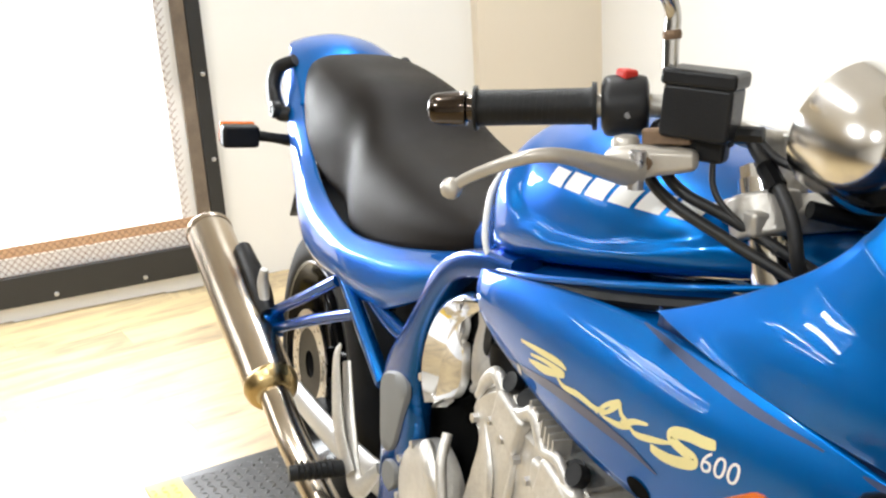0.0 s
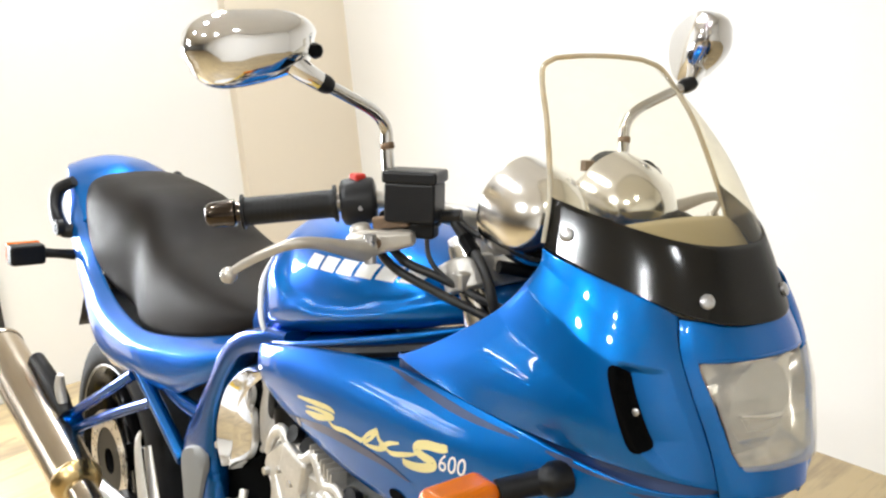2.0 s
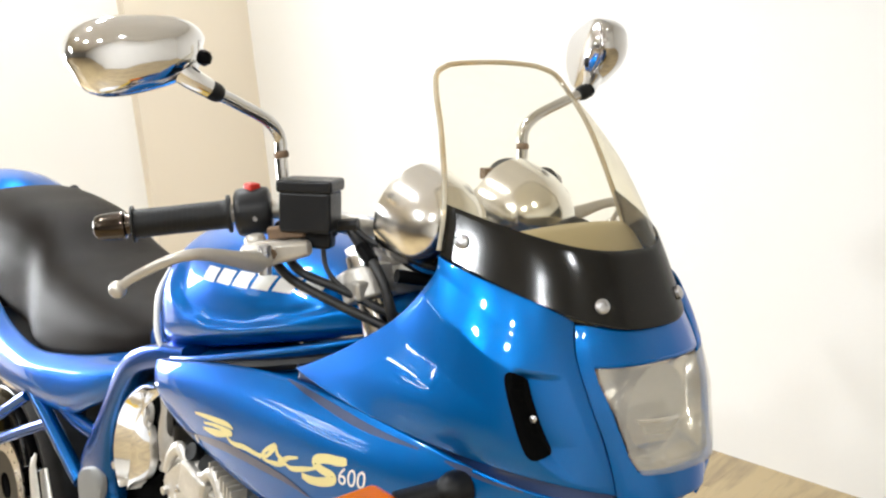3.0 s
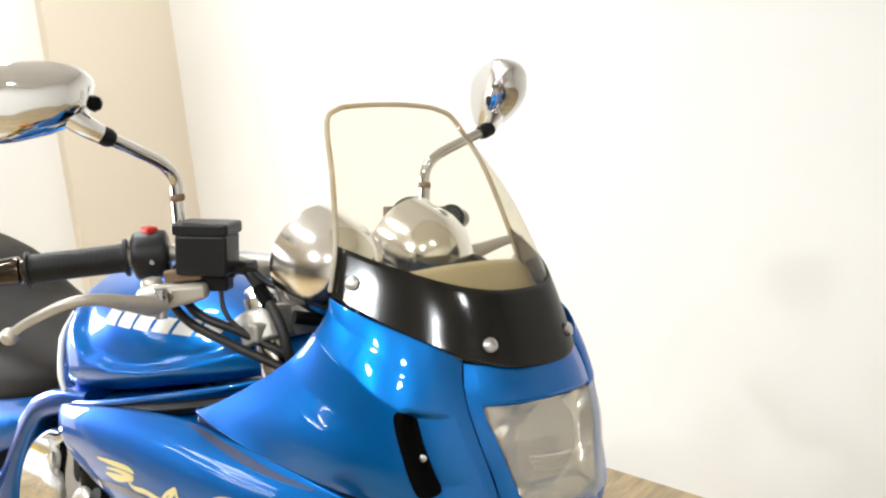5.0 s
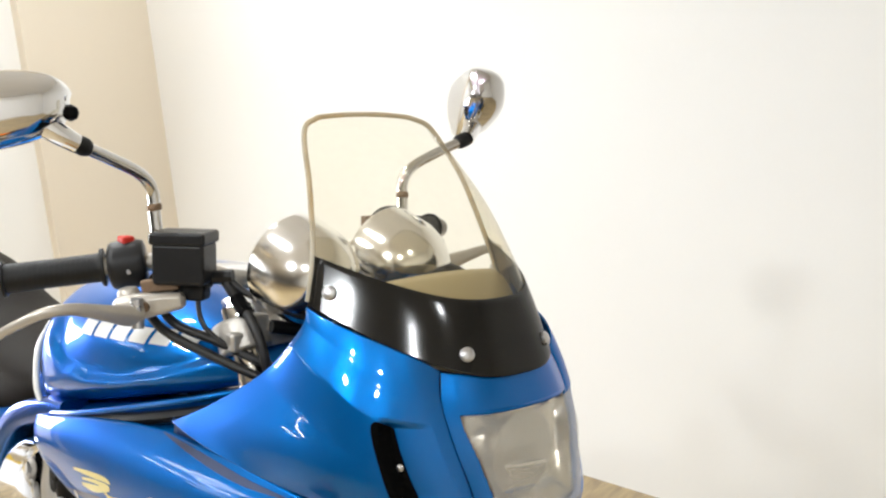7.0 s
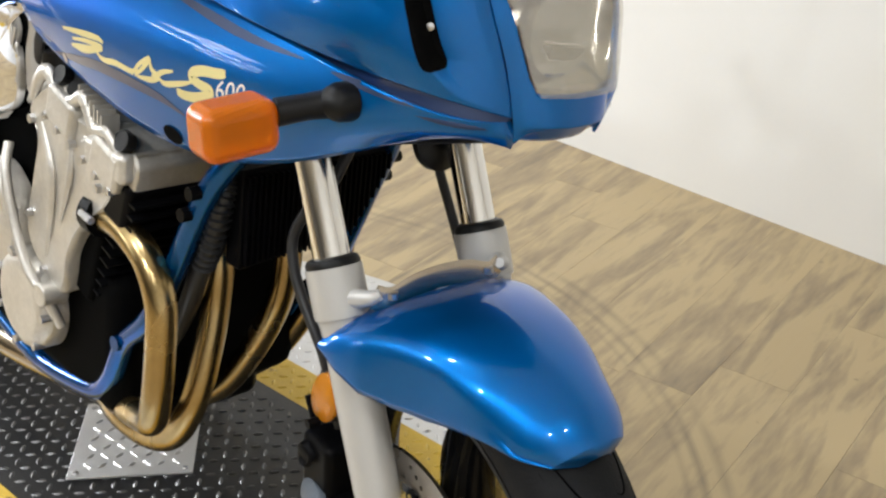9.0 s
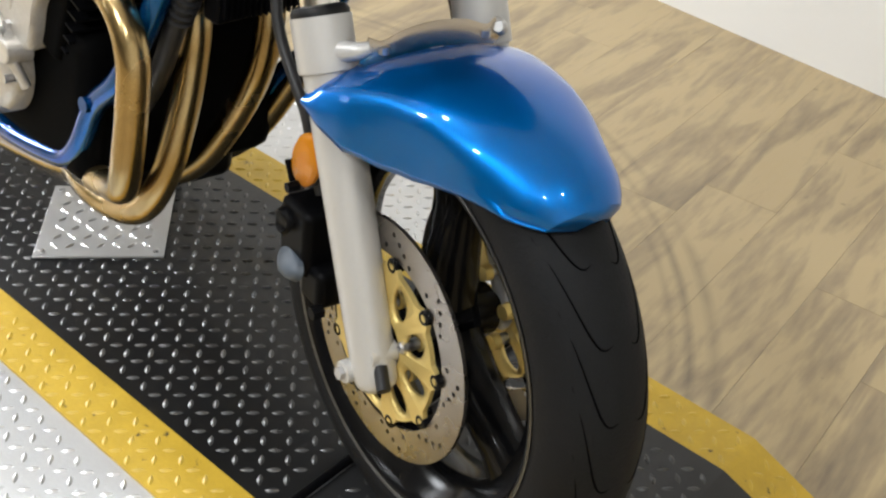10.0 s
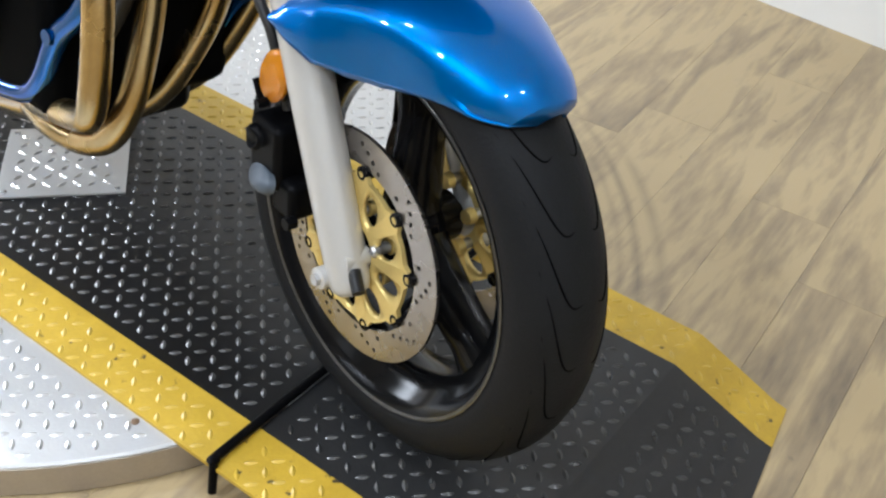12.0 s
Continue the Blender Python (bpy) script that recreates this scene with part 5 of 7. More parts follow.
for s in (-1, 1):
    g = bp_("grip", flip(tube([along(0), along(0.03), along(0.06), along(0.45), along(0.80), along(0.82), along(0.84)], [0.0225, 0.0225, 0.0172, 0.0168, 0.0172, 0.0215, 0.0215], 22, 40), s), M_GRIP, "ribbed black rubber grip", bar)
    ribs = []
    for k in range(16):
        q = 0.10 + 0.66 * k / 15
        ring = [along(q) + 0.0172 * np.array((math.cos(a) * 0.83, -math.cos(a) * 0.55, math.sin(a))) for a in np.linspace(0, math.tau, 10, endpoint=False)]
        ribs.append(tube(ring + [ring[0]], 0.0003, 5, 20))
    bp_("grip_ribs", flip(joined(*ribs), s), M_GRIP, "", g)
    bp_("bar_end", flip(tube([along(0.85), along(0.89), along(0.90), along(0.92), along(1.10), along(1.15), along(1.17)], [0.0125, 0.0125, 0.0160, 0.0168, 0.0152, 0.0115, 0.004], 20, 28), s), M_BAREND, "worn metal bar-end weight", bar)
    sw = bp_("switch_housing", flip(tube([along(-0.03), along(-0.05), along(-0.08), along(-0.16), along(-0.28), along(-0.33), along(-0.35)], [0.021, 0.0265, 0.0285, 0.029, 0.0285, 0.027, 0.020], 24, 28), s), M_RES, "black switch housing", bar, bevel=0.004, segs=3)
    if s < 0:
        bp_("kill_switch", flip(box(along(-0.17, (0.002, 0, 0.029)), (0.017, 0.016, 0.011)), s), M_RED, "red kill switch", sw, bevel=0.003)
    bp_("screw", flip(rod(along(-0.12, (0.026, -0.004, -0.004)), along(-0.12, (0.031, -0.005, -0.004)), 0.003), s), M_BOLT, "", sw)
    # reservoir, on the brake side alone
    if s < 0:
        RM = Matrix.Translation((-0.338, -0.158, 1.079)) @ Matrix.Rotation(radians(38), 4, "Z")
        res = bp_("fluid_reservoir", flip(box((0, 0, -0.004), (0.062, 0.050, 0.048), RM), s), M_RES, "dark grey brake fluid reservoir", bar, bevel=0.005, segs=3)
        bp_("cap", flip(box((0, 0, 0.0255), (0.067, 0.055, 0.015), RM), s), M_RES, "", res, bevel=0.004, segs=3)
        for a in (-0.026, 0.026):
            bp_("cap_screw", flip(rod(RM @ Vector((a, -0.018, 0.031)), RM @ Vector((a, -0.018, 0.033)), 0.004, n=10), s), M_BOLT, "", res)
        bp_("neck", flip(box((0.006, 0.004, -0.036), (0.040, 0.026, 0.024), RM), s), M_BLACK, "", res, bevel=0.004)
    # master cylinder and lever
    mc = bp_("master_cylinder", flip(joined(tube([(-0.385, -0.172, 1.046), (-0.350, -0.155, 1.050), (-0.322, -0.132, 1.056)], [0.014, 0.014, 0.011], 16, 12), box((-0.352, -0.180, 1.032), (0.030, 0.035, 0.022))), s), M_RES, "black master cylinder", bar, bevel=0.004)
    LM = Matrix.Translation((-0.346, -0.196, 1.029)) @ Matrix.Rotation(radians(48), 4, "Z") @ Matrix.Rotation(radians(-8), 4, "Y")
    perch = bp_("lever_perch", flip(loft([[tuple(LM @ Vector((x, w * c, h * d))) for c, d in ((-1, -0.6), (-0.7, -1), (0.7, -1), (1, -0.6), (1, 0.6), (0.7, 1), (-0.7, 1), (-1, 0.6))] for x, w, h in ((-0.044, 0.006, 0.008), (-0.038, 0.012, 0.014), (-0.020, 0.014, 0.016), (0.0, 0.013, 0.013), (0.020, 0.012, 0.011), (0.034, 0.010, 0.009), (0.038, 0.005, 0.005))]), s), M_LEVER, "cast silver lever perch", bar, bevel=0.002)
    bp_("pivot_cap", flip(lathe([(0.0125, -0.004), (0.0125, 0.004), (0.010, 0.008), (0.004, 0.0095)], 20, LM @ Matrix.Translation((-0.026, 0.004, 0.014))), s), M_LEVER, "", perch)
    bp_("clamp_bracket", flip(box((0.010, 0.010, 0.020), (0.044, 0.012, 0.016), LM), s), M_RUST, "brown worn bracket", perch, bevel=0.003)
    bp_("perch_bolt", flip(rod(LM @ Vector((-0.006, -0.012, 0.0)), LM @ Vector((-0.006, -0.018, 0.0)), 0.006, n=8), s), M_RUST, "", perch)
    lev = bp_("lever", flip(tube([(-0.337, -0.216, 1.020), (-0.336, -0.234, 1.022), (-0.333, -0.262, 1.029), (-0.332, -0.290, 1.036), (-0.334, -0.312, 1.038), (-0.343, -0.330, 1.034), (-0.361, -0.346, 1.023), (-0.384, -0.359, 1.009), (-0.396, -0.366, 0.999)], [0.0125, 0.0120, 0.0090, 0.0070, 0.0064, 0.0060, 0.0056, 0.0052, 0.005], 14, 60, flat=0.7), s), M_LEVER, "worn silver brake lever" if s < 0 else "worn silver clutch lever", bar)
    bp_("lever_ball", flip(lathe([(0.0005, -0.0098), (0.0040, -0.0090), (0.007, -0.007), (0.0090, -0.004), (0.0098, 0), (0.0090, 0.004), (0.007, 0.007), (0.0040, 0.0090), (0.0005, 0.0098)], 24, Matrix.Translation((-0.399, -0.368, 0.996))), s), M_LEVER, "", lev)
    bp_("pivot_bolt", flip(rod((-0.336, -0.221, 1.006), (-0.337, -0.221, 1.040), 0.0075, n=14), s), M_BOLT, "", lev)
    bp_("banjo_bolt", flip(rod((-0.325, -0.134, 1.056), (-0.302, -0.116, 1.059), 0.008, n=8), s), M_RES, "", mc)
    # mirror
    ahead = 0.036 if s > 0 else 0.0
    mir = bp_("mirror_stem", over(tube([(x + ahead, y, z) for x, y, z in ((-0.366, -0.176, 1.100), (-0.368, -0.178, 1.130), (-0.369, -0.180, 1.158), (-0.366, -0.198, 1.178), (-0.358, -0.240, 1.197), (-0.350, -0.275, 1.211))], 0.0072, 14, 40), s), M_SHELL, "chrome mirror on a bent chrome stem", bar)
    bp_("stem_ring", over(tube([(-0.368 + ahead, -0.1775, 1.134), (-0.3685 + ahead, -0.178, 1.138), (-0.369 + ahead, -0.1785, 1.142)], [0.0078, 0.0088, 0.0078], 14, 8), s), M_RUST, "", mir)
    bp_("collar", over(tube([(x + ahead, y, z) for x, y, z in ((-0.352, -0.266, 1.2075), (-0.351, -0.272, 1.210), (-0.349, -0.282, 1.214))], [0.009, 0.0108, 0.0102], 16, 8), s), M_BLACK, "black rubber collar", mir)
    bp_("arm", over(tube([(x + ahead * (1 - 0.25 * k), y, z) for k, (x, y, z) in enumerate(((-0.349, -0.281, 1.2135), (-0.350, -0.300, 1.224), (-0.356, -0.320, 1.238), (-0.368, -0.338, 1.248)))], [0.0105, 0.012, 0.014, 0.010], 16, 16), s), M_CHROME, "", mir)
    bp_("nut", over(rod(along(-0.55, (0.010, -0.003, 0.020)), along(-0.55, (0.010, -0.003, 0.034)), 0.010, n=6), s), M_RUST, "", mir)
    shell = []
    MM = Matrix.Translation((-0.371, -0.349, 1.249)) @ Matrix.Rotation(radians(-12), 4, "Z") @ Matrix.Rotation(radians(8), 4, "X") if s < 0 else Matrix.Translation((-0.341, -0.330, 1.265)) @ Matrix.Rotation(radians(-63), 4, "Z") @ Matrix.Rotation(radians(20), 4, "X")
    for k, (sc, xx) in enumerate(((0.94, -0.020), (1.0, -0.017), (1.0, -0.008), (0.96, 0.006), (0.86, 0.017), (0.68, 0.026), (0.42, 0.031), (0.08, 0.033))):
        ring = []
        for q in np.linspace(0, math.tau, 40, endpoint=False):
            cy, cz = math.cos(q), math.sin(q)
            yy = 0.074 * math.copysign(abs(cy) ** 0.72, cy) * (1.0 if cz > 0 else 0.94)
            zz = 0.041 * math.copysign(abs(cz) ** 0.78, cz) * (1 - 0.14 * yy / 0.074)
            ring.append(MM @ Vector((xx, yy * sc, zz * sc + 0.004 * (1 - sc))))
        shell.append(ring)
    # left shell: the same chrome with dimmer reflections put into its colour
    head = bp_("mirror_shell", over(loft(shell), s), M_CHROME if s < 0 else M_SHELL, "chrome mirror shell", mir, sharp=60)
    bp_("mirror_glass", over(([tuple(p + (MM.to_3x3() @ Vector((-0.0015, 0, 0)))) for p in shell[0]], [tuple(range(40))]), s), M_CHROME, "mirror glass", head, thick=0.001)
    if s < 0:
        bp_("ball_joint", over(lathe([(0.0005, -0.009), (0.007, -0.006), (0.009, 0), (0.007, 0.006), (0.0005, 0.009)], 14, Matrix.Translation((-0.347, -0.287, 1.246))), s), M_GLOSSK, "", head)
    # chrome instrument pods
    y0 = -0.063 if s < 0 else 0.082
    PM = Matrix.Translation((-0.236, y0, 1.067)) @ Matrix.Rotation(radians(106), 4, "Y")
    pod = bp_("gauge", lathe([(0.010, 0.068), (0.026, 0.064), (0.042, 0.053), (0.053, 0.036), (0.0590, 0.014), (0.060, -0.010), (0.061, -0.016), (0.061, -0.026), (0.056, -0.028)], 48, PM), M_POD, "round instrument in a chrome bowl")
    bp_("dial", lathe([(0.053, -0.0295), (0.053, -0.0285)], 40, PM), M_GLOSSK, "black dial", pod)
    bp_("stud", rod(PM @ Vector((0.012, 0, 0.060)), PM @ Vector((0.012, 0, 0.078)), 0.006), M_BLACK, "", pod)
bp_("gauge_bracket", tube([(-0.25, -0.10, 1.005), (-0.235, -0.04, 0.995), (-0.235, 0.04, 0.995), (-0.25, 0.10, 1.005)], 0.008, 10, 20), M_BLACK, "")
bp_("ignition_switch", rod(on_fork(0, 0.79, 0.03), on_fork(0, 0.835, 0.03), 0.021), M_BLACK, "")

# cables and hoses round the steering head
CABLES = [
    ([(-0.314, -0.122, 1.058), (-0.304, -0.120, 1.046), (-0.286, -0.120, 1.032), (-0.262, -0.120, 1.014), (-0.246, -0.118, 0.990), (-0.238, -0.112, 0.955), (-0.245, -0.08, 0.91), (-0.26, -0.04, 0.84)], 0.0064),
    ([(-0.385, -0.178, 1.042), (-0.345, -0.170, 1.005), (-0.300, -0.140, 0.985), (-0.250, -0.105, 0.960), (-0.20, -0.06, 0.93), (-0.16, 0.0, 0.91)], 0.0055),
    ([(-0.395, -0.190, 1.035), (-0.350, -0.182, 0.998), (-0.300, -0.152, 0.972), (-0.245, -0.118, 0.948), (-0.20, -0.08, 0.92)], 0.0055),
    ([(-0.325, -0.150, 1.040), (-0.318, -0.150, 1.010), (-0.300, -0.142, 0.990), (-0.262, -0.118, 0.965)], 0.0030),
    ([(-0.306, -0.118, 1.054), (-0.280, -0.110, 1.040), (-0.250, -0.095, 1.036), (-0.22, -0.06, 1.030), (-0.20, -0.04, 0.98)], 0.0042),
    ([(-0.30, 0.14, 1.03), (-0.22, 0.12, 1.02), (-0.17, 0.08, 0.98), (-0.18, 0.03, 0.92)], 0.0058),
    ([(-0.27, 0.11, 1.05), (-0.20, 0.12, 1.06), (-0.14, 0.11, 1.05), (-0.10, 0.08, 1.0)], 0.0065),
]
for pts, r in CABLES:
    bp_("cable", tube(pts, r, 10, 40), M_HOSE, "")
bp_("hose_clamp", rod((-0.290, -0.1202, 1.035), (-0.270, -0.1202, 1.020), 0.0088, n=8), M_GLOSSK, "")

# ---- tank ----


def tank_ring(x, b, t, w, k=2.6, lift=0.38):
    """Half rounded cross-section: wide and flat-sided below, domed above."""
    ring = []
    for q in np.linspace(0, math.tau, 180, endpoint=False):
        cy, cz = math.cos(q), math.sin(q)
        mid = b + (t - b) * lift
        y = w * math.copysign(abs(cy) ** (2 / k), cy)
        z = mid + ((t - mid) * abs(cz) ** (2 / 2.1) if cz > 0 else -(mid - b) * abs(cz) ** (2 / 4.0))
        ring.append((x, y - math.copysign(knee_dent(x, z), y), z))
    return ring


def eased_step(k):
    k = min(1.0, max(0.0, k))
    return k * k * (3 - 2 * k)


def knee_dent(x, z):
    """Depth of the hollow in the tank's flank: a clear edge below, running out softly above."""
    low = np.interp(x, (-0.66, -0.60, -0.532, -0.46, -0.393, -0.33, -0.28), (0.945, 0.912, 0.900, 0.908, 0.925, 0.946, 0.968))
    return 0.0095 * eased_step((z - low) / 0.016) * (1 - eased_step((z - low - 0.030) / 0.060)) * eased_step((x + 0.655) / 0.05) * eased_step((-0.275 - x) / 0.06)


TANK = [(-0.232, 0.952, 0.962, 0.060), (-0.250, 0.938, 0.974, 0.095), (-0.290, 0.925, 0.990, 0.130), (-0.350, 0.908, 1.010, 0.160), (-0.430, 0.888, 1.025, 0.182), (-0.520, 0.865, 1.033, 0.193),
        (-0.610, 0.842, 1.033, 0.193), (-0.665, 0.830, 1.026, 0.186), (-0.700, 0.815, 1.010, 0.168), (-0.760, 0.800, 0.950, 0.138), (-0.830, 0.785, 0.895, 0.118), (-0.890, 0.775, 0.840, 0.100), (-0.920, 0.770, 0.800, 0.080)]
cols = eased(spline(np.array(TANK), 120), 20)
tank = bp_("fuel_tank", loft([tank_ring(*c) for c in cols]), M_BLUE, "glossy blue steel fuel tank")
bp_("filler_cap", lathe([(0.040, -0.01), (0.040, 0.004), (0.034, 0.008), (0.004, 0.009)], 32, Matrix.Translation((-0.50, 0, 1.030))), M_CHROME, "round filler cap", tank)
for s in (-1, 1):
    # raised rear edge of the tank and its lower flange
    # the edge is white all along, in place of its highlight
    bp_("tank_edge", tube([(-0.664, s * 0.186, 0.838), (-0.676, s * 0.189, 0.870), (-0.686, s * 0.180, 0.920), (-0.690, s * 0.160, 0.955)], [0.003, 0.0045, 0.0042, 0.002], 10, 24), M_WHITE, "white line painted for the highlight on the tank's rear edge", tank)
    bp_("tank_flange", tube([(-0.672, s * 0.186, 0.832), (-0.55, s * 0.194, 0.858), (-0.43, s * 0.186, 0.888), (-0.32, s * 0.158, 0.916), (-0.25, s * 0.12, 0.936)], [0.003, 0.004, 0.004, 0.004, 0.003], 10, 40), M_BLUE, "", tank)
    # black bar in place of the shade along the tank's lower edge
    bp_("under_tank_shadow", tube([(-0.60, s * 0.182, 0.838), (-0.43, s * 0.176, 0.872), (-0.30, s * 0.145, 0.903), (-0.22, s * 0.10, 0.925)], 0.009, 8, 24), M_BLACK, "black bar standing in for shade under the tank", tank)

for s in (-1, 1):
    bp_("inner_cowl", surface([[(-0.662, s * 0.196, 0.811), (-0.500, s * 0.205, 0.828), (-0.335, s * 0.198, 0.836), (-0.245, s * 0.172, 0.862)], [(-0.662, s * 0.186, 0.828), (-0.500, s * 0.191, 0.850), (-0.335, s * 0.168, 0.872), (-0.245, s * 0.145, 0.890)], [(-0.662, s * 0.120, 0.846), (-0.500, s * 0.116, 0.878), (-0.335, s * 0.100, 0.902), (-0.245, s * 0.090, 0.914)]], 40, 16), M_BLUE, "blue inner cowl under the tank", thick=0.003)

# ---- seat ----
SEAT = [  # x, edge height, top height, half width
    (-0.845, 0.800, 0.822, 0.085), (-0.875, 0.790, 0.838, 0.108), (-0.930, 0.775, 0.848, 0.128), (-1.020, 0.752, 0.858, 0.150), (-1.120, 0.738, 0.872, 0.162), (-1.210, 0.735, 0.882, 0.164),
    (-1.270, 0.740, 0.905, 0.152), (-1.330, 0.750, 0.940, 0.136), (-1.400, 0.768, 0.960, 0.144), (-1.480, 0.798, 0.967, 0.149), (-1.560, 0.838, 0.974, 0.142), (-1.640, 0.880, 0.976, 0.122), (-1.690, 0.915, 0.968, 0.098), (-1.712, 0.935, 0.955, 0.065)]
rings = []
for x, b, t, w in eased(spline(np.array(SEAT), 72), 3):
    ring = []
    for q in np.linspace(0, math.tau, 44, endpoint=False):
        cy, cz = math.cos(q), math.sin(q)
        y = w * math.copysign(abs(cy) ** 0.62, cy)
        z = b + 0.012 + ((t - b - 0.012) * abs(cz) ** 0.72 if cz > 0 else -0.03 * abs(cz) ** 0.5)
        ring.append((x, y, z))
    rings.append(ring)
seat = bp_("seat", loft(rings), M_SEAT, "black vinyl dual seat with a stepped pillion part")

# ---- tail ----
TAIL = [
    [(-0.830, -0.105, 0.800), (-0.930, -0.140, 0.775), (-1.050, -0.163, 0.752), (-1.200, -0.172, 0.738), (-1.400, -0.155, 0.765), (-1.570, -0.136, 0.842), (-1.690, -0.114, 0.918), (-1.800, -0.090, 0.962), (-1.880, -0.066, 0.972)],
    [(-0.835, -0.150, 0.782), (-0.930, -0.172, 0.752), (-1.050, -0.186, 0.724), (-1.200, -0.195, 0.708), (-1.400, -0.184, 0.728), (-1.570, -0.154, 0.800), (-1.690, -0.134, 0.884), (-1.800, -0.108, 0.935), (-1.895, -0.074, 0.955)],
    [(-0.850, -0.162, 0.760), (-0.940, -0.180, 0.715), (-1.050, -0.190, 0.682), (-1.200, -0.195, 0.666), (-1.400, -0.188, 0.672), (-1.560, -0.160, 0.742), (-1.690, -0.140, 0.846), (-1.810, -0.114, 0.905), (-1.905, -0.078, 0.935)],
    [(-0.865, -0.160, 0.735), (-0.950, -0.168, 0.690), (-1.050, -0.174, 0.652), (-1.200, -0.176, 0.640), (-1.400, -0.170, 0.632), (-1.545, -0.148, 0.690), (-1.680, -0.132, 0.800), (-1.805, -0.108, 0.872), (-1.900, -0.072, 0.912)],
]
tail = bp_("tail_cowl", surface([[(-1.62, y, 0.875 + 0.075 * (1 - (y / 0.135) ** 2) * 0.5) for y in (-0.135, -0.08, 0, 0.08, 0.135)], [(-1.70, y * 0.93, 0.925 + 0.045 * (1 - (y / 0.135) ** 2)) for y in (-0.135, -0.08, 0, 0.08, 0.135)],
                                 [(-1.80, y * 0.80, 0.966 + 0.030 * (1 - (y / 0.135) ** 2)) for y in (-0.135, -0.08, 0, 0.08, 0.135)], [(-1.885, y * 0.58, 0.972 + 0.012 * (1 - (y / 0.135) ** 2)) for y in (-0.135, -0.08, 0, 0.08, 0.135)],
                                 [(-1.905, y * 0.56, 0.945) for y in (-0.135, -0.08, 0, 0.08, 0.135)]], 24, 30), M_BLUE, "glossy blue tail cowl with side panels", thick=0.003)
for g in (TAIL, mirror_grid(TAIL)):
    bp_("side_panel", surface(g, 60, 20), M_BLUE, "", tail, thick=0.003)
for s in (-1, 1):
    gh = bp_("grab_handle", tube([(-1.668, s * 0.136, 0.848), (-1.700, s * 0.154, 0.850), (-1.742, s * 0.156, 0.886), (-1.752, s * 0.146, 0.928), (-1.720, s * 0.120, 0.952)], [0.014, 0.0175, 0.0140, 0.0155, 0.012], 16, 30), M_RES, "black pillion grab handle", tail)
    bp_("boss", lathe([(0.0175, -0.010), (0.0175, 0.003), (0.014, 0.006), (0.0095, 0.006), (0.0085, 0.001), (0.001, 0.0005)], 24, Matrix.Translation((-1.692, s * 0.168, 0.855)) @ Matrix.Rotation(radians(90 if s < 0 else -90), 4, "X")), M_RES, "", gh)
    bp_("bolt", rod((-1.702, s * 0.160, 0.852), (-1.703, s * 0.172, 0.854), 0.008, n=10), M_BOLT, "", gh)
    st = bp_("rear_indicator", tube([(-1.70, s * 0.13, 0.790), (-1.705, s * 0.165, 0.795), (-1.712, s * 0.195, 0.798)], [0.012, 0.010, 0.011], 12, 8), M_BLACK, "black stalk with a rear indicator", tail)
    bp_("body", box((-1.712, s * 0.232, 0.798), (0.040, 0.075, 0.045)), M_BLACK, "", st, bevel=0.008, segs=3)
    bp_("lens", box((-1.738, s * 0.232, 0.801), (0.016, 0.072, 0.043)), M_ORANGE, "orange lens", st, bevel=0.005, segs=3)
bp_("tail_lamp", box((-1.885, 0, 0.918), (0.03, 0.10, 0.04)), M_RED, "red tail lamp", tail, bevel=0.008)
bp_("number_plate_bracket", box((-1.70, 0, 0.69), (0.006, 0.22, 0.10), None), M_BLACK, "black rear bracket", tail, bevel=0.004)
bp_("rear_mudguard", surface([[(-1.45, y, 0.66) for y in (-0.10, 0, 0.10)], [(-1.60, y, 0.685) for y in (-0.10, 0, 0.10)], [(-1.72, y, 0.70) for y in (-0.10, 0, 0.10)], [(-1.82, y, 0.60) for y in (-0.09, 0, 0.09)]], 8, 20), M_BLACK, "black inner rear mudguard", thick=0.004)

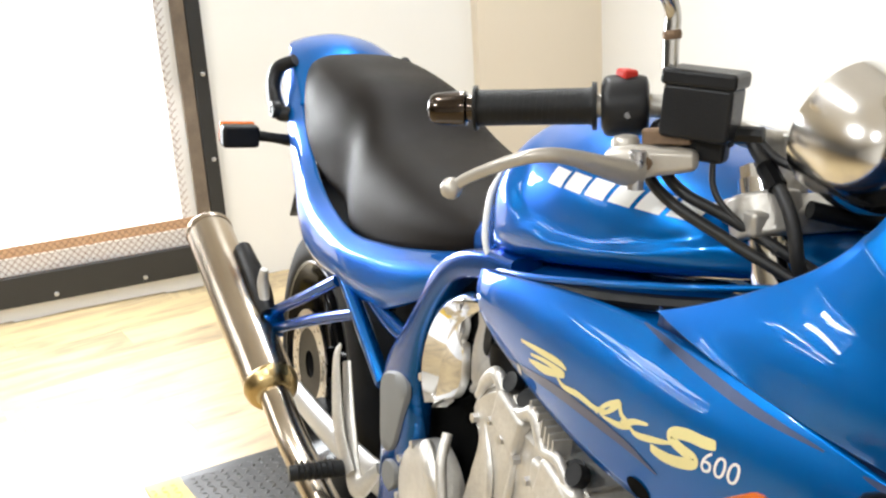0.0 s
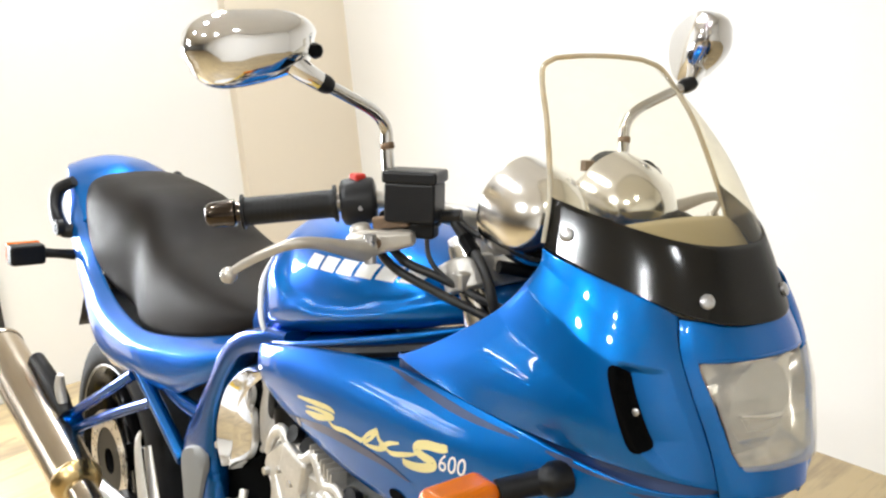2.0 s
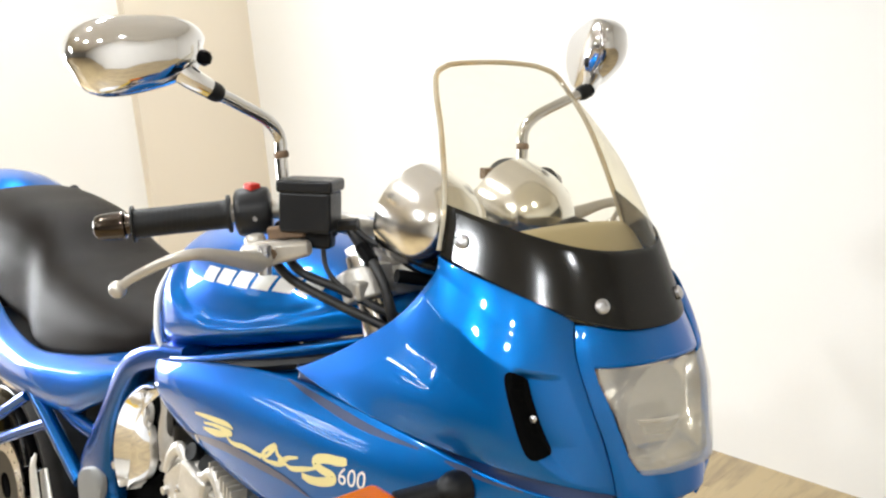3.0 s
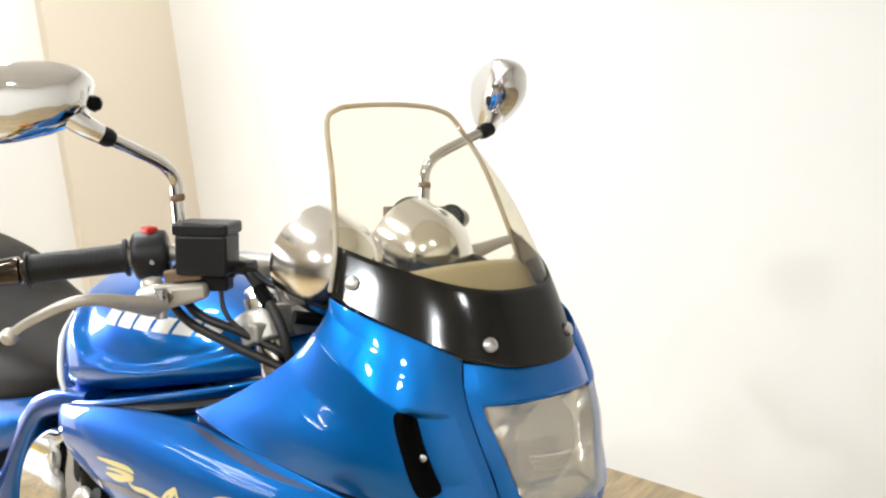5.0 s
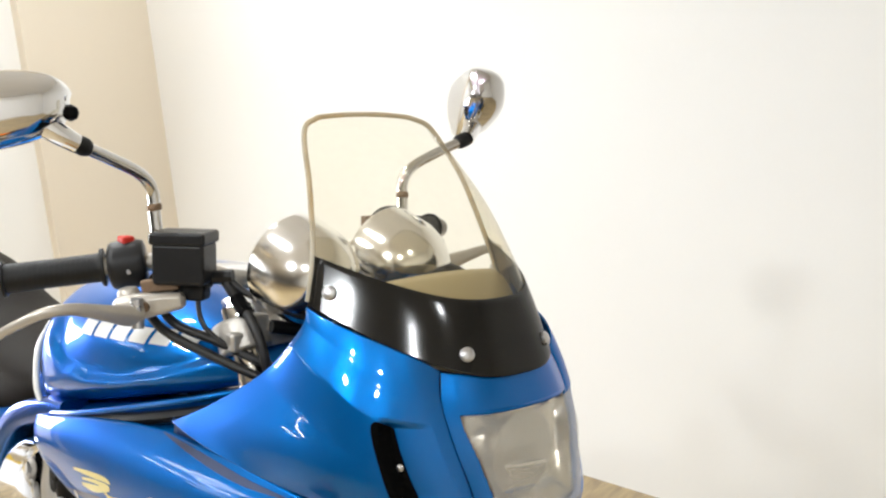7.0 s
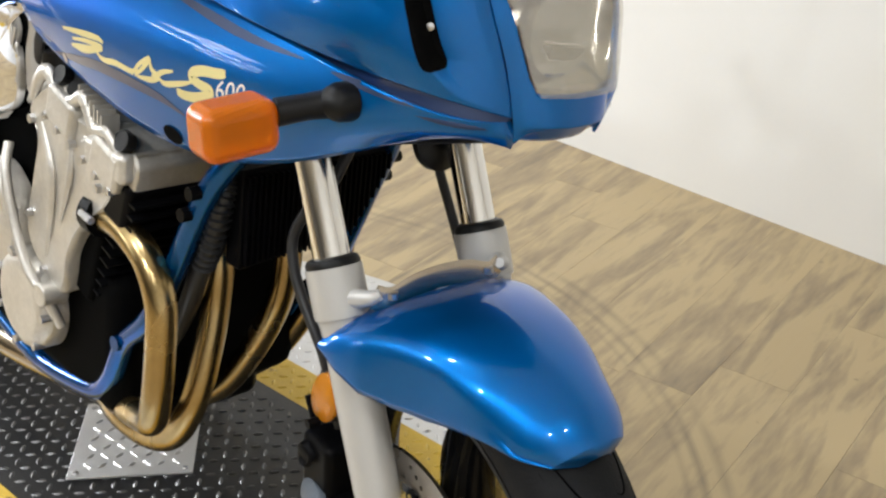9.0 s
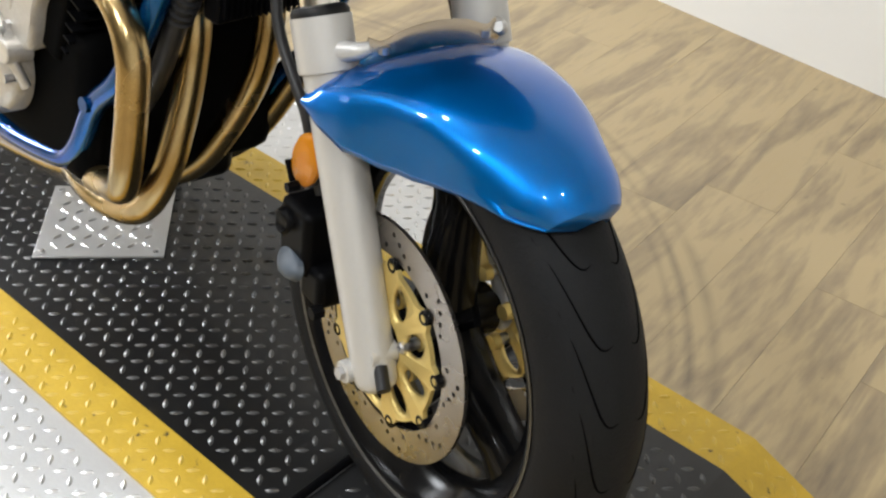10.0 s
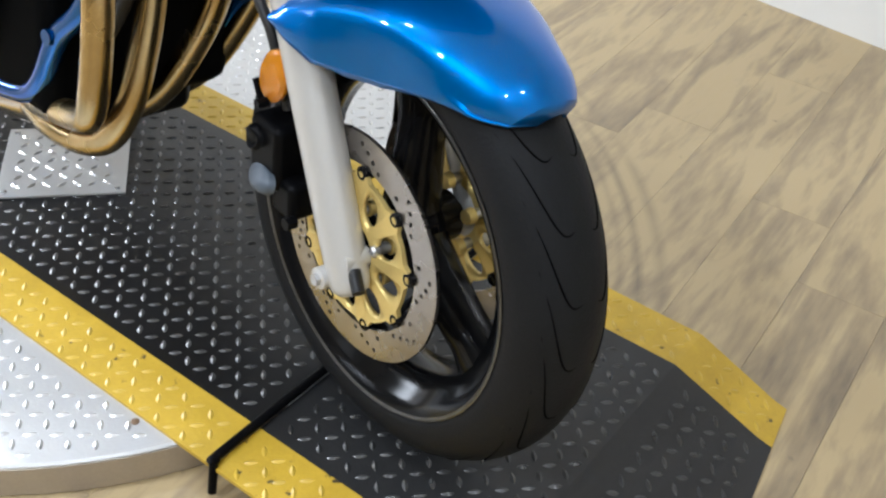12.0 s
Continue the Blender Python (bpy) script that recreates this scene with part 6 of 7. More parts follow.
# ---- frame ----
frame_ob = bp_("frame", tube([(-0.560, 0, 0.86), (-0.42, 0, 0.89), (-0.27, 0, 0.88), (-0.215, 0, 0.83)], 0.026, 16, 20), M_FRAME, "blue tubular steel cradle frame")
for s in (-1, 1):
    bp_("spar", strap([(-0.60, 0.846, 0.016), (-0.68, 0.832, 0.019), (-0.755, 0.808, 0.019), (-0.805, 0.772, 0.020), (-0.856, 0.707, 0.021), (-0.893, 0.645, 0.034), (-0.918, 0.585, 0.058), (-0.920, 0.535, 0.064), (-0.922, 0.470, 0.053), (-0.930, 0.390, 0.044), (-0.935, 0.320, 0.040)], s, 0.150, 0.192, 70), M_FRAME, "", frame_ob)
    bp_("spar_plug", pad([(-0.962, 0.572), (-0.935, 0.594), (-0.888, 0.606), (-0.866, 0.588), (-0.880, 0.541), (-0.900, 0.490), (-0.925, 0.470), (-0.948, 0.472), (-0.958, 0.520)], s, [(1, 0.188), (1, 0.194), (0.94, 0.1975), (0.7, 0.1985), (0.1, 0.199)]), M_GREYPL, "grey elongated rubber plug", frame_ob)
    bp_("spar_plug", pad([(-0.920 + 0.021 * math.cos(a) * (1 + 0.25 * math.sin(a)), 0.432 + 0.026 * math.sin(a)) for a in np.linspace(0, math.tau, 12, endpoint=False)], s, [(1, 0.186), (1, 0.191), (0.9, 0.1935), (0.1, 0.194)]), M_GREYPL, "small grey rubber plug", frame_ob)
    bp_("pivot_plug", pad([(-0.914, 0.462), (-0.888, 0.462), (-0.884, 0.436), (-0.906, 0.416), (-0.934, 0.420), (-0.936, 0.446)], s, [(1, 0.186), (1, 0.194), (0.9, 0.198), (0.2, 0.199)], 32), M_GREYPL, "", frame_ob)
    bp_("subframe_rail", tube([(-0.93, s * 0.165, 0.640), (-1.02, s * 0.168, 0.645), (-1.16, s * 0.165, 0.670), (-1.40, s * 0.15, 0.70), (-1.62, s * 0.12, 0.78)], 0.0135, 12, 30), M_FRAME, "", frame_ob)
    bp_("brace_tube", rod((-1.185, s * 0.182, 0.664), (-0.995, s * 0.178, 0.548), 0.0135), M_FRAME, "", frame_ob)
    pg = bp_("peg_bracket", tube([(-1.215, s * 0.182, 0.645), (-1.32, s * 0.200, 0.585), (-1.480, s * 0.212, 0.502)], [0.011, 0.0105, 0.011], 12, 14), M_FRAME, "blue tubular pillion bracket", frame_ob)
    bp_("lower_strut", tube([(-1.115, s * 0.182, 0.620), (-1.30, s * 0.200, 0.545), (-1.490, s * 0.212, 0.462)], 0.0105, 12, 14), M_FRAME, "", pg)
    bp_("lug", rod((-1.495, s * 0.195, 0.470), (-1.495, s * 0.235, 0.470), 0.027, n=20), M_FRAME, "", pg, bevel=0.003)
    bp_("lug_bolt", rod((-1.495, s * 0.235, 0.470), (-1.495, s * 0.243, 0.470), 0.010, n=8), M_BOLT, "", pg)
    bp_("pillion_peg", tube([(-1.505, s * 0.225, 0.500), (-1.520, s * 0.228, 0.545), (-1.515, s * 0.228, 0.575)], [0.010, 0.012, 0.008], 10, 8), M_ALU, "folded pillion peg", pg)
    bp_("downtube", tube([(-0.215, s * 0.045, 0.83), (-0.255, s * 0.095, 0.75), (-0.309, s * 0.130, 0.668), (-0.346, s * 0.138, 0.600), (-0.384, s * 0.142, 0.52), (-0.432, s * 0.148, 0.430), (-0.488, s * 0.150, 0.372), (-0.525, s * 0.150, 0.302), (-0.560, s * 0.150, 0.264), (-0.616, s * 0.150, 0.246), (-0.701, s * 0.148, 0.228), (-0.78, s * 0.145, 0.222), (-0.95, s * 0.150, 0.26)], 0.0150, 14, 70), M_FRAME, "", frame_ob)
    for q, z in ((-0.342, 0.610), (-0.326, 0.642)):
        bp_("mount_bolt", rod((q, s * 0.148, z), (q, s * 0.163, z), 0.009, n=8), M_GLOSSK, "", frame_ob)
    bp_("cradle_bolt", rod((-0.486, s * 0.150, 0.376), (-0.486, s * 0.169, 0.376), 0.011, n=8), M_FRAME, "", frame_ob)

# ---- engine ----
TILT_E = Matrix.Translation((-0.600, 0, 0.40)) @ Matrix.Rotation(radians(17), 4, "Y")
# inner blocks are near-black: the shade between the castings is in their colour
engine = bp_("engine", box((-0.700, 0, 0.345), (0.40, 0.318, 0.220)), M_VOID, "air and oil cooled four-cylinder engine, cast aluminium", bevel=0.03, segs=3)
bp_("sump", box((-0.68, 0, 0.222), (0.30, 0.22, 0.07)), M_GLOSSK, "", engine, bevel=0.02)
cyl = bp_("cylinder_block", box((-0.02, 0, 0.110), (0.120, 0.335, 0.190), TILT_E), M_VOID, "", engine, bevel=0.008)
for k in range(8):
    bp_("fin", box((-0.018, 0, 0.040 + 0.019 * k), (0.140 + 0.006 * k, 0.326, 0.0045), TILT_E), M_GLOSSK, "", cyl, bevel=0.001, segs=1)
for s in (-1, 1):
    bp_("cylinder_side", pad([(-0.676, 0.657), (-0.640, 0.690), (-0.607, 0.706), (-0.569, 0.708), (-0.544, 0.682), (-0.500, 0.676), (-0.464, 0.670), (-0.446, 0.640), (-0.452, 0.605), (-0.475, 0.574), (-0.537, 0.525), (-0.574, 0.476), (-0.585, 0.435), (-0.600, 0.405), (-0.633, 0.410), (-0.685, 0.440), (-0.696, 0.482), (-0.672, 0.560), (-0.655, 0.620)], s, [(0.98, 0.150), (1, 0.174), (0.985, 0.183), (0.93, 0.188), (0.86, 0.1865), (0.6, 0.187), (0.1, 0.188)], 110), M_ALU, "smooth cast cylinder side", cyl)
    bp_("rib", tube([(-0.640, s * 0.186, 0.640), (-0.610, s * 0.190, 0.590), (-0.612, s * 0.191, 0.530), (-0.640, s * 0.186, 0.450)], [0.004, 0.008, 0.007, 0.004], 10, 24, flat=0.7), M_ALU, "", cyl)
    bp_("rib", tube([(-0.560, s * 0.186, 0.640), (-0.560, s * 0.190, 0.590), (-0.590, s * 0.189, 0.520)], [0.004, 0.007, 0.003], 10, 20, flat=0.7), M_ALU, "", cyl)
    bp_("head_boss", box((-0.464, s * 0.186, 0.644), (0.094, 0.022, 0.040), None), M_ALU, "squared cast end boss", cyl, bevel=0.009, segs=3)
    bp_("wavy_edge", tube([(-0.665, s * 0.186, 0.668), (-0.640, s * 0.188, 0.700), (-0.612, s * 0.189, 0.716), (-0.585, s * 0.189, 0.690), (-0.548, s * 0.189, 0.694), (-0.520, s * 0.189, 0.706), (-0.495, s * 0.189, 0.676), (-0.462, s * 0.189, 0.678), (-0.432, s * 0.188, 0.652)], [0.006, 0.009, 0.010, 0.008, 0.008, 0.010, 0.008, 0.008, 0.006], 14, 60, flat=0.8), M_ALU, "bright wavy cast edge", cyl)
    for hx, hz in ((-0.585, 0.718), (-0.432, 0.676)):
        bp_("port", rod((hx, s * 0.176, hz - 0.004), (hx + 0.001, s * 0.189, hz + 0.002), 0.0125, n=18), M_BLACK, "black rubber port", cyl)
hd = bp_("cylinder_head", box((0.004, 0, 0.228), (0.215, 0.372, 0.070), TILT_E), M_GLOSSK, "dark cast cylinder head", engine, bevel=0.010, segs=3)
for k in range(3):
    bp_("fin", box((0.006, 0, 0.206 + 0.018 * k), (0.235, 0.364, 0.0045), TILT_E), M_GLOSSK, "", hd, bevel=0.001, segs=1)
bp_("cam_cover", loft([[tuple(TILT_E @ Vector((x, y, z))) for x, z in ((-0.105, 0.250), (-0.105, 0.290), (-0.092, 0.304), (-0.020, 0.304), (-0.008, 0.288), (0.014, 0.288), (0.026, 0.304), (0.098, 0.304), (0.110, 0.290), (0.110, 0.250))] for y in (-0.180, -0.174, 0.174, 0.180)]), M_ALU, "cast cam cover with two humps", engine, bevel=0.006, segs=2)
for s in (-1, 1):
    for dx in (0.062, -0.055):
        bp_("cam_end_cap", box((dx, s * 0.188, 0.270), (0.066, 0.020, 0.052), TILT_E), M_ALU, "squared cast end boss", hd, bevel=0.007, segs=3)
        bp_("cap_hole", rod(TILT_E @ Vector((dx + 0.006, s * 0.172, 0.300)), TILT_E @ Vector((dx + 0.006, s * 0.180, 0.309)), 0.0135, n=16), M_BLACK, "", hd)
    for k in range(6):
        a = Vector((-0.085 + 0.034 * k, s * 0.190, 0.246))
        bp_("bolt", rod(TILT_E @ a, TILT_E @ (a + Vector((0, s * 0.010, 0))), 0.006, n=6), M_BOLT, "", hd)
    for bx, bz in ((-0.662, 0.640), (-0.680, 0.500), (-0.640, 0.428), (-0.540, 0.545), (-0.486, 0.600)):
        bp_("bolt", rod((bx, s * 0.184, bz), (bx, s * 0.194, bz), 0.0065, n=6), M_BOLT, "", cyl)
    for k in range(7):
        bp_("fin", box((-0.525 + 0.009 * k, s * 0.181, 0.712 - 0.004 * k), (0.003, 0.024, 0.020)), M_ALU, "", hd, smooth=False)
    # crankcase side covers
    cv = bp_("side_cover", lathe([(0.076, 0), (0.076, 0.024), (0.070, 0.034), (0.060, 0.039), (0.052, 0.040), (0.046, 0.039), (0.010, 0.042)], 48, Matrix.Translation((-0.700, s * 0.162, 0.358)) @ Matrix.Rotation(radians(90 * (1 if s < 0 else -1)), 4, "X")), M_ALU, "polished round crankcase cover", engine)
    for k in range(7):
        a = math.tau * k / 7
        bp_("bolt", rod((-0.700 + 0.071 * math.cos(a), s * 0.185, 0.358 + 0.071 * math.sin(a)), (-0.700 + 0.071 * math.cos(a), s * 0.203, 0.358 + 0.071 * math.sin(a)), 0.006, n=8), M_BOLT, "", cv)
    cl = bp_("clutch_cover", lathe([(0.082, 0), (0.082, 0.026), (0.074, 0.038), (0.056, 0.043), (0.010, 0.045)], 48, Matrix.Translation((-0.800, s * 0.158, 0.455)) @ Matrix.Rotation(radians(90 * (1 if s < 0 else -1)), 4, "X")), M_ALU, "grey round clutch cover", engine)
    for k in range(8):
        a = math.tau * (k + 0.5) / 8
        bp_("bolt", rod((-0.800 + 0.077 * math.cos(a), s * 0.185, 0.455 + 0.077 * math.sin(a)), (-0.800 + 0.077 * math.cos(a), s * 0.200, 0.455 + 0.077 * math.sin(a)), 0.006, n=8), M_BOLT, "", cl)
    bp_("cover_strap", tube([(-0.775, s * 0.200, 0.548), (-0.745, s * 0.207, 0.540), (-0.722, s * 0.207, 0.515), (-0.728, s * 0.200, 0.490)], [0.014, 0.018, 0.016, 0.012], 12, 20, flat=0.7), M_ALU, "", engine)
    bp_("oil_line", tube([(-0.735, s * 0.190, 0.585), (-0.718, s * 0.204, 0.548), (-0.690, s * 0.207, 0.480), (-0.655, s * 0.206, 0.425), (-0.622, s * 0.196, 0.392), (-0.612, s * 0.180, 0.350)], [0.007, 0.0075, 0.0075, 0.0075, 0.008, 0.007], 12, 36), M_ALU, "", engine)
    bp_("crankcase_lug", rod((-0.622, s * 0.170, 0.400), (-0.622, s * 0.208, 0.400), 0.017, n=16), M_ALU, "", engine, bevel=0.003)
    # carburettors and inlet covers
    cb = bp_("carburettor", tube([(-0.66, s * 0.115, 0.63), (-0.70, s * 0.118, 0.65), (-0.745, s * 0.12, 0.67)], [0.034, 0.040, 0.036], 18, 10), M_ALU, "grey carburettor body", engine)
    bp_("float_bowl", rod((-0.70, s * 0.118, 0.645), (-0.69, s * 0.118, 0.585), 0.028), M_ALU, "", cb, bevel=0.004)
    bp_("diaphragm_cap", rod((-0.705, s * 0.118, 0.67), (-0.712, s * 0.118, 0.715), 0.030), M_BLACK, "", cb, bevel=0.004)
    bp_("carburettor_inner", tube([(-0.66, s * 0.038, 0.63), (-0.70, s * 0.038, 0.65), (-0.745, s * 0.038, 0.67)], [0.034, 0.040, 0.036], 18, 10), M_ALU, "grey carburettor body", engine)
    bp_("frame_cover", loft([[(x + dx * q * w - dz * 0.0, s * (0.166 + 0.040 * h), z + dz * q * w) for q, h in ((-1.0, -0.5), (-1.0, 0.0), (-0.86, 0.60), (-0.62, 0.92), (-0.42, 0.75), (-0.22, 0.25), (0.0, 0.18), (0.2, 0.60), (0.45, 1.0), (0.70, 0.85), (0.93, 0.2), (1.0, -0.5))] for x, z, dx, dz, w in eased(spline([(-0.655, 0.790, -0.35, 0.94, 0.012), (-0.700, 0.770, -0.55, 0.84, 0.026), (-0.742, 0.738, -0.78, 0.62, 0.036), (-0.766, 0.700, -0.93, 0.36, 0.042), (-0.776, 0.662, -0.98, 0.18, 0.046), (-0.776, 0.632, -0.99, 0.10, 0.036), (-0.772, 0.612, -1.0, 0.0, 0.016)], 44), 2)]), M_CHROME, "chrome-plated curved side cover")
    bp_("cover_screw", rod((-0.800, s * 0.190, 0.640), (-0.800, s * 0.206, 0.640), 0.006, n=8), M_BOLT, "")
# near-black boxes close the gaps; their colour stands in for shade there
bp_("inner_engine", box((-0.835, 0, 0.53), (0.27, 0.28, 0.24)), M_VOID, "near-black block filling the shaded gap behind the cylinders", bevel=0.02)
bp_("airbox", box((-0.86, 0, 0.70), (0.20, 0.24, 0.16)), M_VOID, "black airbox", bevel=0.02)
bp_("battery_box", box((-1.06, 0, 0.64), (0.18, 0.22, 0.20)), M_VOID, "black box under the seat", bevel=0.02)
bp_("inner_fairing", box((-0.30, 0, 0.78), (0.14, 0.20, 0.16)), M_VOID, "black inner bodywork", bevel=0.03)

# exhaust headers, silencer
exhaust = bp_("exhaust", tube([(-0.655, -0.035, 0.178), (-0.70, -0.040, 0.165), (-0.80, -0.07, 0.152), (-0.95, -0.13, 0.175), (-1.06, -0.20, 0.245), (-1.20, -0.243, 0.338), (-1.34, -0.250, 0.392)], [0.046, 0.044, 0.032, 0.028, 0.028, 0.028, 0.029], 20, 60), M_STEEL, "four-into-one exhaust system with tinted headers")
HEADERS = [
    [(-0.520, -0.168, 0.548), (-0.480, -0.169, 0.555), (-0.440, -0.170, 0.550), (-0.395, -0.171, 0.530), (-0.368, -0.171, 0.485), (-0.369, -0.170, 0.415), (-0.380, -0.168, 0.345), (-0.402, -0.160, 0.298), (-0.445, -0.148, 0.275), (-0.515, -0.132, 0.250), (-0.600, -0.105, 0.215), (-0.680, -0.075, 0.185)],
    [(-0.525, -0.058, 0.556), (-0.480, -0.058, 0.562), (-0.435, -0.058, 0.548), (-0.410, -0.060, 0.505), (-0.405, -0.066, 0.440), (-0.398, -0.082, 0.375), (-0.402, -0.098, 0.304), (-0.440, -0.104, 0.235), (-0.514, -0.100, 0.195), (-0.604, -0.092, 0.178), (-0.690, -0.070, 0.168)],
    [(-0.525, 0.058, 0.556), (-0.480, 0.058, 0.562), (-0.435, 0.058, 0.545), (-0.412, 0.055, 0.490), (-0.422, 0.050, 0.410), (-0.471, 0.045, 0.310), (-0.525, 0.030, 0.228), (-0.600, 0.000, 0.180), (-0.690, -0.020, 0.165)],
    [(-0.525, 0.168, 0.556), (-0.480, 0.168, 0.560), (-0.445, 0.168, 0.540), (-0.430, 0.166, 0.470), (-0.482, 0.160, 0.354), (-0.545, 0.145, 0.250), (-0.605, 0.110, 0.195), (-0.700, 0.040, 0.168)],
]
for row in HEADERS:
    y = row[0][1]
    sh = 0.0
    hp = bp_("header_pipe", tube(row, 0.0200, 18, 70), M_HEADER, "golden heat-tinted header pipe", exhaust)
    bp_("flange", rod((-0.528, y, 0.552), (-0.505, y, 0.553), 0.030, n=20), M_GLOSSK, "", hp)
    for q in (-0.03, 0.03):
        bp_("stud", rod((-0.515 + sh * 0.3, y + q, 0.560), (-0.488 + sh * 0.3, y + q, 0.557), 0.005, n=8), M_BOLT, "", hp)
CA, CB = np.array((-1.345, -0.250, 0.394)), np.array((-1.825, -0.268, 0.572))
can = bp_("silencer", tube([CA, CA + (CB - CA) * 0.03, CA + (CB - CA) * 0.06, (CA + CB) / 2, CB - (CB - CA) * 0.04, CB - (CB - CA) * 0.02, CB], [0.030, 0.043, 0.0485, 0.049, 0.0485, 0.047, 0.034], 32, 50), M_STEEL, "brushed stainless silencer", exhaust)
bp_("clamp", tube([CA - (CB - CA) * 0.02, CA, CA + (CB - CA) * 0.035, CA + (CB - CA) * 0.05], [0.033, 0.045, 0.052, 0.050], 28, 12), M_HEADER, "brown tinted end collar", can)
bp_("end_cap", tube([CB - (CB - CA) * 0.03, CB - (CB - CA) * 0.01, CB, CB + (CB - CA) * 0.012], [0.050, 0.051, 0.046, 0.026], 28, 12), M_STEEL, "", can)
bp_("outlet", rod(CB, CB + (CB - CA) * 0.03, 0.021), M_GLOSSK, "", can)
bp_("heat_shield", tube([CA + (CB - CA) * 0.30 + (0, 0.03, 0.045), CA + (CB - CA) * 0.45 + (0, 0.034, 0.052), CA + (CB - CA) * 0.70 + (0, 0.034, 0.050)], [0.016, 0.022, 0.018], 14, 10), M_BLACK, "", can)
# oil cooler
oc = bp_("oil_cooler", loft([[(x, -0.105, 0.540), (x, 0.074, 0.558), (x, 0.150, 0.668), (x, -0.105, 0.668)] for x in (-0.333, -0.303)]), M_GLOSSK, "black finned oil cooler", bevel=0.004)
for k in range(28):
    y = -0.098 + 0.0082 * k
    z0 = max(0.548 + 0.1 * max(0.0, y), 0.566 + (y - 0.074) * 1.45)
    if z0 < 0.645:
        bp_("fin", box((-0.300, y, (z0 + 0.660) / 2), (0.006, 0.0022, 0.660 - z0)), M_GLOSSK, "", oc, smooth=False)
bp_("oil_hose", tube([(-0.33, -0.105, 0.655), (-0.325, -0.118, 0.625), (-0.338, -0.118, 0.575), (-0.372, -0.112, 0.520), (-0.43, -0.10, 0.42), (-0.50, -0.10, 0.32)], 0.0135, 14, 50), M_HOSE, "ribbed black oil hose", oc)
ribs = []
C = spline([(-0.33, -0.105, 0.655), (-0.325, -0.118, 0.625), (-0.338, -0.118, 0.575), (-0.372, -0.112, 0.520)], 16)
for k in range(1, 15):
    d = Vector(C[k + 1] - C[k - 1]).normalized()
    ribs.append(moved(lathe([(0.013, -0.002), (0.0175, 0), (0.013, 0.002)], 14), Matrix.Translation(C[k]) @ d.to_track_quat("Z", "Y").to_matrix().to_4x4()))
bp_("hose_ribs", joined(*ribs), M_HOSE, "", oc)
bp_("horn", lathe([(0.040, 0), (0.042, 0.012), (0.030, 0.020), (0.008, 0.026)], 28, Matrix.Translation((-0.190, 0.088, 0.712)) @ Matrix.Rotation(radians(70), 4, "Y") @ Matrix.Scale(0.85, 4)), M_BLACK, "black horn disc")

# rear wheel, swing arm, pegs, stand
RX, RZ = -1.640, 0.318
rear_wheel = wheel("rear_wheel", RX, RZ, 0.306, 0.078, 0.211, 20)
rd = part("brake_disc", lathe([(0.078, -0.0022), (0.118, -0.0022), (0.118, 0.0022), (0.078, 0.0022)], 72, pose_y(RX, -0.088, RZ), True), M_DISC, rear_wheel, "rear brake disc")
part("carrier", lathe([(0.03, -0.003), (0.080, -0.003), (0.080, 0.003), (0.03, 0.003)], 48, pose_y(RX, -0.086, RZ), True), M_GLOSSK, rd)
for k in range(30):
    a = math.tau * k / 30
    rr = (0.088, 0.098, 0.108)[k % 3]
    part("hole", rod((RX + rr * math.cos(a), -0.0905, RZ + rr * math.sin(a)), (RX + rr * math.cos(a), -0.0908, RZ + rr * math.sin(a)), 0.0035, n=8), M_BLACK, rd)
for s in (-1, 1):
    arm = bp_("swing_arm", tube([(-0.98, s * 0.120, 0.335), (-1.20, s * 0.128, 0.305), (-1.42, s * 0.135, 0.290), (-1.66, s * 0.138, 0.288)], [0.030, 0.030, 0.028, 0.026], 14, 24, flat=0.6), M_FORK, "grey swing arm beam")
    bp_("axle_plate", box((-1.655, s * 0.145, 0.300), (0.09, 0.016, 0.060)), M_ALU, "", arm, bevel=0.004)
    rp = bp_("rider_peg", tube([(-1.08, s * 0.195, 0.368), (-1.088, s * 0.235, 0.364), (-1.098, s * 0.292, 0.360)], [0.013, 0.0145, 0.013], 14, 12), M_GRIP, "black rubber rider peg")
    for k in range(7):
        bp_("rib", lathe([(0.013, -0.0015), (0.0175, 0), (0.013, 0.0015)], 12, Matrix.Translation((-1.086 - 0.0016 * k, s * (0.225 + 0.009 * k), 0.364)) @ Matrix.Rotation(radians(90), 4, "X")), M_GRIP, "", rp)
    bp_("peg_plate", tube([(-1.00, s * 0.175, 0.400), (-1.05, s * 0.192, 0.345), (-1.10, s * 0.190, 0.420), (-1.16, s * 0.180, 0.520)], [0.012, 0.020, 0.016, 0.010], 12, 24, flat=0.4), M_ALU, "cast footrest plate", rp)
    bp_("heel_guard", tube([(-1.06, s * 0.200, 0.365), (-1.115, s * 0.204, 0.420), (-1.155, s * 0.200, 0.520), (-1.150, s * 0.196, 0.555)], [0.018, 0.024, 0.015, 0.005], 12, 20, flat=0.3), M_ALU, "", rp)
bp_("rear_caliper", box((-1.490, -0.104, 0.262), (0.085, 0.045, 0.060)), M_GLOSSK, "black rear brake caliper", bevel=0.010)
bp_("side_stand", joined(rod((-0.88, 0.14, 0.235), (-0.90, 0.275, 0.062), 0.011), box((-0.905, 0.290, 0.046), (0.06, 0.035, 0.012), None)), M_GLOSSK, "black side stand")

# ---- decals ----
from mathutils.bvhtree import BVHTree


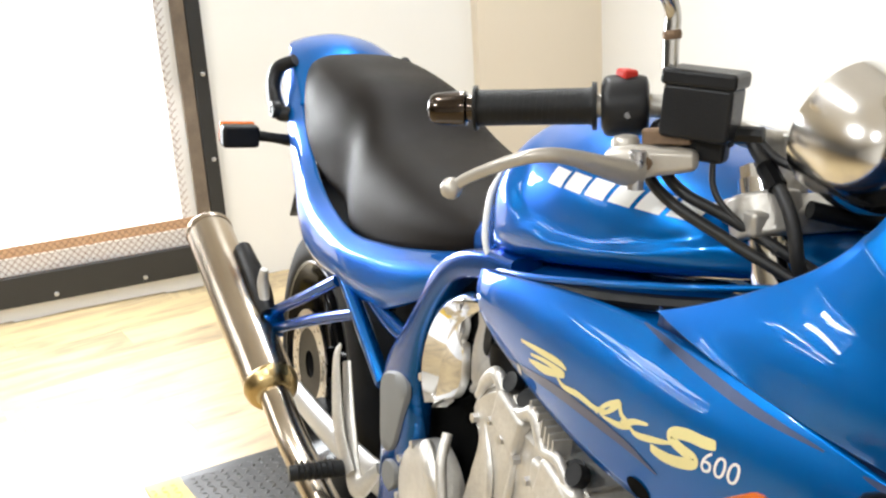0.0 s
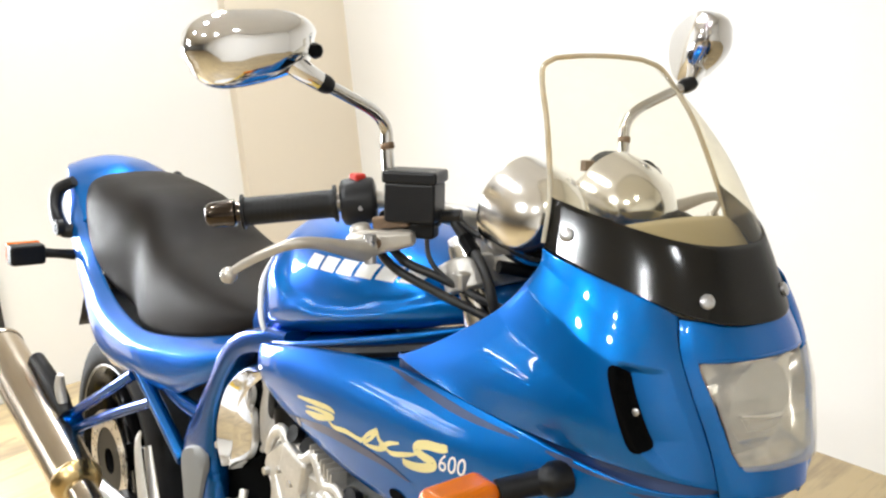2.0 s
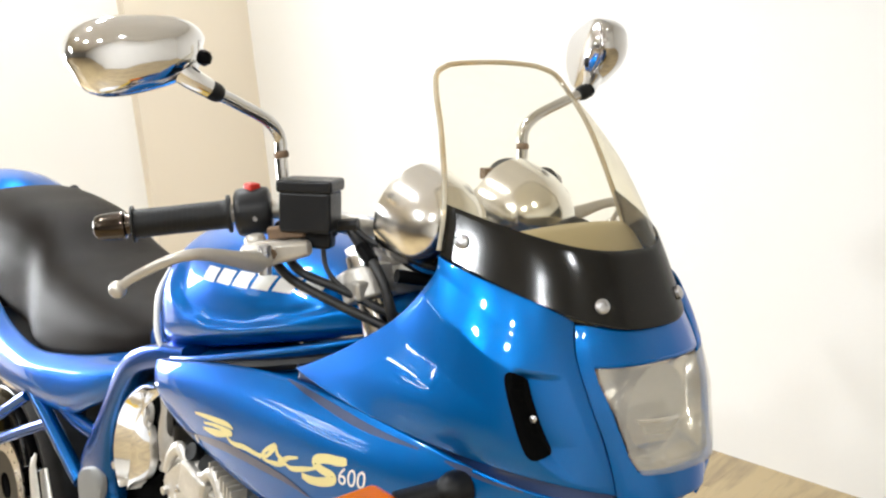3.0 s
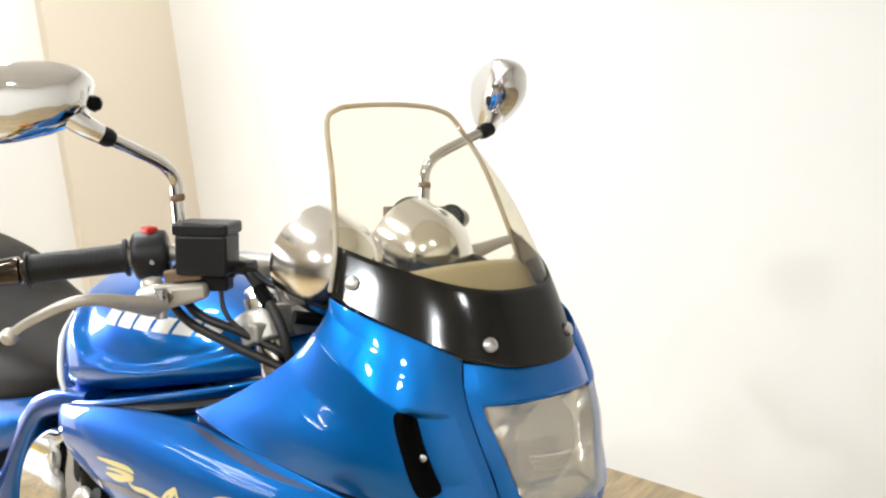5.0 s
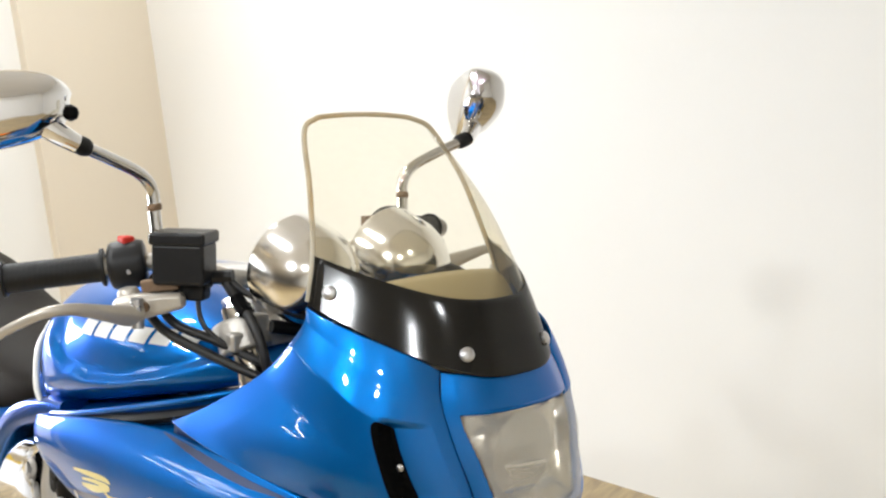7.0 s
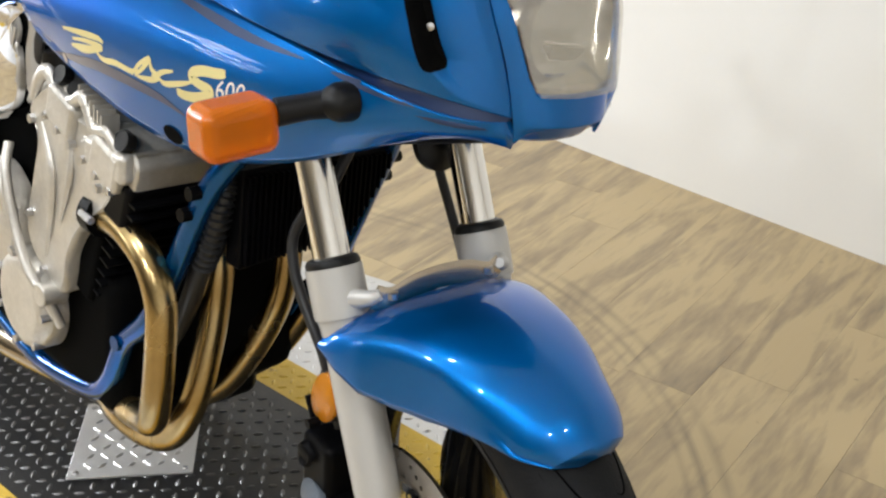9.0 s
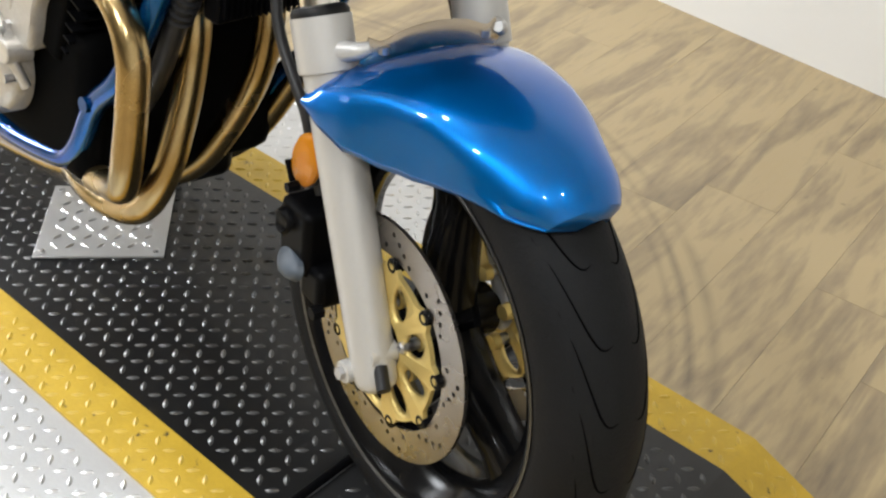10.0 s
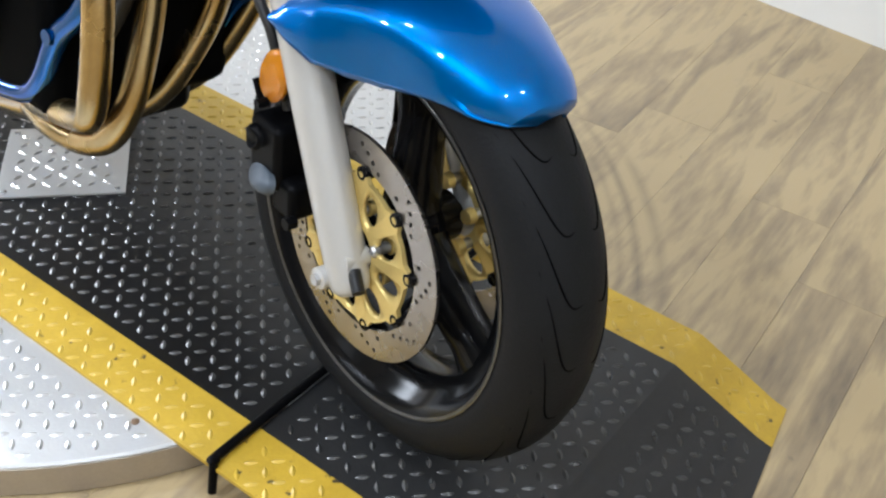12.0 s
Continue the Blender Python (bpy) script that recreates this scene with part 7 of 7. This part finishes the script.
def draped(name, shapes, onto, mat, label, parent, lift=0.0007, y0=-0.5):
    """Flat shapes in the side view, laid onto the right side of the bodywork."""
    dg = bpy.context.evaluated_depsgraph_get()
    bvs = [BVHTree.FromObject(o, dg) for o in onto]
    v, f = [], []
    for vs, fs in shapes:
        k = len(v)
        for x, z in vs:
            best = None
            for b in bvs:
                hit, nrm, _, _ = b.ray_cast(Vector((x, y0, z)), Vector((0, 1, 0)))
                if hit and (best is None or hit.y < best[0].y):
                    best = (hit, nrm)
            if best is None:
                near, nrm, _, _ = bvs[0].find_nearest(Vector((x, -0.19, z)))
                v.append(tuple(near + (nrm if nrm.y < 0 else -nrm) * lift))
            else:
                n = best[1] if best[1].y < 0 else -best[1]
                v.append(tuple(best[0] + n * lift))
        f += [tuple(i + k for i in q) for q in fs]
    return part(name, (v, f), mat, parent, label)


def stroke(pts, w0, w1, n=26, blunt=False):
    """A brush stroke in the side view, as a ribbon whose width swells."""
    C = spline([(x, z, 0) for x, z in pts], n)
    v, f = [], []
    for i, p in enumerate(C):
        d = C[min(i + 1, n - 1)] - C[max(i - 1, 0)]
        d /= np.linalg.norm(d)
        w = w0 + (w1 - w0) * (math.sqrt(max(0, 1 - (2 * i / (n - 1) - 1) ** 8)) if blunt else math.sin(math.pi * i / (n - 1)))
        v += [(p[0] - d[1] * w, p[1] + d[0] * w), (p[0], p[1]), (p[0] + d[1] * w, p[1] - d[0] * w)]
    for i in range(n - 1):
        a = 3 * i
        f += [(a, a + 3, a + 4, a + 1), (a + 1, a + 4, a + 5, a + 2)]
    return v, f


bpy.context.view_layer.update()
lower = [o for o in fairing.children if o.name.startswith("lower_panel")][:1]
script = [
    stroke([(-0.532, 0.792), (-0.488, 0.796), (-0.447, 0.799), (-0.432, 0.797)], 0.0016, 0.0040),
    stroke([(-0.510, 0.784), (-0.475, 0.789), (-0.438, 0.790), (-0.461, 0.783), (-0.497, 0.778), (-0.516, 0.775)], 0.0016, 0.0038, 40),
    stroke([(-0.516, 0.775), (-0.485, 0.776), (-0.453, 0.782)], 0.0016, 0.0038),
    stroke([(-0.456, 0.785), (-0.440, 0.776), (-0.409, 0.779), (-0.379, 0.778), (-0.360, 0.783)], 0.0016, 0.0038, 36),
    stroke([(-0.378, 0.774), (-0.357, 0.791), (-0.336, 0.802), (-0.351, 0.788), (-0.370, 0.775)], 0.0014, 0.0030, 40),
    stroke([(-0.336, 0.802), (-0.333, 0.791), (-0.320, 0.788)], 0.0014, 0.0034, 20),
    stroke([(-0.366, 0.775), (-0.339, 0.778), (-0.319, 0.784)], 0.0014, 0.0034, 20),
    stroke([(-0.328, 0.791), (-0.333, 0.780), (-0.315, 0.792), (-0.293, 0.799)], 0.0014, 0.0032, 36),
    stroke([(-0.323, 0.786), (-0.311, 0.781), (-0.283, 0.788), (-0.262, 0.795)], 0.0014, 0.0034, 30),
    stroke([(-0.208, 0.817), (-0.222, 0.814), (-0.241, 0.812), (-0.257, 0.807), (-0.261, 0.800), (-0.247, 0.796), (-0.232, 0.794), (-0.237, 0.787), (-0.256, 0.780), (-0.276, 0.777), (-0.290, 0.778)], 0.0035, 0.0056, 60, True),
]
for sh_ in script:
    draped("script_stroke", [sh_], lower, M_CREAM, "cream brush stroke", fairing)


def digits(text, x, z, size):
    """Lettering in the side view, from the built-in font."""
    cu = bpy.data.curves.new("digits", "FONT")
    cu.body, cu.size, cu.shear = text, size, 0.25
    cu.resolution_u = 4
    ob = new("digits", cu)
    me = bpy.data.meshes.new_from_object(ob.evaluated_get(bpy.context.evaluated_depsgraph_get()))
    bpy.data.objects.remove(ob)
    vs = [(x + v.co.x, z + v.co.y + v.co.x * 0.12) for v in me.vertices]
    return vs, [tuple(p.vertices) for p in me.polygons]


draped("model_number", [digits("600", -0.226, 0.787, 0.030)], lower, M_WHITE, "white model number 600", fairing)
marks = None
for k in range(6):
    x0, w, h = -0.556 + 0.0355 * k, 0.029, 0.0185
    z0 = 0.962 + 0.0014 * k
    g = [[(x0 + w * a / 3 + 0.35 * h * b / 4, z0 + h * b / 4) for a in range(4)] for b in range(5)]
    vs = [p for r in g for p in r]
    draped("tank_mark", [(vs, [(b * 4 + a, b * 4 + a + 1, b * 4 + a + 5, b * 4 + a + 4) for b in range(4) for a in range(3)])], [tank], M_WHITE, "white block shape", tank)

# ---- air slot and lower lip of the fairing ----
upper = [o for o in fairing.children if o.name.startswith("upper_panel")][:1]


def slot_sheet(pts, w, n, m):
    """A long hole with round ends in the side view, finely divided so that it follows the moulding."""
    C = spline([(x, z, 0) for x, z in pts], n)
    v = []
    for i, p in enumerate(C):
        d = C[min(i + 1, n - 1)] - C[max(i - 1, 0)]
        d /= np.linalg.norm(d)
        k = 2 * i / (n - 1) - 1
        half = w * math.sqrt(max(0.0004, 1 - abs(k) ** 9)) * (0.86 + 0.14 * k)
        v += [(p[0] - d[1] * half * q, p[1] + d[0] * half * q) for q in np.linspace(-1, 1, m)]
    return v, [(i * m + j, i * m + j + 1, i * m + m + j + 1, i * m + m + j) for i in range(n - 1) for j in range(m - 1)]


SLOT = [(-0.009, 0.955), (-0.003, 0.936), (0.005, 0.912), (0.013, 0.888), (0.019, 0.871)]
# near-black patch laid on the panel for the slot's shaded inside
draped("air_slot", [slot_sheet(SLOT, 0.0068, 60, 13)], upper, M_VOID, "black air slot", fairing, 0.0012)
hit, nrm, _, _ = BVHTree.FromObject(upper[0], bpy.context.evaluated_depsgraph_get()).ray_cast(Vector((0.0075, -0.5, 0.909)), Vector((0, 1, 0)))
bp_("screw", moved(lathe([(0.0038, -0.004), (0.0038, 0.0022), (0.0025, 0.0032), (0.0005, 0.0035)], 16), Matrix.Translation(hit) @ (-nrm if nrm.y > 0 else nrm).to_track_quat("Z", "Y").to_matrix().to_4x4()), M_BOLT, "small bright screw", fairing)
# flat strip whose dull colour gives the shade of the lip's groove
draped("lip_groove", [stroke([(-0.580, 0.750), (-0.510, 0.758), (-0.442, 0.764), (-0.338, 0.762), (-0.285, 0.752)], 0.0012, 0.0070, 60)], lower, M_GROOVE, "dull strip painted for the shaded groove of the lower lip", fairing)
# flat strokes that paint the sheen on the shelf under the seam
draped("panel_recess", [stroke([(-0.345, 0.876), (-0.266, 0.866), (-0.190, 0.857), (-0.115, 0.853)], 0.0008, 0.0044, 60), stroke([(-0.080, 0.849), (-0.040, 0.844), (0.005, 0.836)], 0.0008, 0.0040, 30)], lower, M_RECESS, "grey-blue strip painted for the sheen under the seam", fairing)

# lip_hole is a near-black patch for a hole's shaded inside
for name, (cx, cz), (rx, rz), mat, label in (("lip_hole", (-0.318, 0.720), (0.017, 0.0105), M_VOID, "black oval hole in the lower lip"), ("screw", (-0.549, 0.750), (0.0052, 0.0068), M_BOLT, "bright panel screw")):
    ring = [(cx + rx * math.cos(a), cz + rz * math.sin(a)) for a in np.linspace(0, math.tau, 20, endpoint=False)]
    draped(name, [(ring + [(cx, cz)], [(i, (i + 1) % 20, 20) for i in range(20)])], lower, mat, label, fairing, 0.0012)

# ---- floor planks, laid one by one ----
rng = random.Random(4)
PM_ = pose(0, 0, 0, 0, 0, 99)
meshes = {}


def plank_mesh(ln):
    key = round(ln, 2)
    if key not in meshes:
        g = box((0, 0, -0.003), (key - 0.0006, 0.1494, 0.006))
        me = bpy.data.meshes.new("plank")
        me.from_pydata(g[0], [], g[1])
        me.materials.append(M_WOOD)
        meshes[key] = me
    return key, meshes[key]


AX_ = PM_ @ Vector((1, 0, 0))
for j in range(-40, 60):
    u = -3.2 + rng.random() * 0.9
    while u < 3.6:
        ln = (0.92, 1.22)[rng.randrange(2)]
        start = PM_ @ Vector((u, j * 0.15, 0))
        room = (BACK + 0.03 - start.y) / AX_.y
        u += ln
        if room < 0.06:
            continue
        ln, me = plank_mesh(min(ln, room))
        c = start + AX_ * (ln / 2)
        if LEFT - 0.06 < c.x < 2.0 and c.y > -2.0:
            ob = new("plank", me)
            ob.matrix_basis = Matrix.Translation(c) @ Matrix.Rotation(radians(99), 4, "Z")
            ob.parent = floor
